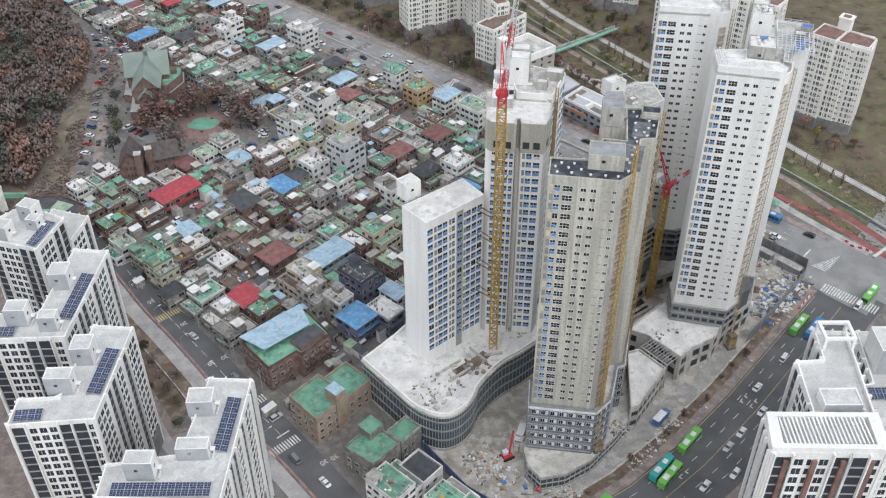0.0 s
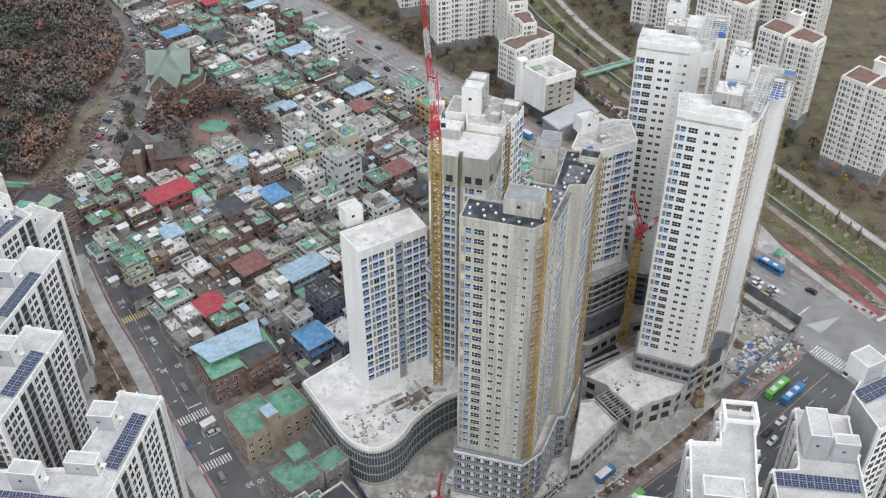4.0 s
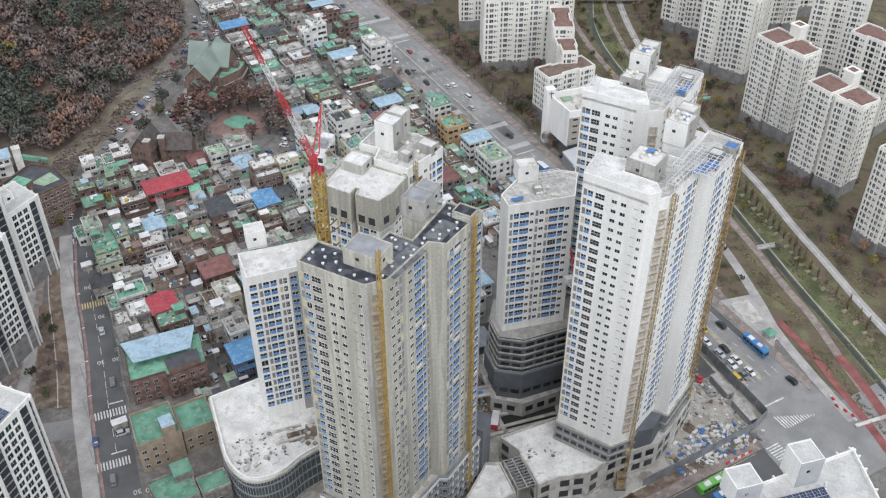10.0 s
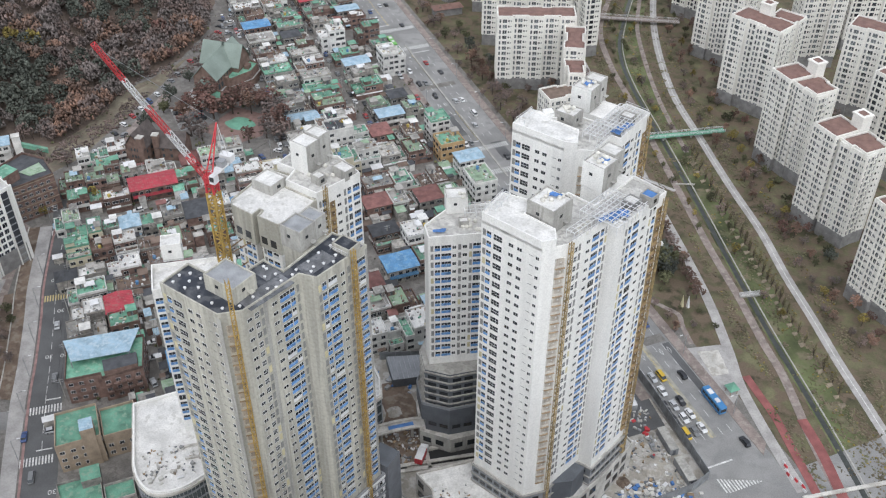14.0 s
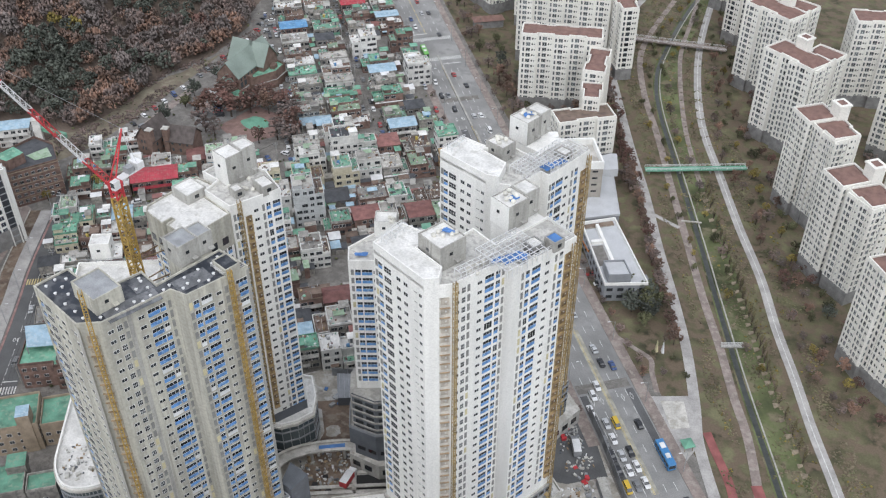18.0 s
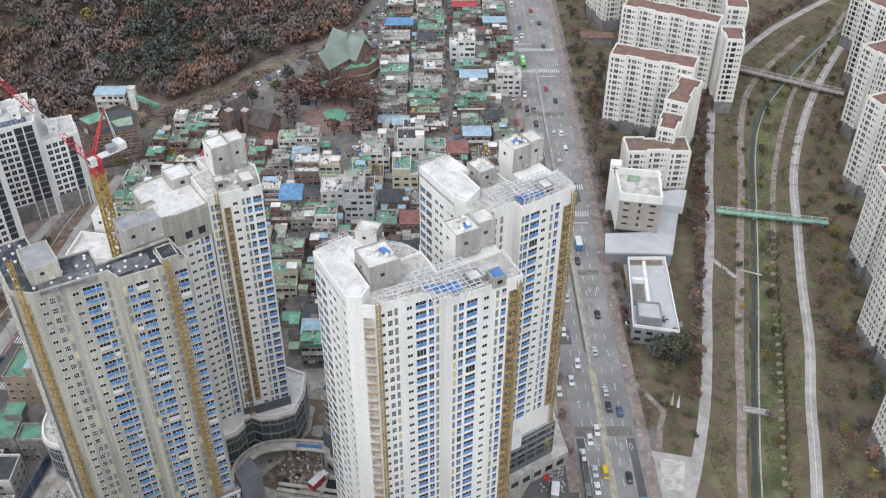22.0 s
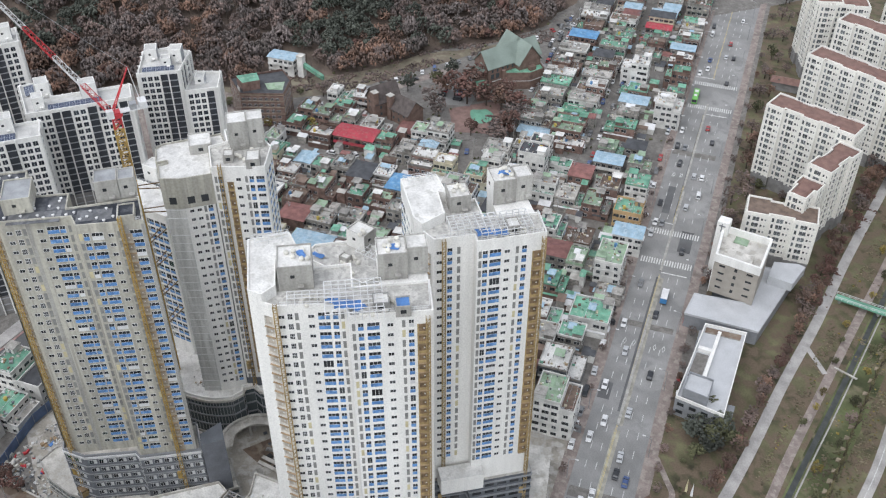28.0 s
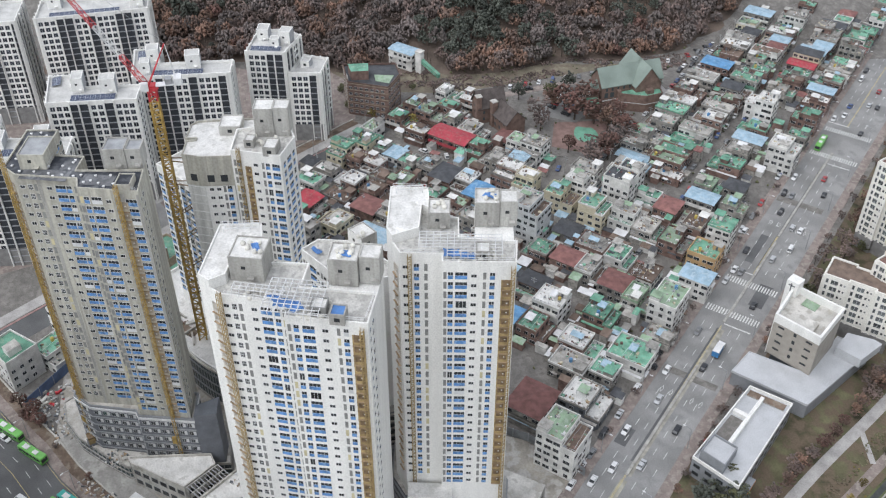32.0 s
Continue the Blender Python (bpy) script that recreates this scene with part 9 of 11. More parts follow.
# ---- single buildings of the quarter ----
def block(name, poly, z, wall, roof, label, category, fh=3.2, kind="pair", gap=3.2, par=0.9, limit=30):
    poly = [tuple(p[:2]) for p in poly]
    if sum(poly[i - 1][0] * poly[i][1] - poly[i][0] * poly[i - 1][1] for i in range(len(poly))) < 0:
        poly = poly[::-1]
    g = Geo()
    g.prism(poly, 0, z, wall, roof)
    ob = thing(name, g, label, category)
    g = Geo()
    parapet(g, poly, z, par, 0.3, wall)
    part("parapet", g, ob)
    fac = Facades(ob, limit)
    for i in range(len(poly)):
        L = edge_len(poly, i)
        fac.wall(poly[i], poly[(i + 1) % len(poly)], 0.4, int(z / fh), fh, [(x + gap / 2, 1.5, 1.4, kind) for x in np.arange(0, L - gap * 0.8, gap)])
    fac.done()
    return ob


# long brick market building with a pale blue roof
bm_ = block("market_building", [W(193.5, 129.5), W(192.6, 140.7), W(190.4, 140.9), W(190.6, 154), W(206, 156.5), W(209.5, 131.5)], 10.4, BRICK, GREEN_ROOF, "three-storey brick market building with green terrace", "building", limit=40)
g = Geo()
A, B, C, D = W(210, 131), W(207.4, 155.6), W(197.0, 151), W(199, 132.6)
g.add([(p[0], p[1], 13.4) for p in (A, B, C, D)] + [(p[0], p[1], 13.15) for p in (A, B, C, D)], [(3, 2, 1, 0), (0, 1, 5, 4), (1, 2, 6, 5), (2, 3, 7, 6), (3, 0, 4, 7), (4, 5, 6, 7)], BLUE_ROOF)
for p in (A, B, C, D):
    g.box(p[0] - 0.15, p[1] - 0.15, 10.4, p[0] + 0.15, p[1] + 0.15, 13.2, STEEL)
part("canopy_roof", g, bm_, "long pale blue metal canopy")
g = Geo()
g.prism([W(191.6, 142)[:2], W(191.6, 152.6)[:2], W(197.2, 153)[:2], W(197.2, 142)[:2]], 10.4, 12.2, BRICK, DARK_ROOF)
part("dark_terrace", g, bm_, "dark sheet roof of the terrace")
for k in range(5):
    for z in (3.4, 6.6):
        g = Geo()
        p = W(190.2, 142.6 + k * 2.3)
        g.box(-0.9, -0.8, z, 0.9, 0.3, z + 1.1, BRICK, pose(p[0], p[1], 0, 0, 0, AVENUE - 90))
        part("balcony", g, bm_)

# tan building with a stair tower, green-roofed office, further corner blocks
ob = block("corner_building", [W(165, 124.5), W(165, 138), W(179, 138), W(179, 125.5)], 11.0, TAN_WALL, GREEN_ROOF, "tan stone building with teal green roof", "building", limit=30)
g = Geo()
g.prism([W(164.6, 132.6)[:2], W(164.6, 136.6)[:2], W(169.6, 136.6)[:2], W(169.6, 132.6)[:2]], 0, 16, TAN_WALL, BLUE_ROOF)
part("stair_tower", g, ob, "tan stair tower with a blue cap")
block("corner_building", [W(166, 138.4), W(166, 149), W(178, 149), W(178, 138.4)], 9.0, TAN_WALL, GREEN_ROOF, "tan building with railed teal terrace", "building", limit=20)
ob = block("office_building", [W(140.6, 124.6), W(140.6, 136), W(152, 136), W(152, 123.6)], 9.6, PLASTER, GREEN_ROOF, "grey office block with bright green roof", "building", limit=24)
g = Geo()
g.prism([W(148, 130.8)[:2], W(148, 136.4)[:2], W(153.4, 136.4)[:2], W(153.4, 130.8)[:2]], 9.6, 12.6, PLASTER, GREEN_ROOF)
part("stair_head", g, ob)
block("office_building", [W(140.4, 136.4), W(140.4, 145), W(147, 145), W(147, 136.4)], 9.2, PLASTER, GREEN_ROOF, "lower grey office block with green roof", "building", limit=24)
block("office_building", [W(126, 130.6), W(126, 139), W(136, 139), W(136, 130.6)], 7.6, WHITE_WALL, DARK_ROOF, "white office block with charcoal roof", "building", limit=20)
ob = block("office_building", [(-1.0, 165.0), (5.5, 158.5), (16.0, 166.5), (7.5, 175.0)], 12.4, WHITE_WALL, GREEN_ROOF, "white four-storey block with green roof beside the blue hoarding", "building", limit=24)
g = Geo()
g.prism([(6.0, 168.0), (9.4, 164.6), (12.4, 167.0), (9.0, 170.4)], 12.4, 15.0, WHITE_WALL, GREY_ROOF)
part("stair_head", g, ob)
sheet("car_park", [W(139, 145.6), W(139, 160), W(160, 164), W(160, 146), W(157, 136), W(148, 136), W(148, 145.6)], 0.05, LANE_BASE, "worn car park behind the offices", "car park")

# stone church with a copper-green roof under the wood
CH = (-143.0, 430.0)
m = pose(CH[0], CH[1], 0, 0, 0, 100)
STONE_BRICK = mat("brown_church_brick", (0.20, 0.135, 0.11), 0.9, 0.2, 0.5, 6.0, 0.3)


def gable(g, m, x0, x1, y0, y1, z, rise, wall, roof, over=0.7):
    """Gabled hall with its ridge along x."""
    ym = (y0 + y1) / 2
    v = [(x0, y0, 0), (x1, y0, 0), (x1, y1, 0), (x0, y1, 0), (x0, y0, z), (x1, y0, z), (x1, y1, z), (x0, y1, z), (x0, ym, z + rise), (x1, ym, z + rise)]
    g.add([tuple(m @ Vector(p)) for p in v], [(0, 1, 5, 4), (2, 3, 7, 6), (1, 2, 6, 9, 5), (3, 0, 4, 8, 7), (3, 2, 1, 0)], wall)
    o, d = over, over * rise / ((y1 - y0) / 2)
    v = [(x0 - o, y0 - o, z - d), (x1 + o, y0 - o, z - d), (x1 + o, ym, z + rise), (x0 - o, ym, z + rise), (x0 - o, y1 + o, z - d), (x1 + o, y1 + o, z - d)]
    v += [(a, b, c + 0.35) for a, b, c in v]
    g.add([tuple(m @ Vector(p)) for p in v], [(6, 7, 8, 9), (9, 8, 11, 10), (0, 1, 7, 6), (5, 4, 10, 11), (1, 2, 8, 7), (2, 5, 11, 8), (0, 6, 9, 3), (3, 9, 10, 4)], roof)


# raised brick terrace that carries the church
g = Geo()
g.prism([tuple((m @ Vector((a, b, 0)))[:2]) for a, b in ((-29.5, -7.0), (-14.6, -7.0), (-14.4, -10.0), (-4.4, -16.2), (5.6, -15.8), (12.0, -10.0), (12.0, 12.0), (-12.0, 12.0), (-14.0, 8.0), (-29.5, 8.0))], 0, 4.2, STONE_BRICK, PAVING)
tagged(part("church_terrace", g), "raised brick terrace round the church", "terrace", "", "structure")
g = Geo()
for k in range(12):
    g.box(-29.5 - 0.36 * (k + 1), -3.0, 0, -29.5 - 0.36 * k, 3.0, 4.2 - 0.35 * (k + 1) + 0.05, PALE_CONCRETE, m)
tagged(part("church_steps", g), "broad stone steps up to the church", "steps", "", "structure")
g = Geo()
gable(g, m, -22.5, 9.0, -6.0, 6.0, 11.6, 6.6, STONE_BRICK, CHURCH_ROOF)
church = thing("church", g, "brown brick church with grey-green copper roof", "church")
for turn, ln in ((90, 10.0), (-90, 9.6)):
    g = Geo()
    gable(g, m @ pose(0, 0, 0, 0, 0, turn), 0.0, ln, -6.4, 6.4, 11.4, 8.2, STONE_BRICK, CHURCH_ROOF, 0.9)
    part("transept", g, church, "gabled side arm under the copper roof")
g = Geo()
gable(g, m, -26.0, -22.5, -3.4, 3.4, 8.6, 3.6, STONE_BRICK, CHURCH_ROOF)
part("porch", g, church)
g = Geo()
g.box(-26.1, -1.6, 4.2, -26.0, 1.6, 8.2, WHITE_WALL, m)
part("door_surround", g, church, "white arched door surround")
for sx in (-20, -17, -14, -11, -8):
    for sy in (-1, 1):
        g = Geo()
        g.box(sx - 0.45, sy * 6.0 - 0.08, 8.6, sx + 0.45, sy * 6.0 + 0.08, 10.2, TEAL_GLASS, m)
        part("window", g, church)
        g = Geo()
        g.box(sx - 0.9, sy * 6.0 - 0.08, 5.2, sx + 0.9, sy * 6.0 + 0.08, 7.8, TEAL_GLASS, m)
        part("window", g, church)
for sy in (-1, 1):
    g = Geo()
    g.box(-15.0, sy * 6.9 - 0.9, 0, -13.0, sy * 6.9 + 0.9, 9.0, STONE_BRICK, m)
    part("buttress", g, church)
g = Geo()
g.prism([tuple((m @ Vector((a, b, 0)))[:2]) for a, b in ((-15, -6.05), (-14, -9.5), (-4, -15.5), (5, -15.0), (6.5, -9.7), (-6.2, -6.05))], 0, 7.6, STONE_BRICK, GREEN_ROOF)
annex = part("annex", g, church, "brick annex with bright green terrace")
g = Geo()
parapet(g, [tuple((m @ Vector((a, b, 0)))[:2]) for a, b in ((-15, -6.1), (-14, -9.5), (-4, -15.5), (5, -15.0), (6.5, -9.75), (-6.2, -6.1))], 7.6, 0.9, 0.3, STONE_BRICK)
part("parapet", g, annex)
g = Geo()
g.box(-2.0, -13.0, 7.6, 1.4, -10.6, 9.6, STONE_BRICK, m)
part("stair_head", g, annex)
# small brick hall between church and playground
block("community_hall", [(-132.4, 400.4), (-124.8, 399.4), (-124.0, 405.6), (-131.6, 406.6)], 7.2, STONE_BRICK, GREEN_ROOF, "small brick hall with green flat roof", "building", 3.4, "pair", 2.5, 0.8, 20)
sheet("church_yard", [(-150, 392), (-132, 378), (-122, 394), (-136, 408)], 0.05, ASPHALT, "car park beside the church", "car park")
DARK_SHINGLE = mat("dark_brown_shingle", (0.105, 0.088, 0.082), 0.85, 0.2, 0.5, 6.0, 0.3)
# two brick meeting houses with steep brown roofs
for x, y, t, w, l, z, rise in ((-133.4, 354.4, 100, 13, 9, 8.6, 6.4), (-121.8, 361.6, 22, 12, 10, 7.0, 5.0)):
    g, q = Geo(), pose(x, y, 0, 0, 0, t)
    gable(g, q, -w / 2, w / 2, -l / 2, l / 2, z, rise, STONE_BRICK, DARK_SHINGLE)
    ob = thing("meeting_house", g, "brick meeting house with steep brown roof", "building", "meeting houses")
    for k in (-1, 0, 1):
        for side in (-1, 1):
            for zz in (1.6, 5.0):
                g = Geo()
                g.box(k * w / 3.4 - 0.5, side * l / 2 - 0.06, zz, k * w / 3.4 + 0.5, side * l / 2 + 0.06, zz + 1.5, TEAL_GLASS, q)
                part("window", g, ob)
    for k in (-1.5, 0, 1.5):
        for zz in (3.0, 6.4):
            g = Geo()
            g.box(-w / 2 - 0.06, k - 0.35, zz, -w / 2 + 0.02, k + 0.35, zz + 1.3, TEAL_GLASS, q)
            part("window", g, ob)
    g = Geo()
    g.box(-w / 2 - 1.4, -l / 2 - 0.6, 0, -w / 2 + 1.2, -l / 2 + 2.0, z + 5.6, STONE_BRICK, q)
    turret = part("turret", g, ob)
    g = Geo()
    g.box(-w / 2 - 1.6, -l / 2 - 0.8, z + 5.6, -w / 2 + 1.4, -l / 2 + 2.2, z + 6.0, PALE_CONCRETE, q)
    part("cap", g, turret, "pale stone cap")

# brick school with curved terraces and a green deck, at the foot of the wood
SCH = [(-163, 289), (-146, 290), (-138, 308), (-150, 315), (-161, 314)]
ob = block("school_building", SCH, 16.4, BRICK, DARK_ROOF, "brown brick school with green roof deck", "building", 3.1, "pair", 2.6, 1.0, 40)
for z in (3.3, 6.6, 9.9, 13.2, 16.4):
    g = Geo()
    parapet(g, inset(SCH, -0.12), z, 0.3, 0.2, TAN_WALL)
    part("floor_band", g, ob, "pale stone band")
g = Geo()
g.prism([(-156, 291), (-148.4, 292), (-148, 300), (-155.4, 300.6)], 16.4, 21.0, BRICK, GREEN_ROOF)
part("stair_tower", g, ob, "brick tower with a green deck")
g = Geo()
g.box(-1.1, -0.12, 9.0, 1.1, 0.0, 19.5, WHITE_WALL, pose(-148.6, 290.2, 0, 0, 0, 12))
part("banner", g, ob, "tall white banner")
g = Geo()
g.prism([(-152, 303), (-146, 303), (-143, 309), (-150, 312)], 16.45, 16.6, LIGHT_GREEN_ROOF, LIGHT_GREEN_ROOF)
part("roof_deck", g, ob, "faded green deck")
# white stair tower and covered ramp beside the blue-roofed hall
g = Geo()
g.box(-1.6, -1.6, 0, 1.6, 1.6, 11.4, WHITE_WALL)
ob = thing("stair_tower", g, "white stair tower beside the blue-roofed hall", "tower", place=pose(-181.6, 328.4, 0, 0, 0, 48))
g = Geo()
g.box(-1.8, -1.8, 11.4, 1.8, 1.8, 11.9, PALE_CONCRETE)
part("cap", g, ob)
g = Geo()
v = [(1.6, -1.0, 5.6), (11.6, -1.0, 0.3), (11.6, 1.0, 0.3), (1.6, 1.0, 5.6)]
g.add(v + [(p[0], p[1], p[2] + 2.0) for p in v], [(4, 5, 6, 7), (3, 2, 1, 0), (0, 1, 5, 4), (1, 2, 6, 5), (2, 3, 7, 6), (3, 0, 4, 7)], GREEN_ROOF)
part("covered_ramp", g, ob, "teal covered ramp")

# ---- trees ----
OCT_F = [(0, 2, 4), (2, 1, 4), (1, 3, 4), (3, 0, 4), (2, 0, 5), (1, 2, 5), (3, 1, 5), (0, 3, 5)]
OCT_V = np.array([(1, 0, 0), (-1, 0, 0), (0, 1, 0), (0, -1, 0), (0, 0, 1), (0, 0, -1)], float)


TET_F = [(0, 1, 2), (0, 3, 1), (1, 3, 2), (2, 3, 0)]
TET_V = np.array([(1, 0, -0.4), (-0.5, 0.87, -0.4), (-0.5, -0.87, -0.4), (0, 0, 1)], float)


def sprays(centres, radii, rng, tall):
    """Small pointed twig and leaf sprays: arrays of vertices and faces."""
    n = len(centres)
    v = TET_V[None] * radii[:, None, None] * rng.uniform(0.6, 1.3, (n, 4, 1))
    v[:, :, 2] *= tall
    v += rng.uniform(-0.4, 0.4, v.shape) * radii[:, None, None]
    v += centres[:, None]
    f = (np.array(TET_F)[None] + 4 * np.arange(n)[:, None, None]).reshape(-1, 3)
    return v.reshape(-1, 3), f


def clumps(centres, radii, rng, flat=0.75):
    """Many small uneven leaf clumps: arrays of vertices and faces."""
    n = len(centres)
    v = OCT_V[None] * radii[:, None, None] * rng.uniform(0.55, 1.3, (n, 6, 1))
    v[:, :, 2] *= flat
    a = rng.uniform(0, 6.283, n)
    c, s = np.cos(a), np.sin(a)
    x = v[:, :, 0] * c[:, None] - v[:, :, 1] * s[:, None]
    y = v[:, :, 0] * s[:, None] + v[:, :, 1] * c[:, None]
    v[:, :, 0], v[:, :, 1] = x, y
    v += rng.uniform(-0.25, 0.25, v.shape) * radii[:, None, None]
    v += centres[:, None]
    f = (np.array(OCT_F)[None] + 6 * np.arange(n)[:, None, None]).reshape(-1, 3)
    return v.reshape(-1, 3), f


def crown_points(rng, n, r, h, shape="round"):
    """Points in an uneven crown of radius r and height h, with gaps."""
    lobes = rng.normal(0, 0.45, (7, 3))
    k = rng.integers(0, 7, n)
    p = lobes[k] + rng.normal(0, 0.30, (n, 3))
    d = np.linalg.norm(p, axis=1, keepdims=True)
    p = np.where(d > 1, p / d, p)
    p[:, 2] = p[:, 2] * 0.5 + 0.5
    if shape == "cone":
        q = 1.05 - p[:, 2]
        p[:, 0] *= q
        p[:, 1] *= q
    return p * np.array((r, r, h))


def array_mesh(name, v, f, material):
    me = bpy.data.meshes.new(name)
    me.from_pydata(v.tolist(), [], f.tolist())
    me.materials.append(material)
    me.polygons.foreach_set("use_smooth", [True] * len(me.polygons))
    return me


def tree_kind(kind, seed, r, h, trunk, n=150, shape="round"):
    """Trunk with limbs, and a crown of many clumps, as two meshes."""
    rng = np.random.default_rng(seed)
    g = Geo()
    g.tube(0, 0, -0.3, trunk + h * 0.35, 0.20, 0.09, BARK, 7)
    for k in range(6):
        a = rng.uniform(0, 6.28)
        z0 = trunk * 0.8 + k * h * 0.06
        g.beam((0, 0, z0), (r * 0.65 * math.cos(a), r * 0.65 * math.sin(a), z0 + h * rng.uniform(0.25, 0.5)), 0.10, BARK)
    p = crown_points(rng, n, r, h, shape) + np.array((0, 0, trunk))
    v, f = clumps(p, rng.uniform(0.22, 0.5, n) * (r / 2.4), rng)
    return g.mesh("trunk"), array_mesh("crown", v, f, LEAF[kind])


TREES = {
    "rust": [tree_kind("rust", 1 + k, 2.6, 4.8, 1.8) for k in range(3)],
    "brown": [tree_kind("brown", 11 + k, 2.5, 5.0, 1.8, 110) for k in range(3)],
    "yellow": [tree_kind("yellow", 21 + k, 2.0, 4.0, 1.4) for k in range(3)],
    "green": [tree_kind("green", 31 + k, 2.2, 4.0, 1.2) for k in range(3)],
    "pine": [tree_kind("pine", 41 + k, 2.6, 5.0, 1.6, 170) for k in range(2)],
    "crimson": [tree_kind("crimson", 51 + k, 2.2, 4.0, 1.5) for k in range(3)],
    "olive_oak": [tree_kind("green", 71 + k, 2.6, 4.6, 1.4, 190) for k in range(2)],
    "slim": [tree_kind("olive", 61 + k, 1.1, 5.2, 0.8, 110, "cone") for k in range(3)],
}
TREE_LABEL = {"rust": "rust-brown autumn tree", "brown": "half-bare brown autumn tree", "yellow": "yellow-green young tree", "green": "dull green broadleaf tree",
              "pine": "dark green pine", "olive_oak": "broad olive-brown tree", "crimson": "small tree with dark red leaves", "slim": "slim upright tree on the bank"}


def tree(kind, x, y, rnd, size=1.0, z=0.0, where="beside a path"):
    trunk, crown = rnd.choice(TREES[kind])
    k = size * rnd.uniform(0.8, 1.2)
    ob = new("tree")
    ob.matrix_basis = pose(x, y, z, 0, 0, rnd.uniform(0, 360)) @ Matrix.Diagonal((k * rnd.uniform(0.85, 1.15), k, k * rnd.uniform(0.85, 1.15), 1))
    tagged(ob, TREE_LABEL[kind] + " " + where, "tree", kind + " trees")
    part("trunk", trunk, ob)
    part("crown", crown, ob)


rt = random.Random(8)
FAR_LEAF, FAR_TRUNK = {}, Geo()


def far_tree(kind, x, y, rnd, size=1.0, z=0.0):
    """A tree of a far row, kept for the joined woods."""
    trunk, crown = rnd.choice(TREES[kind])
    k = size * rnd.uniform(0.8, 1.2)
    m = np.array(pose(x, y, z, 0, 0, rnd.uniform(0, 360)) @ Matrix.Diagonal((k, k, k * rnd.uniform(0.85, 1.15), 1)))
    v = np.empty(len(crown.vertices) * 3)
    crown.vertices.foreach_get("co", v)
    v = v.reshape(-1, 3) @ m[:3, :3].T + m[:3, 3]
    f = np.arange(0, len(v), 6)[:, None, None] + np.array(OCT_F)[None]
    mat_name = "olive" if kind == "slim" else kind
    FAR_LEAF.setdefault(mat_name, []).append((v, f.reshape(-1, 3)))
    FAR_TRUNK.beam((x, y, z - 0.2), (x, y, z + 3.4 * k), 0.3 * k, BARK)


def row(kinds, line, gap, side, rnd, size, where, jitter=1.2, far=False):
    left, right = ribbon(line, abs(side) * 2)
    pts = left if side > 0 else right
    acc = 0.0
    for i in range(len(pts) - 1):
        acc += (pts[i + 1] - pts[i]).length
        if acc > gap:
            acc -= gap
            p = pts[i]
            spot = (rnd.choice(kinds), p.x + rnd.uniform(-jitter, jitter), p.y + rnd.uniform(-jitter, jitter), rnd, size, 0.0)
            far_tree(*spot) if far else tree(*spot, where)


row(["crimson", "rust", "crimson", "brown"], P1[4:], 4.2, 3.8, rt, 1.0, "beside the stream walkway")
row(["crimson", "brown", "rust"], P1[7:], 3.6, 6.4, rt, 1.1, "beside the stream walkway", 1.2, True)
row(["yellow", "green", "brown"], STREAM[2:], 13.0, -5.0, rt, 0.75, "on the stream bank", 2.5)
row(["yellow", "green"], STREAM[4:], 13.0, 5.5, rt, 0.7, "on the stream bank", 2.5)
row(["slim"], [W(100, 366), W(134, 373), W(158, 379), W(184, 385.5), W(215, 392.5), W(250, 402)], 4.2, 0.01, rt, 1.15, "in a row on the bank", 0.3)
row(["brown", "green", "rust"], P3[2:], 7.5, -7.0, rt, 0.7, "beside the cycle path", 3.0, True)
row(["brown", "green", "rust", "yellow"], P3[2:], 6.5, -14.0, rt, 0.85, "beside the cycle path", 4.0, True)
row(["brown", "crimson", "green"], P3[2:], 7.0, -22.0, rt, 0.95, "below the apartments", 4.0, True)
row(["brown", "rust", "brown"], [W(146, 333.5), W(190, 333.6), W(230, 334), W(330, 335.5), W(430, 338), W(560, 341)], 6.5, 0.01, rt, 0.62, "on the avenue pavement", 0.5)
row(["brown", "rust", "green", "brown"], [W(262, 337.6), W(330, 339.4), W(430, 341.6), W(560, 345)], 2.6, 0.01, rt, 1.25, "between avenue and apartments", 1.6, True)
row(["brown", "rust", "pine", "brown"], [W(285, 342), W(330, 344), W(430, 346), W(560, 350)], 3.8, 0.01, rt, 1.1, "between avenue and apartments", 2.2, True)
row(["brown", "pine", "green", "brown"], [W(290, 346), W(345, 348), W(440, 352), W(560, 356)], 4.0, 0.01, rt, 1.0, "between avenue and apartments", 3.0, True)
row(["brown"], [W(130, 306.2), W(230, 306.2), W(330, 306.2), W(480, 306.2)], 13.0, 0.01, rt, 0.5, "on the avenue pavement", 0.3)
row(["brown"], [R(-120, 24.6), R(-20, 24.6), R(60, 24.6)], 8.0, 0.01, rt, 0.7, "on the pavement")
row(["brown", "brown", "crimson"], [R(-120, -4.8), R(-20, -4.8), R(36, -4.8)], 7.0, 0.01, rt, 0.5, "in the strip beside the road")
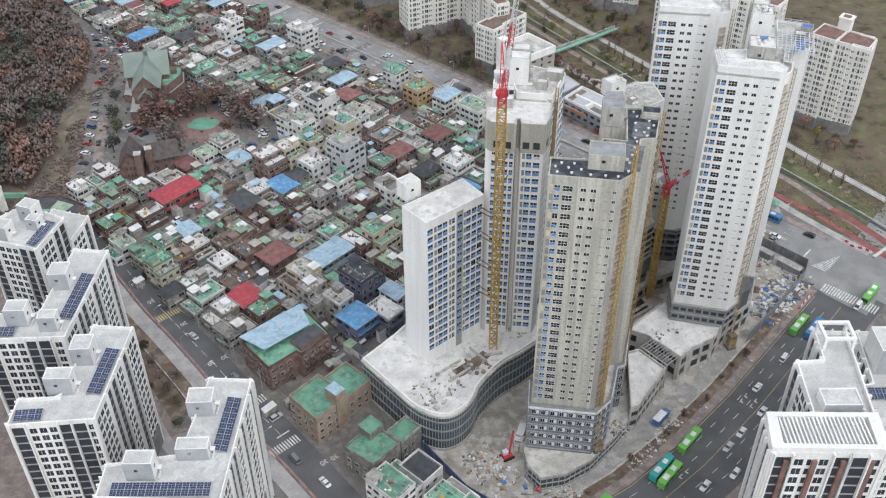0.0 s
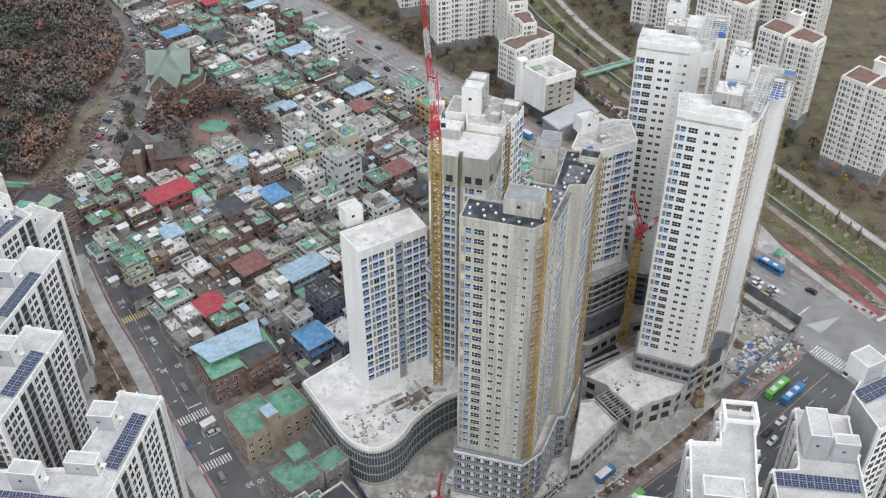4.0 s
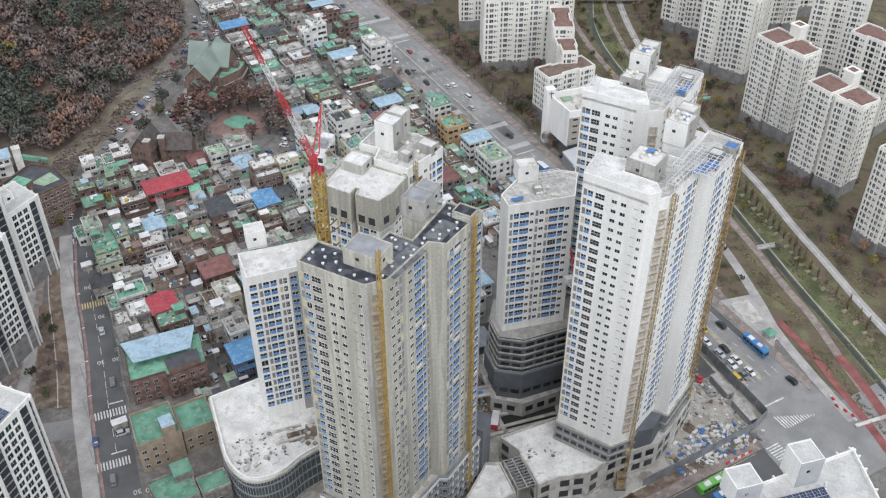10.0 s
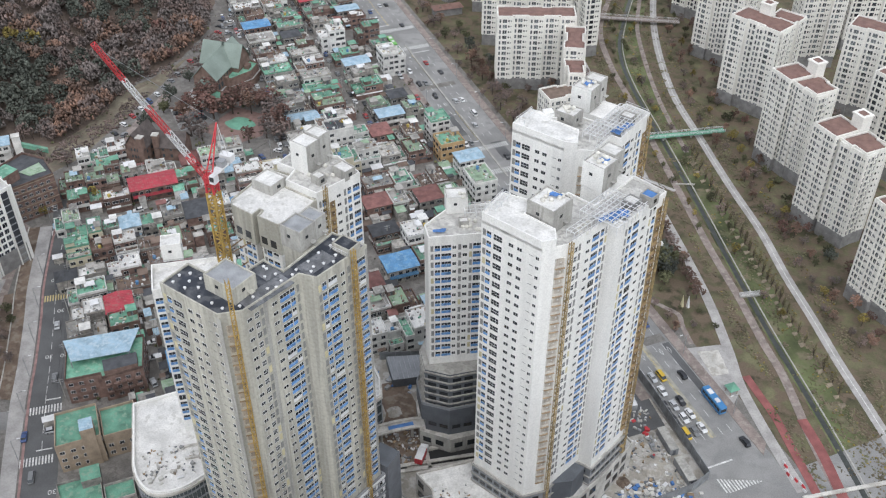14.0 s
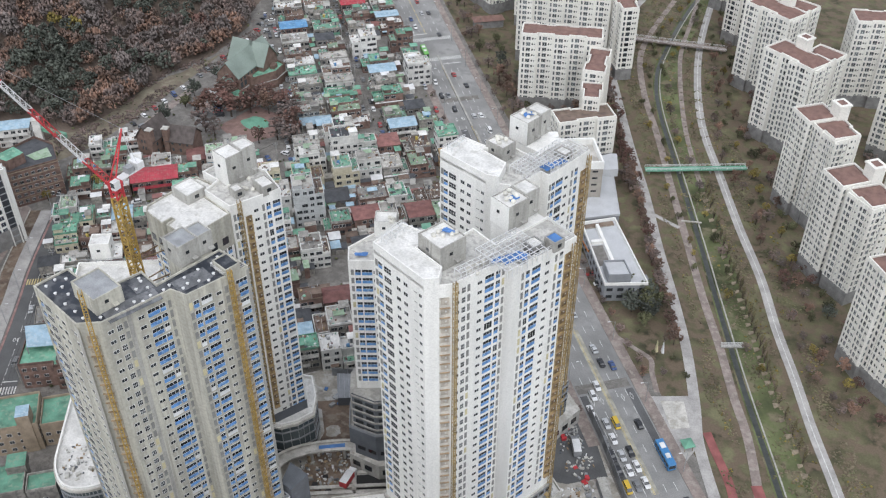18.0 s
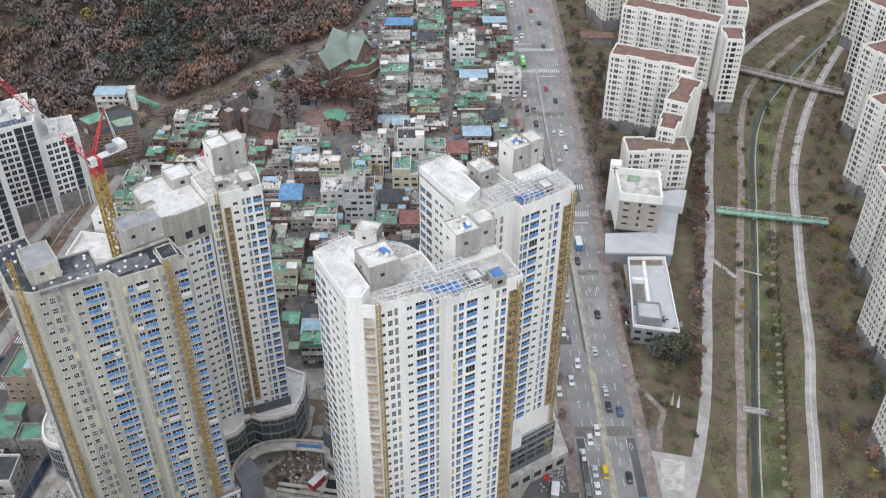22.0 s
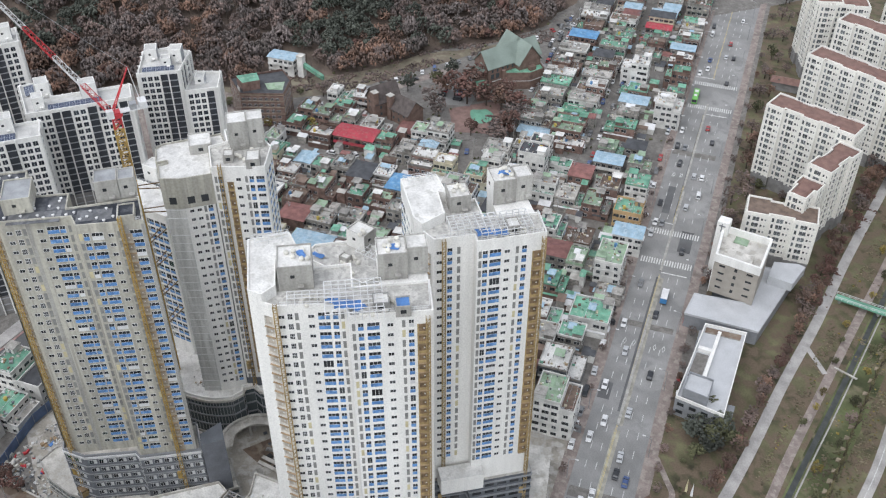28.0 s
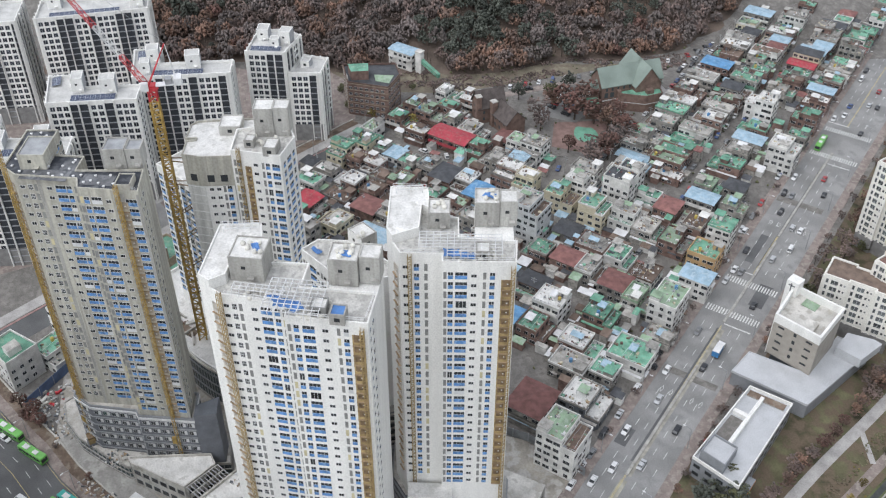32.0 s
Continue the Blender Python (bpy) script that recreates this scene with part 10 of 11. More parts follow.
for x, y, k, sz in ((-150, 388, "green", 1.0), (-154, 398, "pine", 1.0), (-136, 386, "rust", 1.2), (-125, 394, "crimson", 1.5), (-120, 402, "crimson", 1.5), (-119, 411, "crimson", 1.3), (-113, 414, "crimson", 1.4),
                    (-106, 411, "crimson", 1.3), (-99, 405, "brown", 1.3), (-95, 398, "crimson", 1.3), (-93, 391, "brown", 1.2), (-98, 384, "crimson", 1.1), (-125, 377, "brown", 1.2), (-133, 391, "crimson", 1.5), (-118, 376, "brown", 1.0),
                    (-104, 416, "crimson", 1.2), (-90, 400, "crimson", 1.2), (-86, 392, "brown", 1.1), (-112, 406, "rust", 1.0), (-134, 402, "crimson", 1.4), (-101, 411, "brown", 1.2), (-147, 372, "pine", 0.9), (-158, 418, "pine", 0.8)):
    tree(k, x, y, rt, sz * 1.6, 0.0, "round the playground")
for x, y in ((26.0, 174.4), (29.4, 173.6), (33.0, 177.0), (23.4, 169.6)):
    tree("crimson", x, y, random.Random(int(x * 3)), 1.2, 0.0, "beside the site road")
for _ in range(16):
    tree(rt.choice(("olive_oak", "olive_oak", "pine")), *[c + rt.uniform(-7.5, 7.5) for c in W(184, 344.5)[:2]], rt, 1.2, 0.0, "in the pocket park")
for s, b in ((172, 340), (165, 347), (160, 341), (156, 346), (150, 340), (175, 334), (147, 347), (168, 351), (180, 350)):
    tree(rt.choice(("green", "brown")), *W(s, b)[:2], rt, 0.5, 0.0, "in the pocket park")
for x, y in ((-92, 226), (-96, 232), (-100, 238), (-90, 232), (-104, 246), (-110, 250), (-86, 220), (-98, 226), (-108, 242), (-84, 212), (-74, 194), (-72, 200), (-80, 190)):
    tree(rt.choice(("green", "brown", "green")), x + rt.uniform(-1, 1), y + rt.uniform(-1, 1), rt, 0.8, 0.0, "between the white apartments")
for x, y in ((-130, 318), (-160, 300), (-152, 308), (-176, 316), (-164, 322), (-170, 330), (-158, 332), (-150, 290), (-166, 288), (-182, 296), (-140, 300)):
    tree(rt.choice(("yellow", "brown", "green", "brown")), x, y, rt, 1.1, 0.0, "below the wood")
for x, y in ((-6, 488), (0, 490), (4, 486), (-2, 484), (8, 490), (10, 484), (-12, 482), (-24, 490), (-30, 498), (-36, 508), (-34, 490)):
    tree(rt.choice(("rust", "brown", "green")), x, y, rt, 0.8, 0.0, "in the estate garden")
for k in range(18):
    tree(rt.choice(("brown", "green", "crimson", "pine")), 150 + rt.uniform(-34, 34), 470 + rt.uniform(-60, 60), rt, 0.9, 0.0, "between the apartments") if rt.random() < 0.5 else None

for kind, got in FAR_LEAF.items():
    k, vs, fs = 0, [], []
    for v, f in got:
        vs.append(v)
        fs.append(f + k)
        k += len(v)
    tagged(new("tree_belt", array_mesh("tree_belt", np.concatenate(vs), np.concatenate(fs), LEAF[kind])), "belt of %s on the far bank" % TREE_LABEL["slim" if kind == "olive" else kind].replace("tree", "trees"), "trees", "", "stuff")
thing("belt_trunks", FAR_TRUNK, "bare trunks of the far tree belts", "trees", kind="stuff")

# the wood on the hill: far and uncountable
rng = np.random.default_rng(77)
WOOD = {"brown": ([], [], 4.7, 7.4), "rust": ([], [], 4.6, 7.0), "pine": ([], [], 4.2, 8.0), "crimson": ([], [], 3.8, 6.2), "yellow": ([], [], 3.8, 6.0), "twig": ([], [], 4.8, 7.6)}


def dome(rng, n, r, h):
    """Points in a rounded, lumpy crown: a billowed shell over a thinner inside."""
    d = rng.normal(0, 1, (n, 3))
    d[:, 2] = np.abs(d[:, 2]) * 0.9 + 0.05
    d /= np.linalg.norm(d, axis=1, keepdims=True)
    lobes = rng.normal(0, 1, (9, 3))
    lobes[:, 2] = np.abs(lobes[:, 2])
    lobes /= np.linalg.norm(lobes, axis=1, keepdims=True)
    swell = 0.62 + 0.38 * np.clip((d @ lobes.T).max(1), 0, 1) ** 6
    q = swell * rng.uniform(0.45, 1.0, n) ** 0.35
    p = d * q[:, None] * np.array((r, r, h * 0.72))
    p[:, 2] += h * 0.28
    return p


step = 6.0
for row_i in range(int(510 / step)):
    for col_i in range(35):
        y = 150 + row_i * step + rng.uniform(-3.2, 3.2)
        x = wood_edge(y) - 3.0 - col_i * step + rng.uniform(-3.2, 3.2)
        if -204 < x < -166 and 308 < y < 338 or x > wood_edge(y) - 1 or rng.uniform() < 0.03:
            continue
        tone, grove = noise.noise(Vector((x * 0.026, y * 0.026, 8.0))), noise.noise(Vector((x * 0.016, y * 0.016, 3.0)))
        evergreen = max(0.0, 1 - math.hypot((x + 226) / 34, (y - 446) / 26)) + max(0.0, 1 - math.hypot((x + 214) / 36, (y - 360) / 34)) * 0.8 + max(0.0, grove) * 1.1
        u = rng.uniform()
        kind = "pine" if u < evergreen * 1.35 else ("rust" if tone + (u - 0.5) * 0.8 > 0.22 else ("brown" if rng.uniform() < 0.6 else "twig"))
        if u > 0.975:
            kind = rng.choice(("crimson", "yellow"))
        cs, rs_, r0, h0 = WOOD[kind]
        k = rng.uniform(0.65, 1.35)
        n_c = 92 if col_i < 22 else 70
        cs.append(dome(rng, n_c, r0 * k, h0 * k) + np.array((x, y, hill(x, y) + 1.6)))
        rs_.append(rng.uniform(0.26, 0.72, n_c) * k * 1.5)
for kind, (cs, rs_, r0, h0) in WOOD.items():
    v, f = sprays(np.concatenate(cs), np.concatenate(rs_), rng, 0.8 if kind == "pine" else 1.2)
    ob = new("wood", array_mesh("wood", v, f, LEAF[kind]))
    tagged(ob, "dense autumn woodland of %s crowns on the hill" % {"brown": "bare brown", "rust": "rust-coloured", "pine": "dark pine", "crimson": "dark red", "yellow": "yellowing", "twig": "leafless grey"}[kind], "wood", "", "stuff")
g = Geo()
for _ in range(1200):
    y = rng.uniform(150, 660)
    x = wood_edge(y) - 3 - rng.uniform(0, 1) * 120
    z = hill(x, y)
    g.beam((x, y, z), (x + rng.uniform(-0.6, 0.6), y + rng.uniform(-0.6, 0.6), z + rng.uniform(4, 8)), 0.22, BARK)
thing("wood_trunks", g, "bare trunks and branches in the wood", "wood", kind="stuff")

# undergrowth, reeds and shrubs along the stream: uncountable, off the paths
PATH_POINTS = np.array([tuple(p) for line in (P1, P2, P3, P4, STREAM) for p in ribbon(line, 0.01)[0]])


for kind, n, label in (("brown", 7000, "dry brown reeds and shrubs"), ("green", 4200, "dull green shrubs and tall grass"), ("yellow", 700, "yellowing shrubs"), ("crimson", 420, "dark red hedge shrubs")):
    ps = []
    while len(ps) < n:
        s = rng.uniform(60, 520) if kind != "crimson" else rng.uniform(190, 420)
        t = rng.uniform(0, 1)
        base = np.interp(s, [60, 119, 159, 217, 293, 341, 391, 443, 520], [333, 341, 357, 371, 389, 402, 420, 462, 535])
        b = base + (rng.uniform(1.5, 46) if kind != "crimson" else rng.uniform(-9, -2.5))
        if noise.noise(Vector((s * 0.06, b * 0.12, {"brown": 0, "green": 5, "yellow": 9, "crimson": 2}[kind]))) < 0.02:
            continue
        q = W(s, b, 0.1)
        if 108 < s < 145 and b < 350 or np.min(np.hypot(PATH_POINTS[:, 0] - q[0], PATH_POINTS[:, 1] - q[1])) < 3.4:
            continue
        ps.append(q)
    v, f = clumps(np.array(ps), rng.uniform(0.2, 0.65, n), rng, 0.6)
    tagged(new("shrubs", array_mesh("shrubs", v, f, LEAF[{"brown": "reed", "green": "sedge"}.get(kind, kind)])), label, "shrubs", "", "stuff")
# pot plants and shrubs in the yards and on terraces of the old quarter
ps = []
while len(ps) < 700:
    s, b = rng.uniform(190, 520), rng.uniform(135, 306)
    ps.append(W(s, b, rng.uniform(0.2, 1.2)))
v, f = clumps(np.array(ps), rng.uniform(0.4, 1.0, 700), rng, 0.9)
tagged(new("yard_shrubs", array_mesh("yard_shrubs", v, f, LEAF["green"])), "shrubs in the yards between houses", "shrubs", "", "stuff")

# brush on the slope between the wood and the church lane
ps = []
while len(ps) < 1500:
    y = rng.uniform(300, 500)
    x = wood_edge(y) + rng.uniform(-3, 13)
    if noise.noise(Vector((x * 0.1, y * 0.06, 4.0))) > -0.05:
        ps.append((x, y, 0.4))
v, f = sprays(np.array(ps), rng.uniform(0.35, 1.0, 1500), rng, 0.9)
tagged(new("shrubs", array_mesh("shrubs", v, f, LEAF["brown"])), "dry brown brush on the slope below the wood", "shrubs", "", "stuff")

# tan wedges standing in for leaning dry growth below the row of slim trees
bank = tagged(new("revetment"), "row of tan wedges in place of leaning dry growth on the stream bank", "revetment", "", "structure")
g = Geo()
g.add([(-1.3, -0.5, 0), (1.3, -0.5, 0), (0.9, 1.3, 0.9), (-0.2, 1.5, 1.1), (-1.3, -0.5, -0.3), (1.3, -0.5, -0.3), (0.9, 1.5, 0.6), (-0.2, 1.7, 0.8)],
      [(0, 1, 2, 3), (7, 6, 5, 4), (4, 5, 1, 0), (5, 6, 2, 1), (6, 7, 3, 2), (7, 4, 0, 3)], mat("dry_tan_bank_wedge", (0.27, 0.225, 0.165), 0.9, 0.25, 0.5))
wedge_mesh = g.mesh("stone_slab")
line = [W(100, 364.6), W(134, 371.6), W(158, 377.6), W(184, 384.1), W(215, 391.1), W(250, 400.6)]
pts, acc = ribbon(line, 0.01)[0], 0.0
for i in range(len(pts) - 1):
    e = pts[i + 1] - pts[i]
    ob = new("stone_slab", wedge_mesh)
    ob.parent = bank
    ob.matrix_basis = pose(pts[i].x, pts[i].y, 0.12, 0, 0, math.degrees(math.atan2(e.y, e.x)) + 180) @ Matrix.Scale(rt.uniform(0.7, 0.95), 4)

# small open pavilion on the plaza
hut = new("pavilion")
tagged(hut, "small open pavilion with a teal roof on the plaza", "pavilion")
hut.matrix_basis = pose(136.3, 327.7, 0.12, 0, 0, AVENUE)
for x, y in ((-1.3, -1.3), (1.3, -1.3), (1.3, 1.3), (-1.3, 1.3)):
    g = Geo()
    g.box(x - 0.08, y - 0.08, 0, x + 0.08, y + 0.08, 2.4, TIMBER)
    part("post", g, hut)
g = Geo()
g.add([(-1.9, -1.9, 2.4), (1.9, -1.9, 2.4), (1.9, 1.9, 2.4), (-1.9, 1.9, 2.4), (0, 0, 3.5), (-1.9, -1.9, 2.25), (1.9, -1.9, 2.25), (1.9, 1.9, 2.25), (-1.9, 1.9, 2.25)],
      [(0, 1, 4), (1, 2, 4), (2, 3, 4), (3, 0, 4), (5, 6, 1, 0), (6, 7, 2, 1), (7, 8, 3, 2), (8, 5, 0, 3), (8, 7, 6, 5)], GREEN_RUBBER)
part("roof", g, hut, "teal pyramid roof")

# ---- vehicles ----
CAR_PAINT = {}
for nm, c in (("white", (0.72, 0.72, 0.72)), ("black", (0.025, 0.026, 0.03)), ("grey", (0.20, 0.205, 0.21)), ("silver", (0.48, 0.49, 0.50)), ("blue", (0.05, 0.09, 0.22)), ("red", (0.35, 0.04, 0.04)), ("yellow", (0.62, 0.42, 0.04)), ("orange", (0.60, 0.17, 0.05))):
    CAR_PAINT[nm] = mat("car_paint_" + nm, c, 0.3, 0.03, 0.4, 3.0, 0.0, spec=0.6)
BUS_GREEN = mat("bus_green", (0.16, 0.46, 0.10), 0.4, 0.05)
BUS_TEAL = mat("bus_teal", (0.04, 0.36, 0.32), 0.4, 0.05)
BUS_BLUE = mat("bus_blue", (0.06, 0.22, 0.46), 0.4, 0.05)


def loft(g, sections, material):
    """Closed body lofted through rectangular sections (x, half width, z0, z1)."""
    v = []
    for x, w, z0, z1 in sections:
        v += [(x, -w, z0), (x, w, z0), (x, w, z1), (x, -w, z1)]
    n = len(sections)
    f = []
    for i in range(n - 1):
        a, b = 4 * i, 4 * i + 4
        for k in range(4):
            j = (k + 1) % 4
            f.append((a + k, a + j, b + j, b + k))
    f += [(3, 2, 1, 0), (4 * n - 4, 4 * n - 3, 4 * n - 2, 4 * n - 1)]
    g.add(v, f, material)


def wheel_mesh(r=0.32, w=0.2):
    g = Geo()
    m = Matrix.Rotation(radians(90), 4, "X")
    g.tube(0, 0, -w / 2, w / 2, r, r, BLACK, 12, m)
    g.tube(0, 0, -w / 2 - 0.01, w / 2 + 0.01, r * 0.55, r * 0.55, STEEL, 8, m)
    return g.mesh("wheel")


WHEEL, BIG_WHEEL = wheel_mesh(), wheel_mesh(0.48, 0.3)


def make_car(paint, style, far=False):
    L = {"sedan": 4.6, "suv": 4.5, "van": 5.0}[style]
    h = {"sedan": 1.42, "suv": 1.66, "van": 1.95}[style]
    hw, q = 0.9, L / 2
    g = Geo()
    belt = 0.88 if style == "sedan" else 1.0
    loft(g, [(-q, hw * 0.86, 0.4, belt - 0.12), (-q + 0.25, hw, 0.28, belt), (q - 0.9, hw, 0.28, belt - 0.04), (q - 0.2, hw * 0.95, 0.3, belt - 0.18), (q, hw * 0.8, 0.4, belt - 0.3)], CAR_PAINT[paint])
    ob = thing("car", g, "%s %s on the asphalt" % (paint, {"sedan": "saloon car", "suv": "sport utility car", "van": "van"}[style]), "car", "cars")
    g = Geo()
    back = -q + (0.75 if style == "sedan" else 0.12)
    front = q - (1.25 if style != "van" else 0.45)
    loft(g, [(back, hw * 0.88, belt - 0.02, belt + 0.04), (back + 0.5, hw * 0.80, belt - 0.02, h - 0.06), (front - 0.75, hw * 0.80, belt - 0.02, h - 0.06), (front, hw * 0.88, belt - 0.02, belt + 0.02)], GLASS)
    part("cabin_glass", g, ob)
    g = Geo()
    loft(g, [(back + 0.42, hw * 0.76, h - 0.07, h - 0.03), (back + 0.7, hw * 0.78, h - 0.07, h), (front - 1.0, hw * 0.78, h - 0.07, h), (front - 0.72, hw * 0.76, h - 0.07, h - 0.03)], CAR_PAINT[paint])
    part("roof_panel", g, ob)
    if far:
        g = Geo()
        for x in (-q + 0.85, q - 0.9):
            for y in (-hw + 0.06, hw - 0.06):
                g.tube(0, 0, -0.1, 0.1, 0.32, 0.32, BLACK, 8, pose(x, y, 0.32, 90, 0, 0))
        part("running_gear", g, ob, kind="stuff")
    else:
        for x in (-q + 0.85, q - 0.9):
            for y in (-hw + 0.06, hw - 0.06):
                part("wheel", WHEEL, ob, place=pose(x, y, 0.32))
    return ob


PROTO = {}


def car(paint, style, x, y, turn, z=0.03):
    far = x * AX.x + y * AX.y > 285
    key = (paint, style, far)
    if key not in PROTO:
        PROTO[key] = make_car(*key)
        PROTO[key].matrix_basis = pose(x, y, z, 0, 0, turn)
        return PROTO[key]
    return copy_thing(PROTO[key], pose(x, y, z, 0, 0, turn))


rv = random.Random(31)
PAINTS = ["white", "white", "white", "black", "grey", "silver", "silver", "black", "grey", "blue", "red"]


def any_car(x, y, turn, z=0.03):
    car(rv.choice(PAINTS), rv.choice(("sedan", "sedan", "suv", "van" if rv.random() < 0.4 else "suv")), x, y, turn + rv.uniform(-2, 2), z)


# traffic on the avenue: the queue at the junction and scattered cars
for s, b, p, st in ((108, 310.4, "yellow", "van"), (108, 313.6, "grey", "sedan"), (108.5, 316.6, "white", "sedan"), (114.5, 310.2, "black", "sedan"), (114, 313.4, "white", "suv"), (115, 316.4, "white", "sedan"),
                    (120.5, 310.4, "black", "suv"), (120, 313.4, "silver", "sedan"), (121, 316.6, "black", "sedan"), (127, 313.2, "white", "sedan"), (126.5, 310.2, "grey", "suv"), (133, 316.4, "yellow", "van"), (133.5, 313.4, "silver", "sedan"),
                    (140, 310.4, "white", "sedan"), (146, 313.4, "white", "suv"), (150, 316.2, "white", "sedan"), (131, 323.5, "black", "suv"), (98.5, 326, "black", "suv")):
    car(p, st, *W(s, b)[:2], AVENUE + (180 if b < 318 else 0), 0.04)
for s, b, p, st in ((172, 310.6, "white", "sedan"), (180, 313.6, "white", "suv"), (196, 310.5, "white", "sedan"), (205, 324.0, "black", "suv"), (214, 313.8, "silver", "sedan"), (228, 310.6, "white", "sedan"), (236, 320.6, "black", "sedan"),
                    (252, 312.2, "grey", "sedan"), (276, 324.0, "black", "sedan"), (292, 310.8, "white", "sedan"), (306, 321.0, "silver", "suv"), (330, 324.4, "white", "sedan"), (352, 313.8, "grey", "sedan"), (366, 310.4, "white", "suv"),
                    (418, 324.6, "black", "sedan"), (430, 313.8, "white", "sedan"), (446, 321.0, "silver", "sedan"), (470, 311.0, "white", "van"), (492, 325.0, "white", "sedan"), (160, 321.5, "black", "sedan"), (186, 320.4, "silver", "sedan")):
    car(p, st, *W(s, b)[:2], AVENUE + (180 if b < 318 else 0), 0.04)
for s in (168, 175, 182, 190, 200, 214, 226, 234, 276, 284, 296, 318):
    any_car(*W(s + rv.uniform(-1, 1), 306.0 - rv.uniform(0, 1.0))[:2], AVENUE + rv.choice((0, 180, 90)), 0.17)
for s, b in ((246, 334), (249, 335), (243, 334.4), (206, 335.0), (200, 336)):
    any_car(*W(s, b)[:2], AVENUE + rv.choice((0, 90)), 0.17)
# cars on the bus road and at the junction
for a, c, p, st in ((-46, 12.4, "white", "van"), (-28, 15.6, "white", "sedan"), (-18, 19.0, "white", "suv"), (-10, 12.0, "silver", "sedan"), (-2, 11.9, "white", "sedan"), (10.4, 12.1, "white", "sedan"), (19.2, 6.0, "white", "sedan"), (26, 15.4, "white", "suv"), (35.7, 15.0, "white", "suv"),
                    (37.7, 6.6, "white", "van"), (37.4, 11.8, "black", "sedan"), (45, 12.0, "white", "sedan"), (50, 15.4, "black", "suv"), (-70, 4.8, "white", "sedan"), (-80, 12.0, "grey", "sedan"), (80, 15, "white", "van"), (-60, 15.4, "black", "sedan"), (-54, 18.8, "white", "sedan")):
    car(p, st, *R(a, c), ROAD + (180 if c > 11 else 0), 0.04)


def make_bus(paint, label):
    g = Geo()
    loft(g, [(-5.4, 1.2, 0.5, 2.95), (-5.2, 1.25, 0.35, 3.1), (5.2, 1.25, 0.35, 3.1), (5.45, 1.18, 0.5, 2.9)], paint)
    ob = thing("bus", g, label, "bus", "city buses")
    for y in (-1, 1):
        g = win_grid(bars(-4.95, 5.0, 6, 0.14), bars(1.35, 2.55, 1, 0.05), lambda i, j: GLASS if i % 2 and j % 2 else paint, 0.03)
        part("window_band", g, ob, place=pose(0, y * 1.24, 0, 0, 0, 0 if y > 0 else 180))
    g = Geo()
    g.box(5.43, -1.05, 1.2, 5.47, 1.05, 2.6, GLASS)
    part("windscreen", g, ob)
    g = Geo()
    g.box(-3.6, -0.8, 3.1, -1.4, 0.8, 3.35, WHITE_STEEL)
    g.box(0.8, -0.7, 3.1, 2.6, 0.7, 3.3, WHITE_STEEL)
    part("roof_unit", g, ob, "white roof air-conditioning unit")
    for x in (-3.4, 3.5):
        for y in (-1.05, 1.05):
            part("wheel", BIG_WHEEL, ob, place=pose(x, y, 0.48))
    return ob


bus = make_bus(BUS_GREEN, "green city bus with white roof unit")
bus.matrix_basis = pose(*R(-16.5, 2.3), 0.03, 0, 0, ROAD)
for a, c in ((-32.2, 6.4), (55.3, 3.5), (-56.6, 2.2), (-70, 2.4), (88, 16.0)):
    copy_thing(bus, pose(*R(a, c), 0.03, 0, 0, ROAD + (180 if c > 10 else 0)))
copy_thing(bus, pose(*W(398, 312)[:2], 0.03, 0, 0, AVENUE + 180))
teal = make_bus(BUS_TEAL, "teal city bus with white roof unit")
teal.matrix_basis = pose(*R(-31.5, 3.0), 0.03, 0, 0, ROAD)
blue = make_bus(BUS_BLUE, "blue city bus in the near lane")
blue.matrix_basis = pose(*R(57, 8.3), 0.03, 0, 0, ROAD)


def truck(label, cab, box, x, y, turn, tank=False):
    g = Geo()
    loft(g, [(-3.6, 1.15, 0.75, 1.0), (3.4, 1.15, 0.75, 1.0)], DARK_GREY)
    ob = thing("truck", g, label, "truck", "trucks", place=pose(x, y, 0.04, 0, 0, turn))
    g = Geo()
    loft(g, [(1.7, 1.15, 0.6, 2.7), (3.2, 1.15, 0.6, 2.7), (3.7, 1.1, 0.6, 1.9)], cab)
    part("cab", g, ob)
    g = Geo()
    g.box(3.22, -1.0, 1.7, 3.5, 1.0, 2.5, GLASS)
    part("windscreen", g, ob)
    g = Geo()
    if tank:
        m = Matrix.Rotation(radians(82), 4, "Y")
        g.tube(-1.9, 0, -3.2, 0.2, 0.8, 1.25, box, 14, m)
        g.tube(-1.9, 0, 0.2, 1.4, 1.25, 0.8, box, 14, m)
    else:
        g.box(-3.7, -1.2, 1.0, 1.5, 1.2, 3.3, box)
        g.box(-3.7, -1.2, 3.3, 1.5, 1.2, 3.36, WHITE_STEEL)
    part("drum" if tank else "cargo_box", g, ob)
    for x_ in (-2.6, -1.5, 2.6):
        for y_ in (-1.0, 1.0):
            part("wheel", BIG_WHEEL, ob, place=pose(x_, y_, 0.48))
    return ob


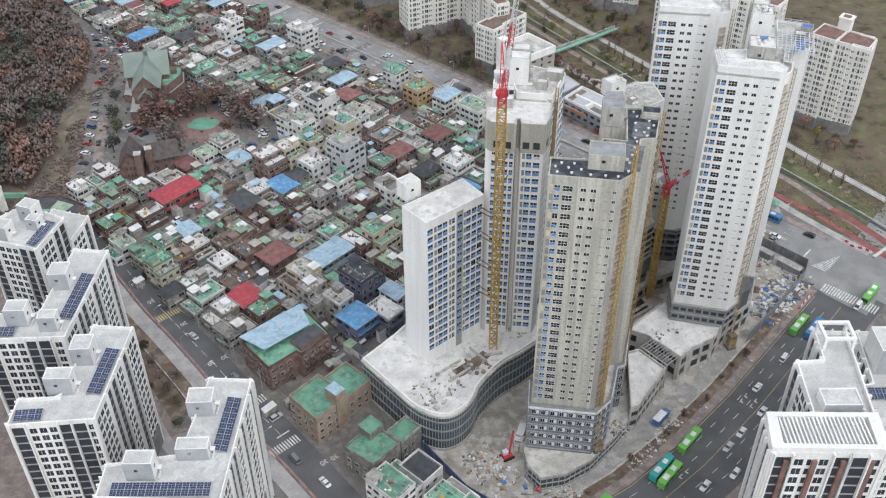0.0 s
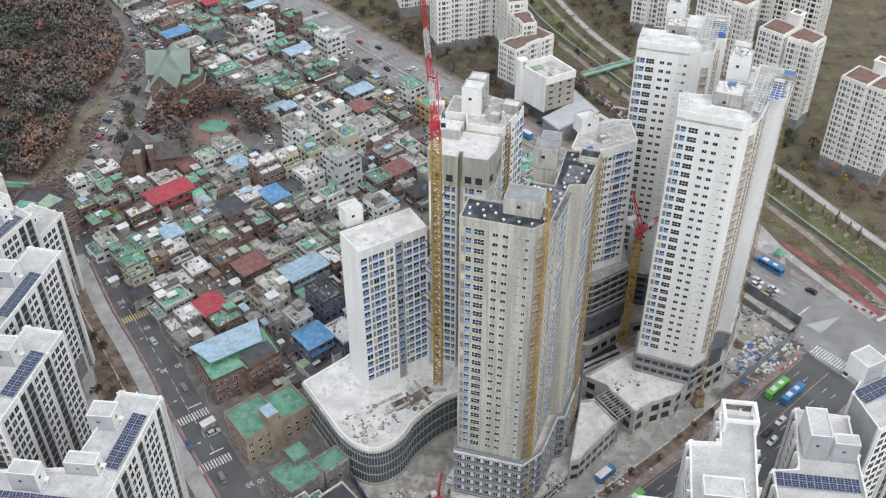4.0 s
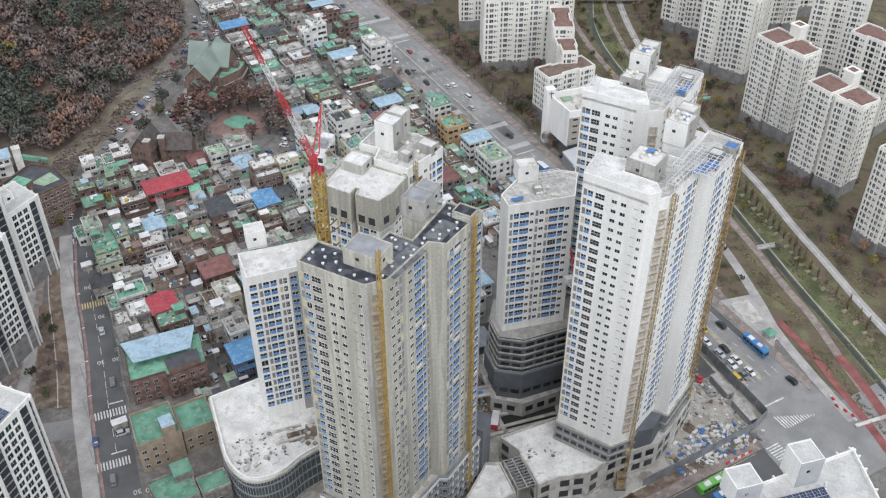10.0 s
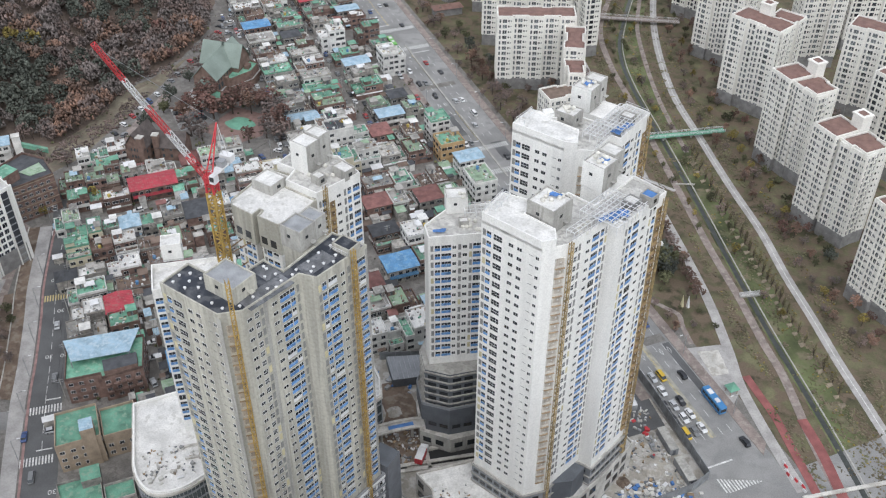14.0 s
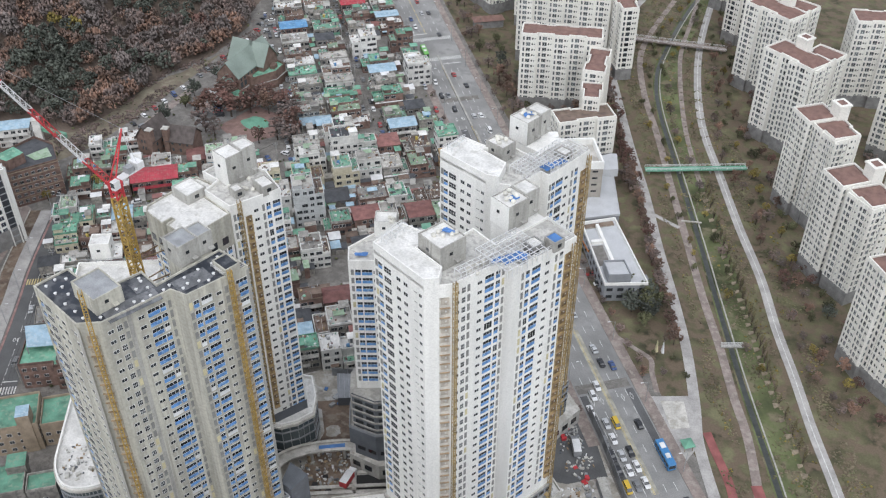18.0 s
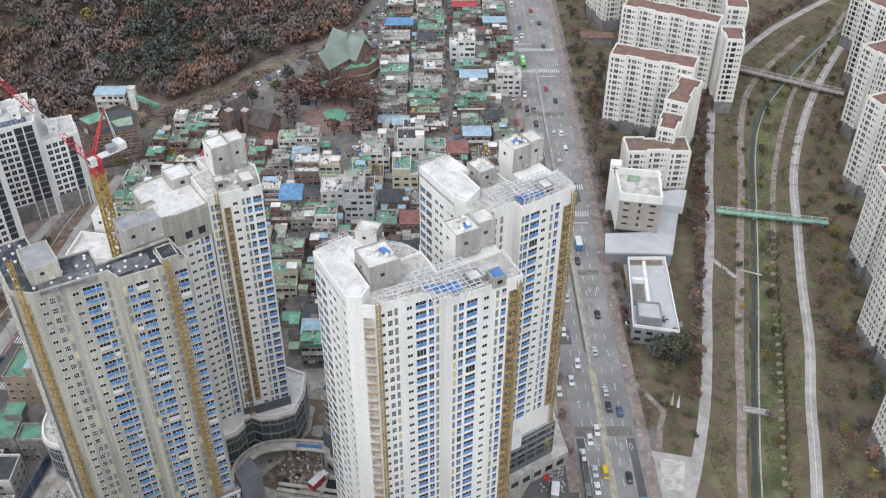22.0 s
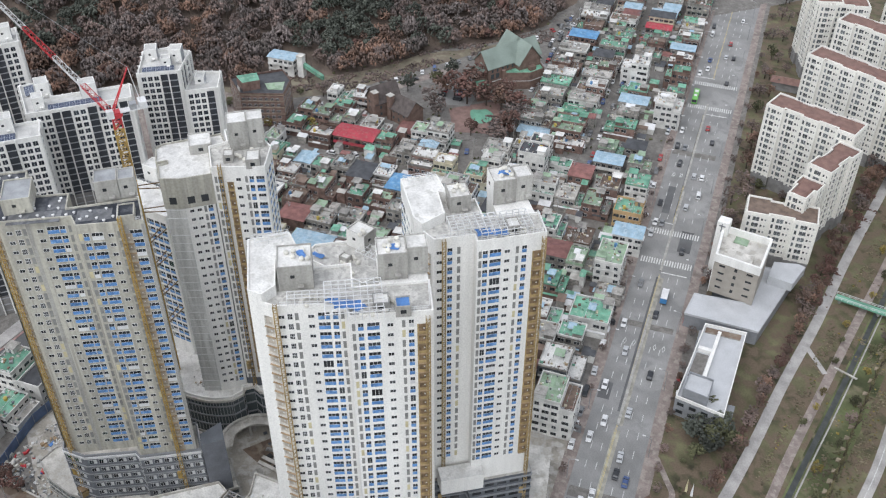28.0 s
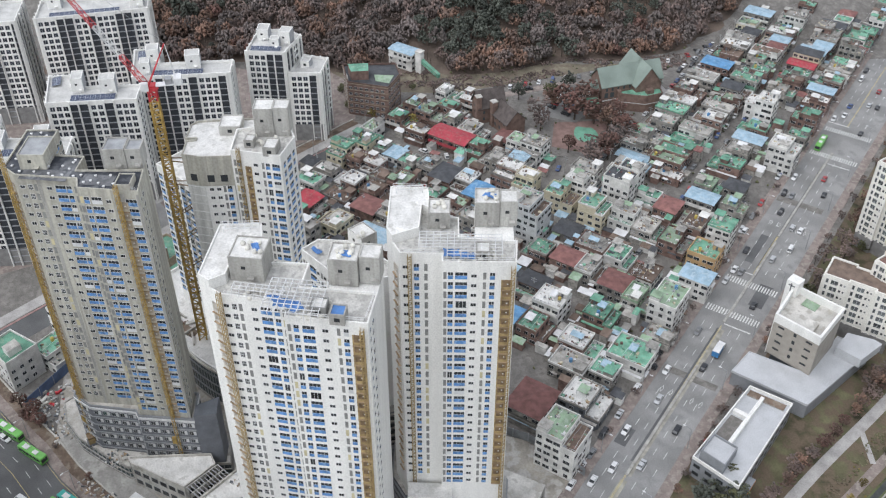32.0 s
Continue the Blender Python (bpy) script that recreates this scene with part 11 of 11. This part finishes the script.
truck("blue and white lorry on the avenue", CAR_PAINT["white"], BUS_BLUE, *W(246, 322)[:2], AVENUE)
copy_thing(blue, pose(*W(116.5, 326.2)[:2], 0.03, 0, 0, AVENUE + 180))
truck("white concrete mixer in the court", CAR_PAINT["white"], WHITE_STEEL, 62.6, 268.0, 218, True)
truck("red tipper truck in the court", CAR_PAINT["white"], RED_STEEL, 56.6, 257.4, 100)
truck("dark blue lorry beside the site", BUS_BLUE, BLUE_TARP, *R(-14, -9.6), ROAD)
truck("flatbed lorry in the rear yard", CAR_PAINT["grey"], STEEL, 107.6, 307.4, 128)
truck("small white truck in the court", CAR_PAINT["white"], STEEL, 24.0, 205.0, 250)
# small red mobile crane
g = Geo()
g.box(-1.5, -1.2, 0.3, 1.5, 1.2, 1.5, RED_STEEL)
ob = thing("mobile_crane", g, "small red mobile crane with raised boom", "crane", place=pose(19.4, 197.6, 0.04, 0, 0, 30))
for y in (-1.3, 1.3):
    g = Geo()
    g.box(-1.9, y - 0.25, 0, 1.9, y + 0.25, 0.8, BLACK)
    part("track", g, ob)
g = Geo()
g.beam((0.8, 0, 1.4), (2.2, 0.4, 10.5), 0.5, RED_STEEL)
part("boom", g, ob)
g = Geo()
g.box(-1.2, -0.3, 1.5, 0.4, 1.1, 2.9, WHITE_STEEL)
part("cab", g, ob)

# parked cars in the lanes of the old quarter
for s in np.arange(322, 520, 6.4):
    if rv.random() < 0.75:
        any_car(*W(s, 234.6 + rv.uniform(-0.3, 0.3))[:2], AVENUE)
    if rv.random() < 0.45:
        any_car(*W(s, 238.2 + rv.uniform(-0.2, 0.2))[:2], AVENUE + 180)
for s in np.arange(310, 520, 7.5):
    if rv.random() < 0.6:
        any_car(*W(s, 275.8 + rv.uniform(-0.4, 0.2))[:2], AVENUE)
for s, b in ((258, 172), (265, 178), (271, 181), (277, 182), (284, 184), (243, 168), (236, 165), (231, 163), (223, 161), (213, 159), (205, 158), (193, 156), (300, 196), (296, 190), (302, 204), (309, 210), (316, 222),
             (318, 230), (262, 212), (258, 222), (250, 226), (244, 229), (300, 262), (290, 270), (282, 276), (270, 283), (262, 288), (236, 258), (232, 262), (226, 268), (218, 274), (300, 183), (297, 176), (278, 190)):
    any_car(*W(s, b)[:2], AVENUE + rv.choice((0, 90, 45, 12)))
for s in np.arange(300, 585, 5.6):
    for b, turn in ((231.6, 0), (270.6, 180), (279.0, 0), (304.6, 180)):
        if rv.random() < 0.36:
            any_car(*W(s + rv.uniform(-1, 1), b + rv.uniform(-0.3, 0.3))[:2], AVENUE + turn)
# row of parked cars on the lane below the wood, and the church yard
for k in range(26):
    p, e = along(UP, 0.04 + k * 0.031)
    nrm = Vector((-e.y, e.x))
    if rv.random() < 0.85:
        q = p + nrm * 2.6
        any_car(q.x, q.y, math.degrees(math.atan2(e.y, e.x)) + 62)
    if rv.random() < 0.3:
        q = p - nrm * 2.4
        any_car(q.x, q.y, math.degrees(math.atan2(e.y, e.x)))
for x, y in ((-146, 392), (-143, 390), (-140, 388), (-137, 386), (-136, 396), (-133, 393), (-130, 391), (-172, 470), (-176, 476), (-180, 482), (-184, 488), (-168, 474), (-188, 494)):
    any_car(x, y, AVENUE + 85)
for x, y, t in ((-113, 285, 130), (-140, 306, 125), (-136, 318, 60), (-146, 340, 110), (-54, 214, 45), (-40, 208, 130), (-46, 197, 130), (-36, 188, 132), (-60, 208, 130), (-70, 232, 132), (-88, 252, 132)):
    any_car(x, y, t)
for s, b in ((157, 150), (157, 153), (155, 156), (152, 158), (148, 158), (145, 160), (168, 160.5), (172, 160.5)):
    any_car(*W(s, b)[:2], AVENUE + 90, 0.06)

# ---- street furniture ----
# cars squeezed into the lanes of the old quarter, and more traffic on the avenue
parked, tries = 0, 0
while parked < 26 and tries < 20000:
    tries += 1
    s, b, along_lane = rv.uniform(190, 440), rv.uniform(140, 302), rv.random() < 0.5
    hl, hw = (2.3, 0.9) if along_lane else (0.9, 2.3)
    if free(s, b, hl - 0.6, hw):
        taken.append((s, b, hl + 0.5, hw + 0.3))
        any_car(*W(s, b)[:2], AVENUE + (0 if along_lane else 90))
        parked += 1
for s, b in ((284, 310.4), (292, 313.5), (306, 310.5), (316, 324.8), (330, 321.0), (338, 313.6), (352, 310.4), (360, 324.9), (372, 321.5), (424, 310.5), (440, 313.6), (446, 324.9), (462, 321.6), (480, 310.6), (158, 324.8), (167, 321.4)):
    any_car(*W(s, b)[:2], AVENUE + (180 if b < 318 else 0), 0.04)


def street_lamp(x, y, turn, h=9.0):
    g = Geo()
    g.tube(0, 0, 0, h, 0.11, 0.07, STEEL, 8)
    ob = thing("street_lamp", g, "grey steel street lamp with a curved arm", "street lamp", "street lamps", place=pose(x, y, 0.1, 0, 0, turn))
    g = Geo()
    g.beam((0, 0, h - 0.1), (2.2, 0, h + 0.5), 0.09, STEEL)
    part("arm", g, ob)
    g = Geo()
    g.box(1.9, -0.16, h + 0.38, 2.9, 0.16, h + 0.54, WHITE_STEEL)
    part("lamp_head", g, ob)
    return ob


lamp = street_lamp(*W(110, 329.6)[:2], AVENUE + 90)
for s in range(140, 560, 30):
    copy_thing(lamp, pose(*W(s, 329.6)[:2], 0.1, 0, 0, AVENUE + 90))
    copy_thing(lamp, pose(*W(s + 14, 307.6)[:2], 0.1, 0, 0, AVENUE - 90))
for a in range(-120, 66, 28):
    copy_thing(lamp, pose(*R(a, -0.8), 0.1, 0, 0, -44))
for i in range(7):
    p, e = along(LK[2:9], i / 7)
    copy_thing(lamp, pose(p.x - 0.8, p.y - 0.6, 0.1, 0, 0, 41))


def pole(x, y, h=9.5):
    g = Geo()
    g.tube(0, 0, 0, h, 0.17, 0.12, CONCRETE, 8)
    ob = thing("utility_pole", g, "concrete utility pole with cross-arms", "utility pole", "utility poles", place=pose(x, y, 0, 0, 0, AVENUE))
    for z in (h - 0.6, h - 1.5):
        g = Geo()
        g.box(-0.06, -1.1, z, 0.06, 1.1, z + 0.12, STEEL)
        part("cross_arm", g, ob)
    g = Geo()
    g.tube(0.35, 0, h - 3.0, h - 2.1, 0.25, 0.25, STEEL, 8)
    part("transformer", g, ob)
    return ob


pp = pole(*W(330, 239.6)[:2])
spots = [W(s, 239.6)[:2] for s in range(350, 520, 22)] + [W(s, 271.8)[:2] for s in range(312, 520, 22)] + [W(s, b)[:2] for s, b in ((262, 174), (244, 170), (226, 163), (207, 160), (284, 180), (296, 186), (304, 206), (314, 226), (258, 210), (250, 224), (236, 254), (262, 284), (282, 272), (300, 258))]
spots += [(p[0] + 0.8, p[1] + 0.6) for p in RK[2:8]]
for x, y in spots:
    copy_thing(pp, pose(x, y, 0, 0, 0, AVENUE))
wires = Geo()
chains = [[W(s, 239.6) for s in range(330, 520, 22)], [W(s, 271.8) for s in range(312, 520, 22)], [(p[0] + 0.8, p[1] + 0.6) for p in RK[2:8]], [W(s, b) for s, b in ((207, 160), (226, 163), (244, 170), (262, 174), (284, 180), (296, 186), (304, 206), (314, 226))]]
for ch in chains:
    for i in range(len(ch) - 1):
        for dy in (-0.9, 0.9):
            a, b = Vector((ch[i][0], ch[i][1] + dy, 9.0)), Vector((ch[i + 1][0], ch[i + 1][1] + dy, 9.0))
            mid = (a + b) / 2 - Vector((0, 0, 0.7))
            wires.beam(a, mid, 0.05, BLACK)
            wires.beam(mid, b, 0.05, BLACK)
thing("overhead_cables", wires, "sagging black overhead cables", "cables", kind="stuff")
# yellow and white sculptures in the pocket park
for s, b, m_ in ((161.5, 342.6, YELLOW_PANEL), (160.4, 344.4, WHITE_STEEL)):
    g = Geo()
    v = [(-0.7, -0.4, 0), (0.7, -0.4, 0), (0.7, 0.4, 0), (-0.7, 0.4, 0), (0.3, 0, 5.2), (0.1, 0, 5.2)]
    g.add(v, [(0, 1, 4, 5), (1, 2, 4), (2, 3, 5, 4), (3, 0, 5), (3, 2, 1, 0)], m_)
    thing("sculpture", g, "slim pointed park sculpture", "sculpture", "park sculptures", place=pose(*W(s, b), 0, 0, AVENUE))
# red and white barriers where the pavement is dug up
for k in range(16):
    s = 72 + k * 0.9
    g = Geo()
    g.prism([(-0.7, -0.25), (0.7, -0.25), (0.7, 0.25), (-0.7, 0.25)], 0, 0.45, RED_STEEL if k % 2 else WHITE_STEEL)
    g.prism([(-0.7, -0.12), (0.7, -0.12), (0.7, 0.12), (-0.7, 0.12)], 0.45, 0.9, RED_STEEL if k % 2 else WHITE_STEEL)
    thing("barrier", g, "red or white plastic road barrier", "barrier", "road barriers", place=pose(*(W(76 + k * 1.4, 331.6 + math.sin(k) * 0.8) if k < 9 else (*R(52 + k * 1.5, -0.8), 0)), 0, 0, AVENUE if k < 9 else ROAD))
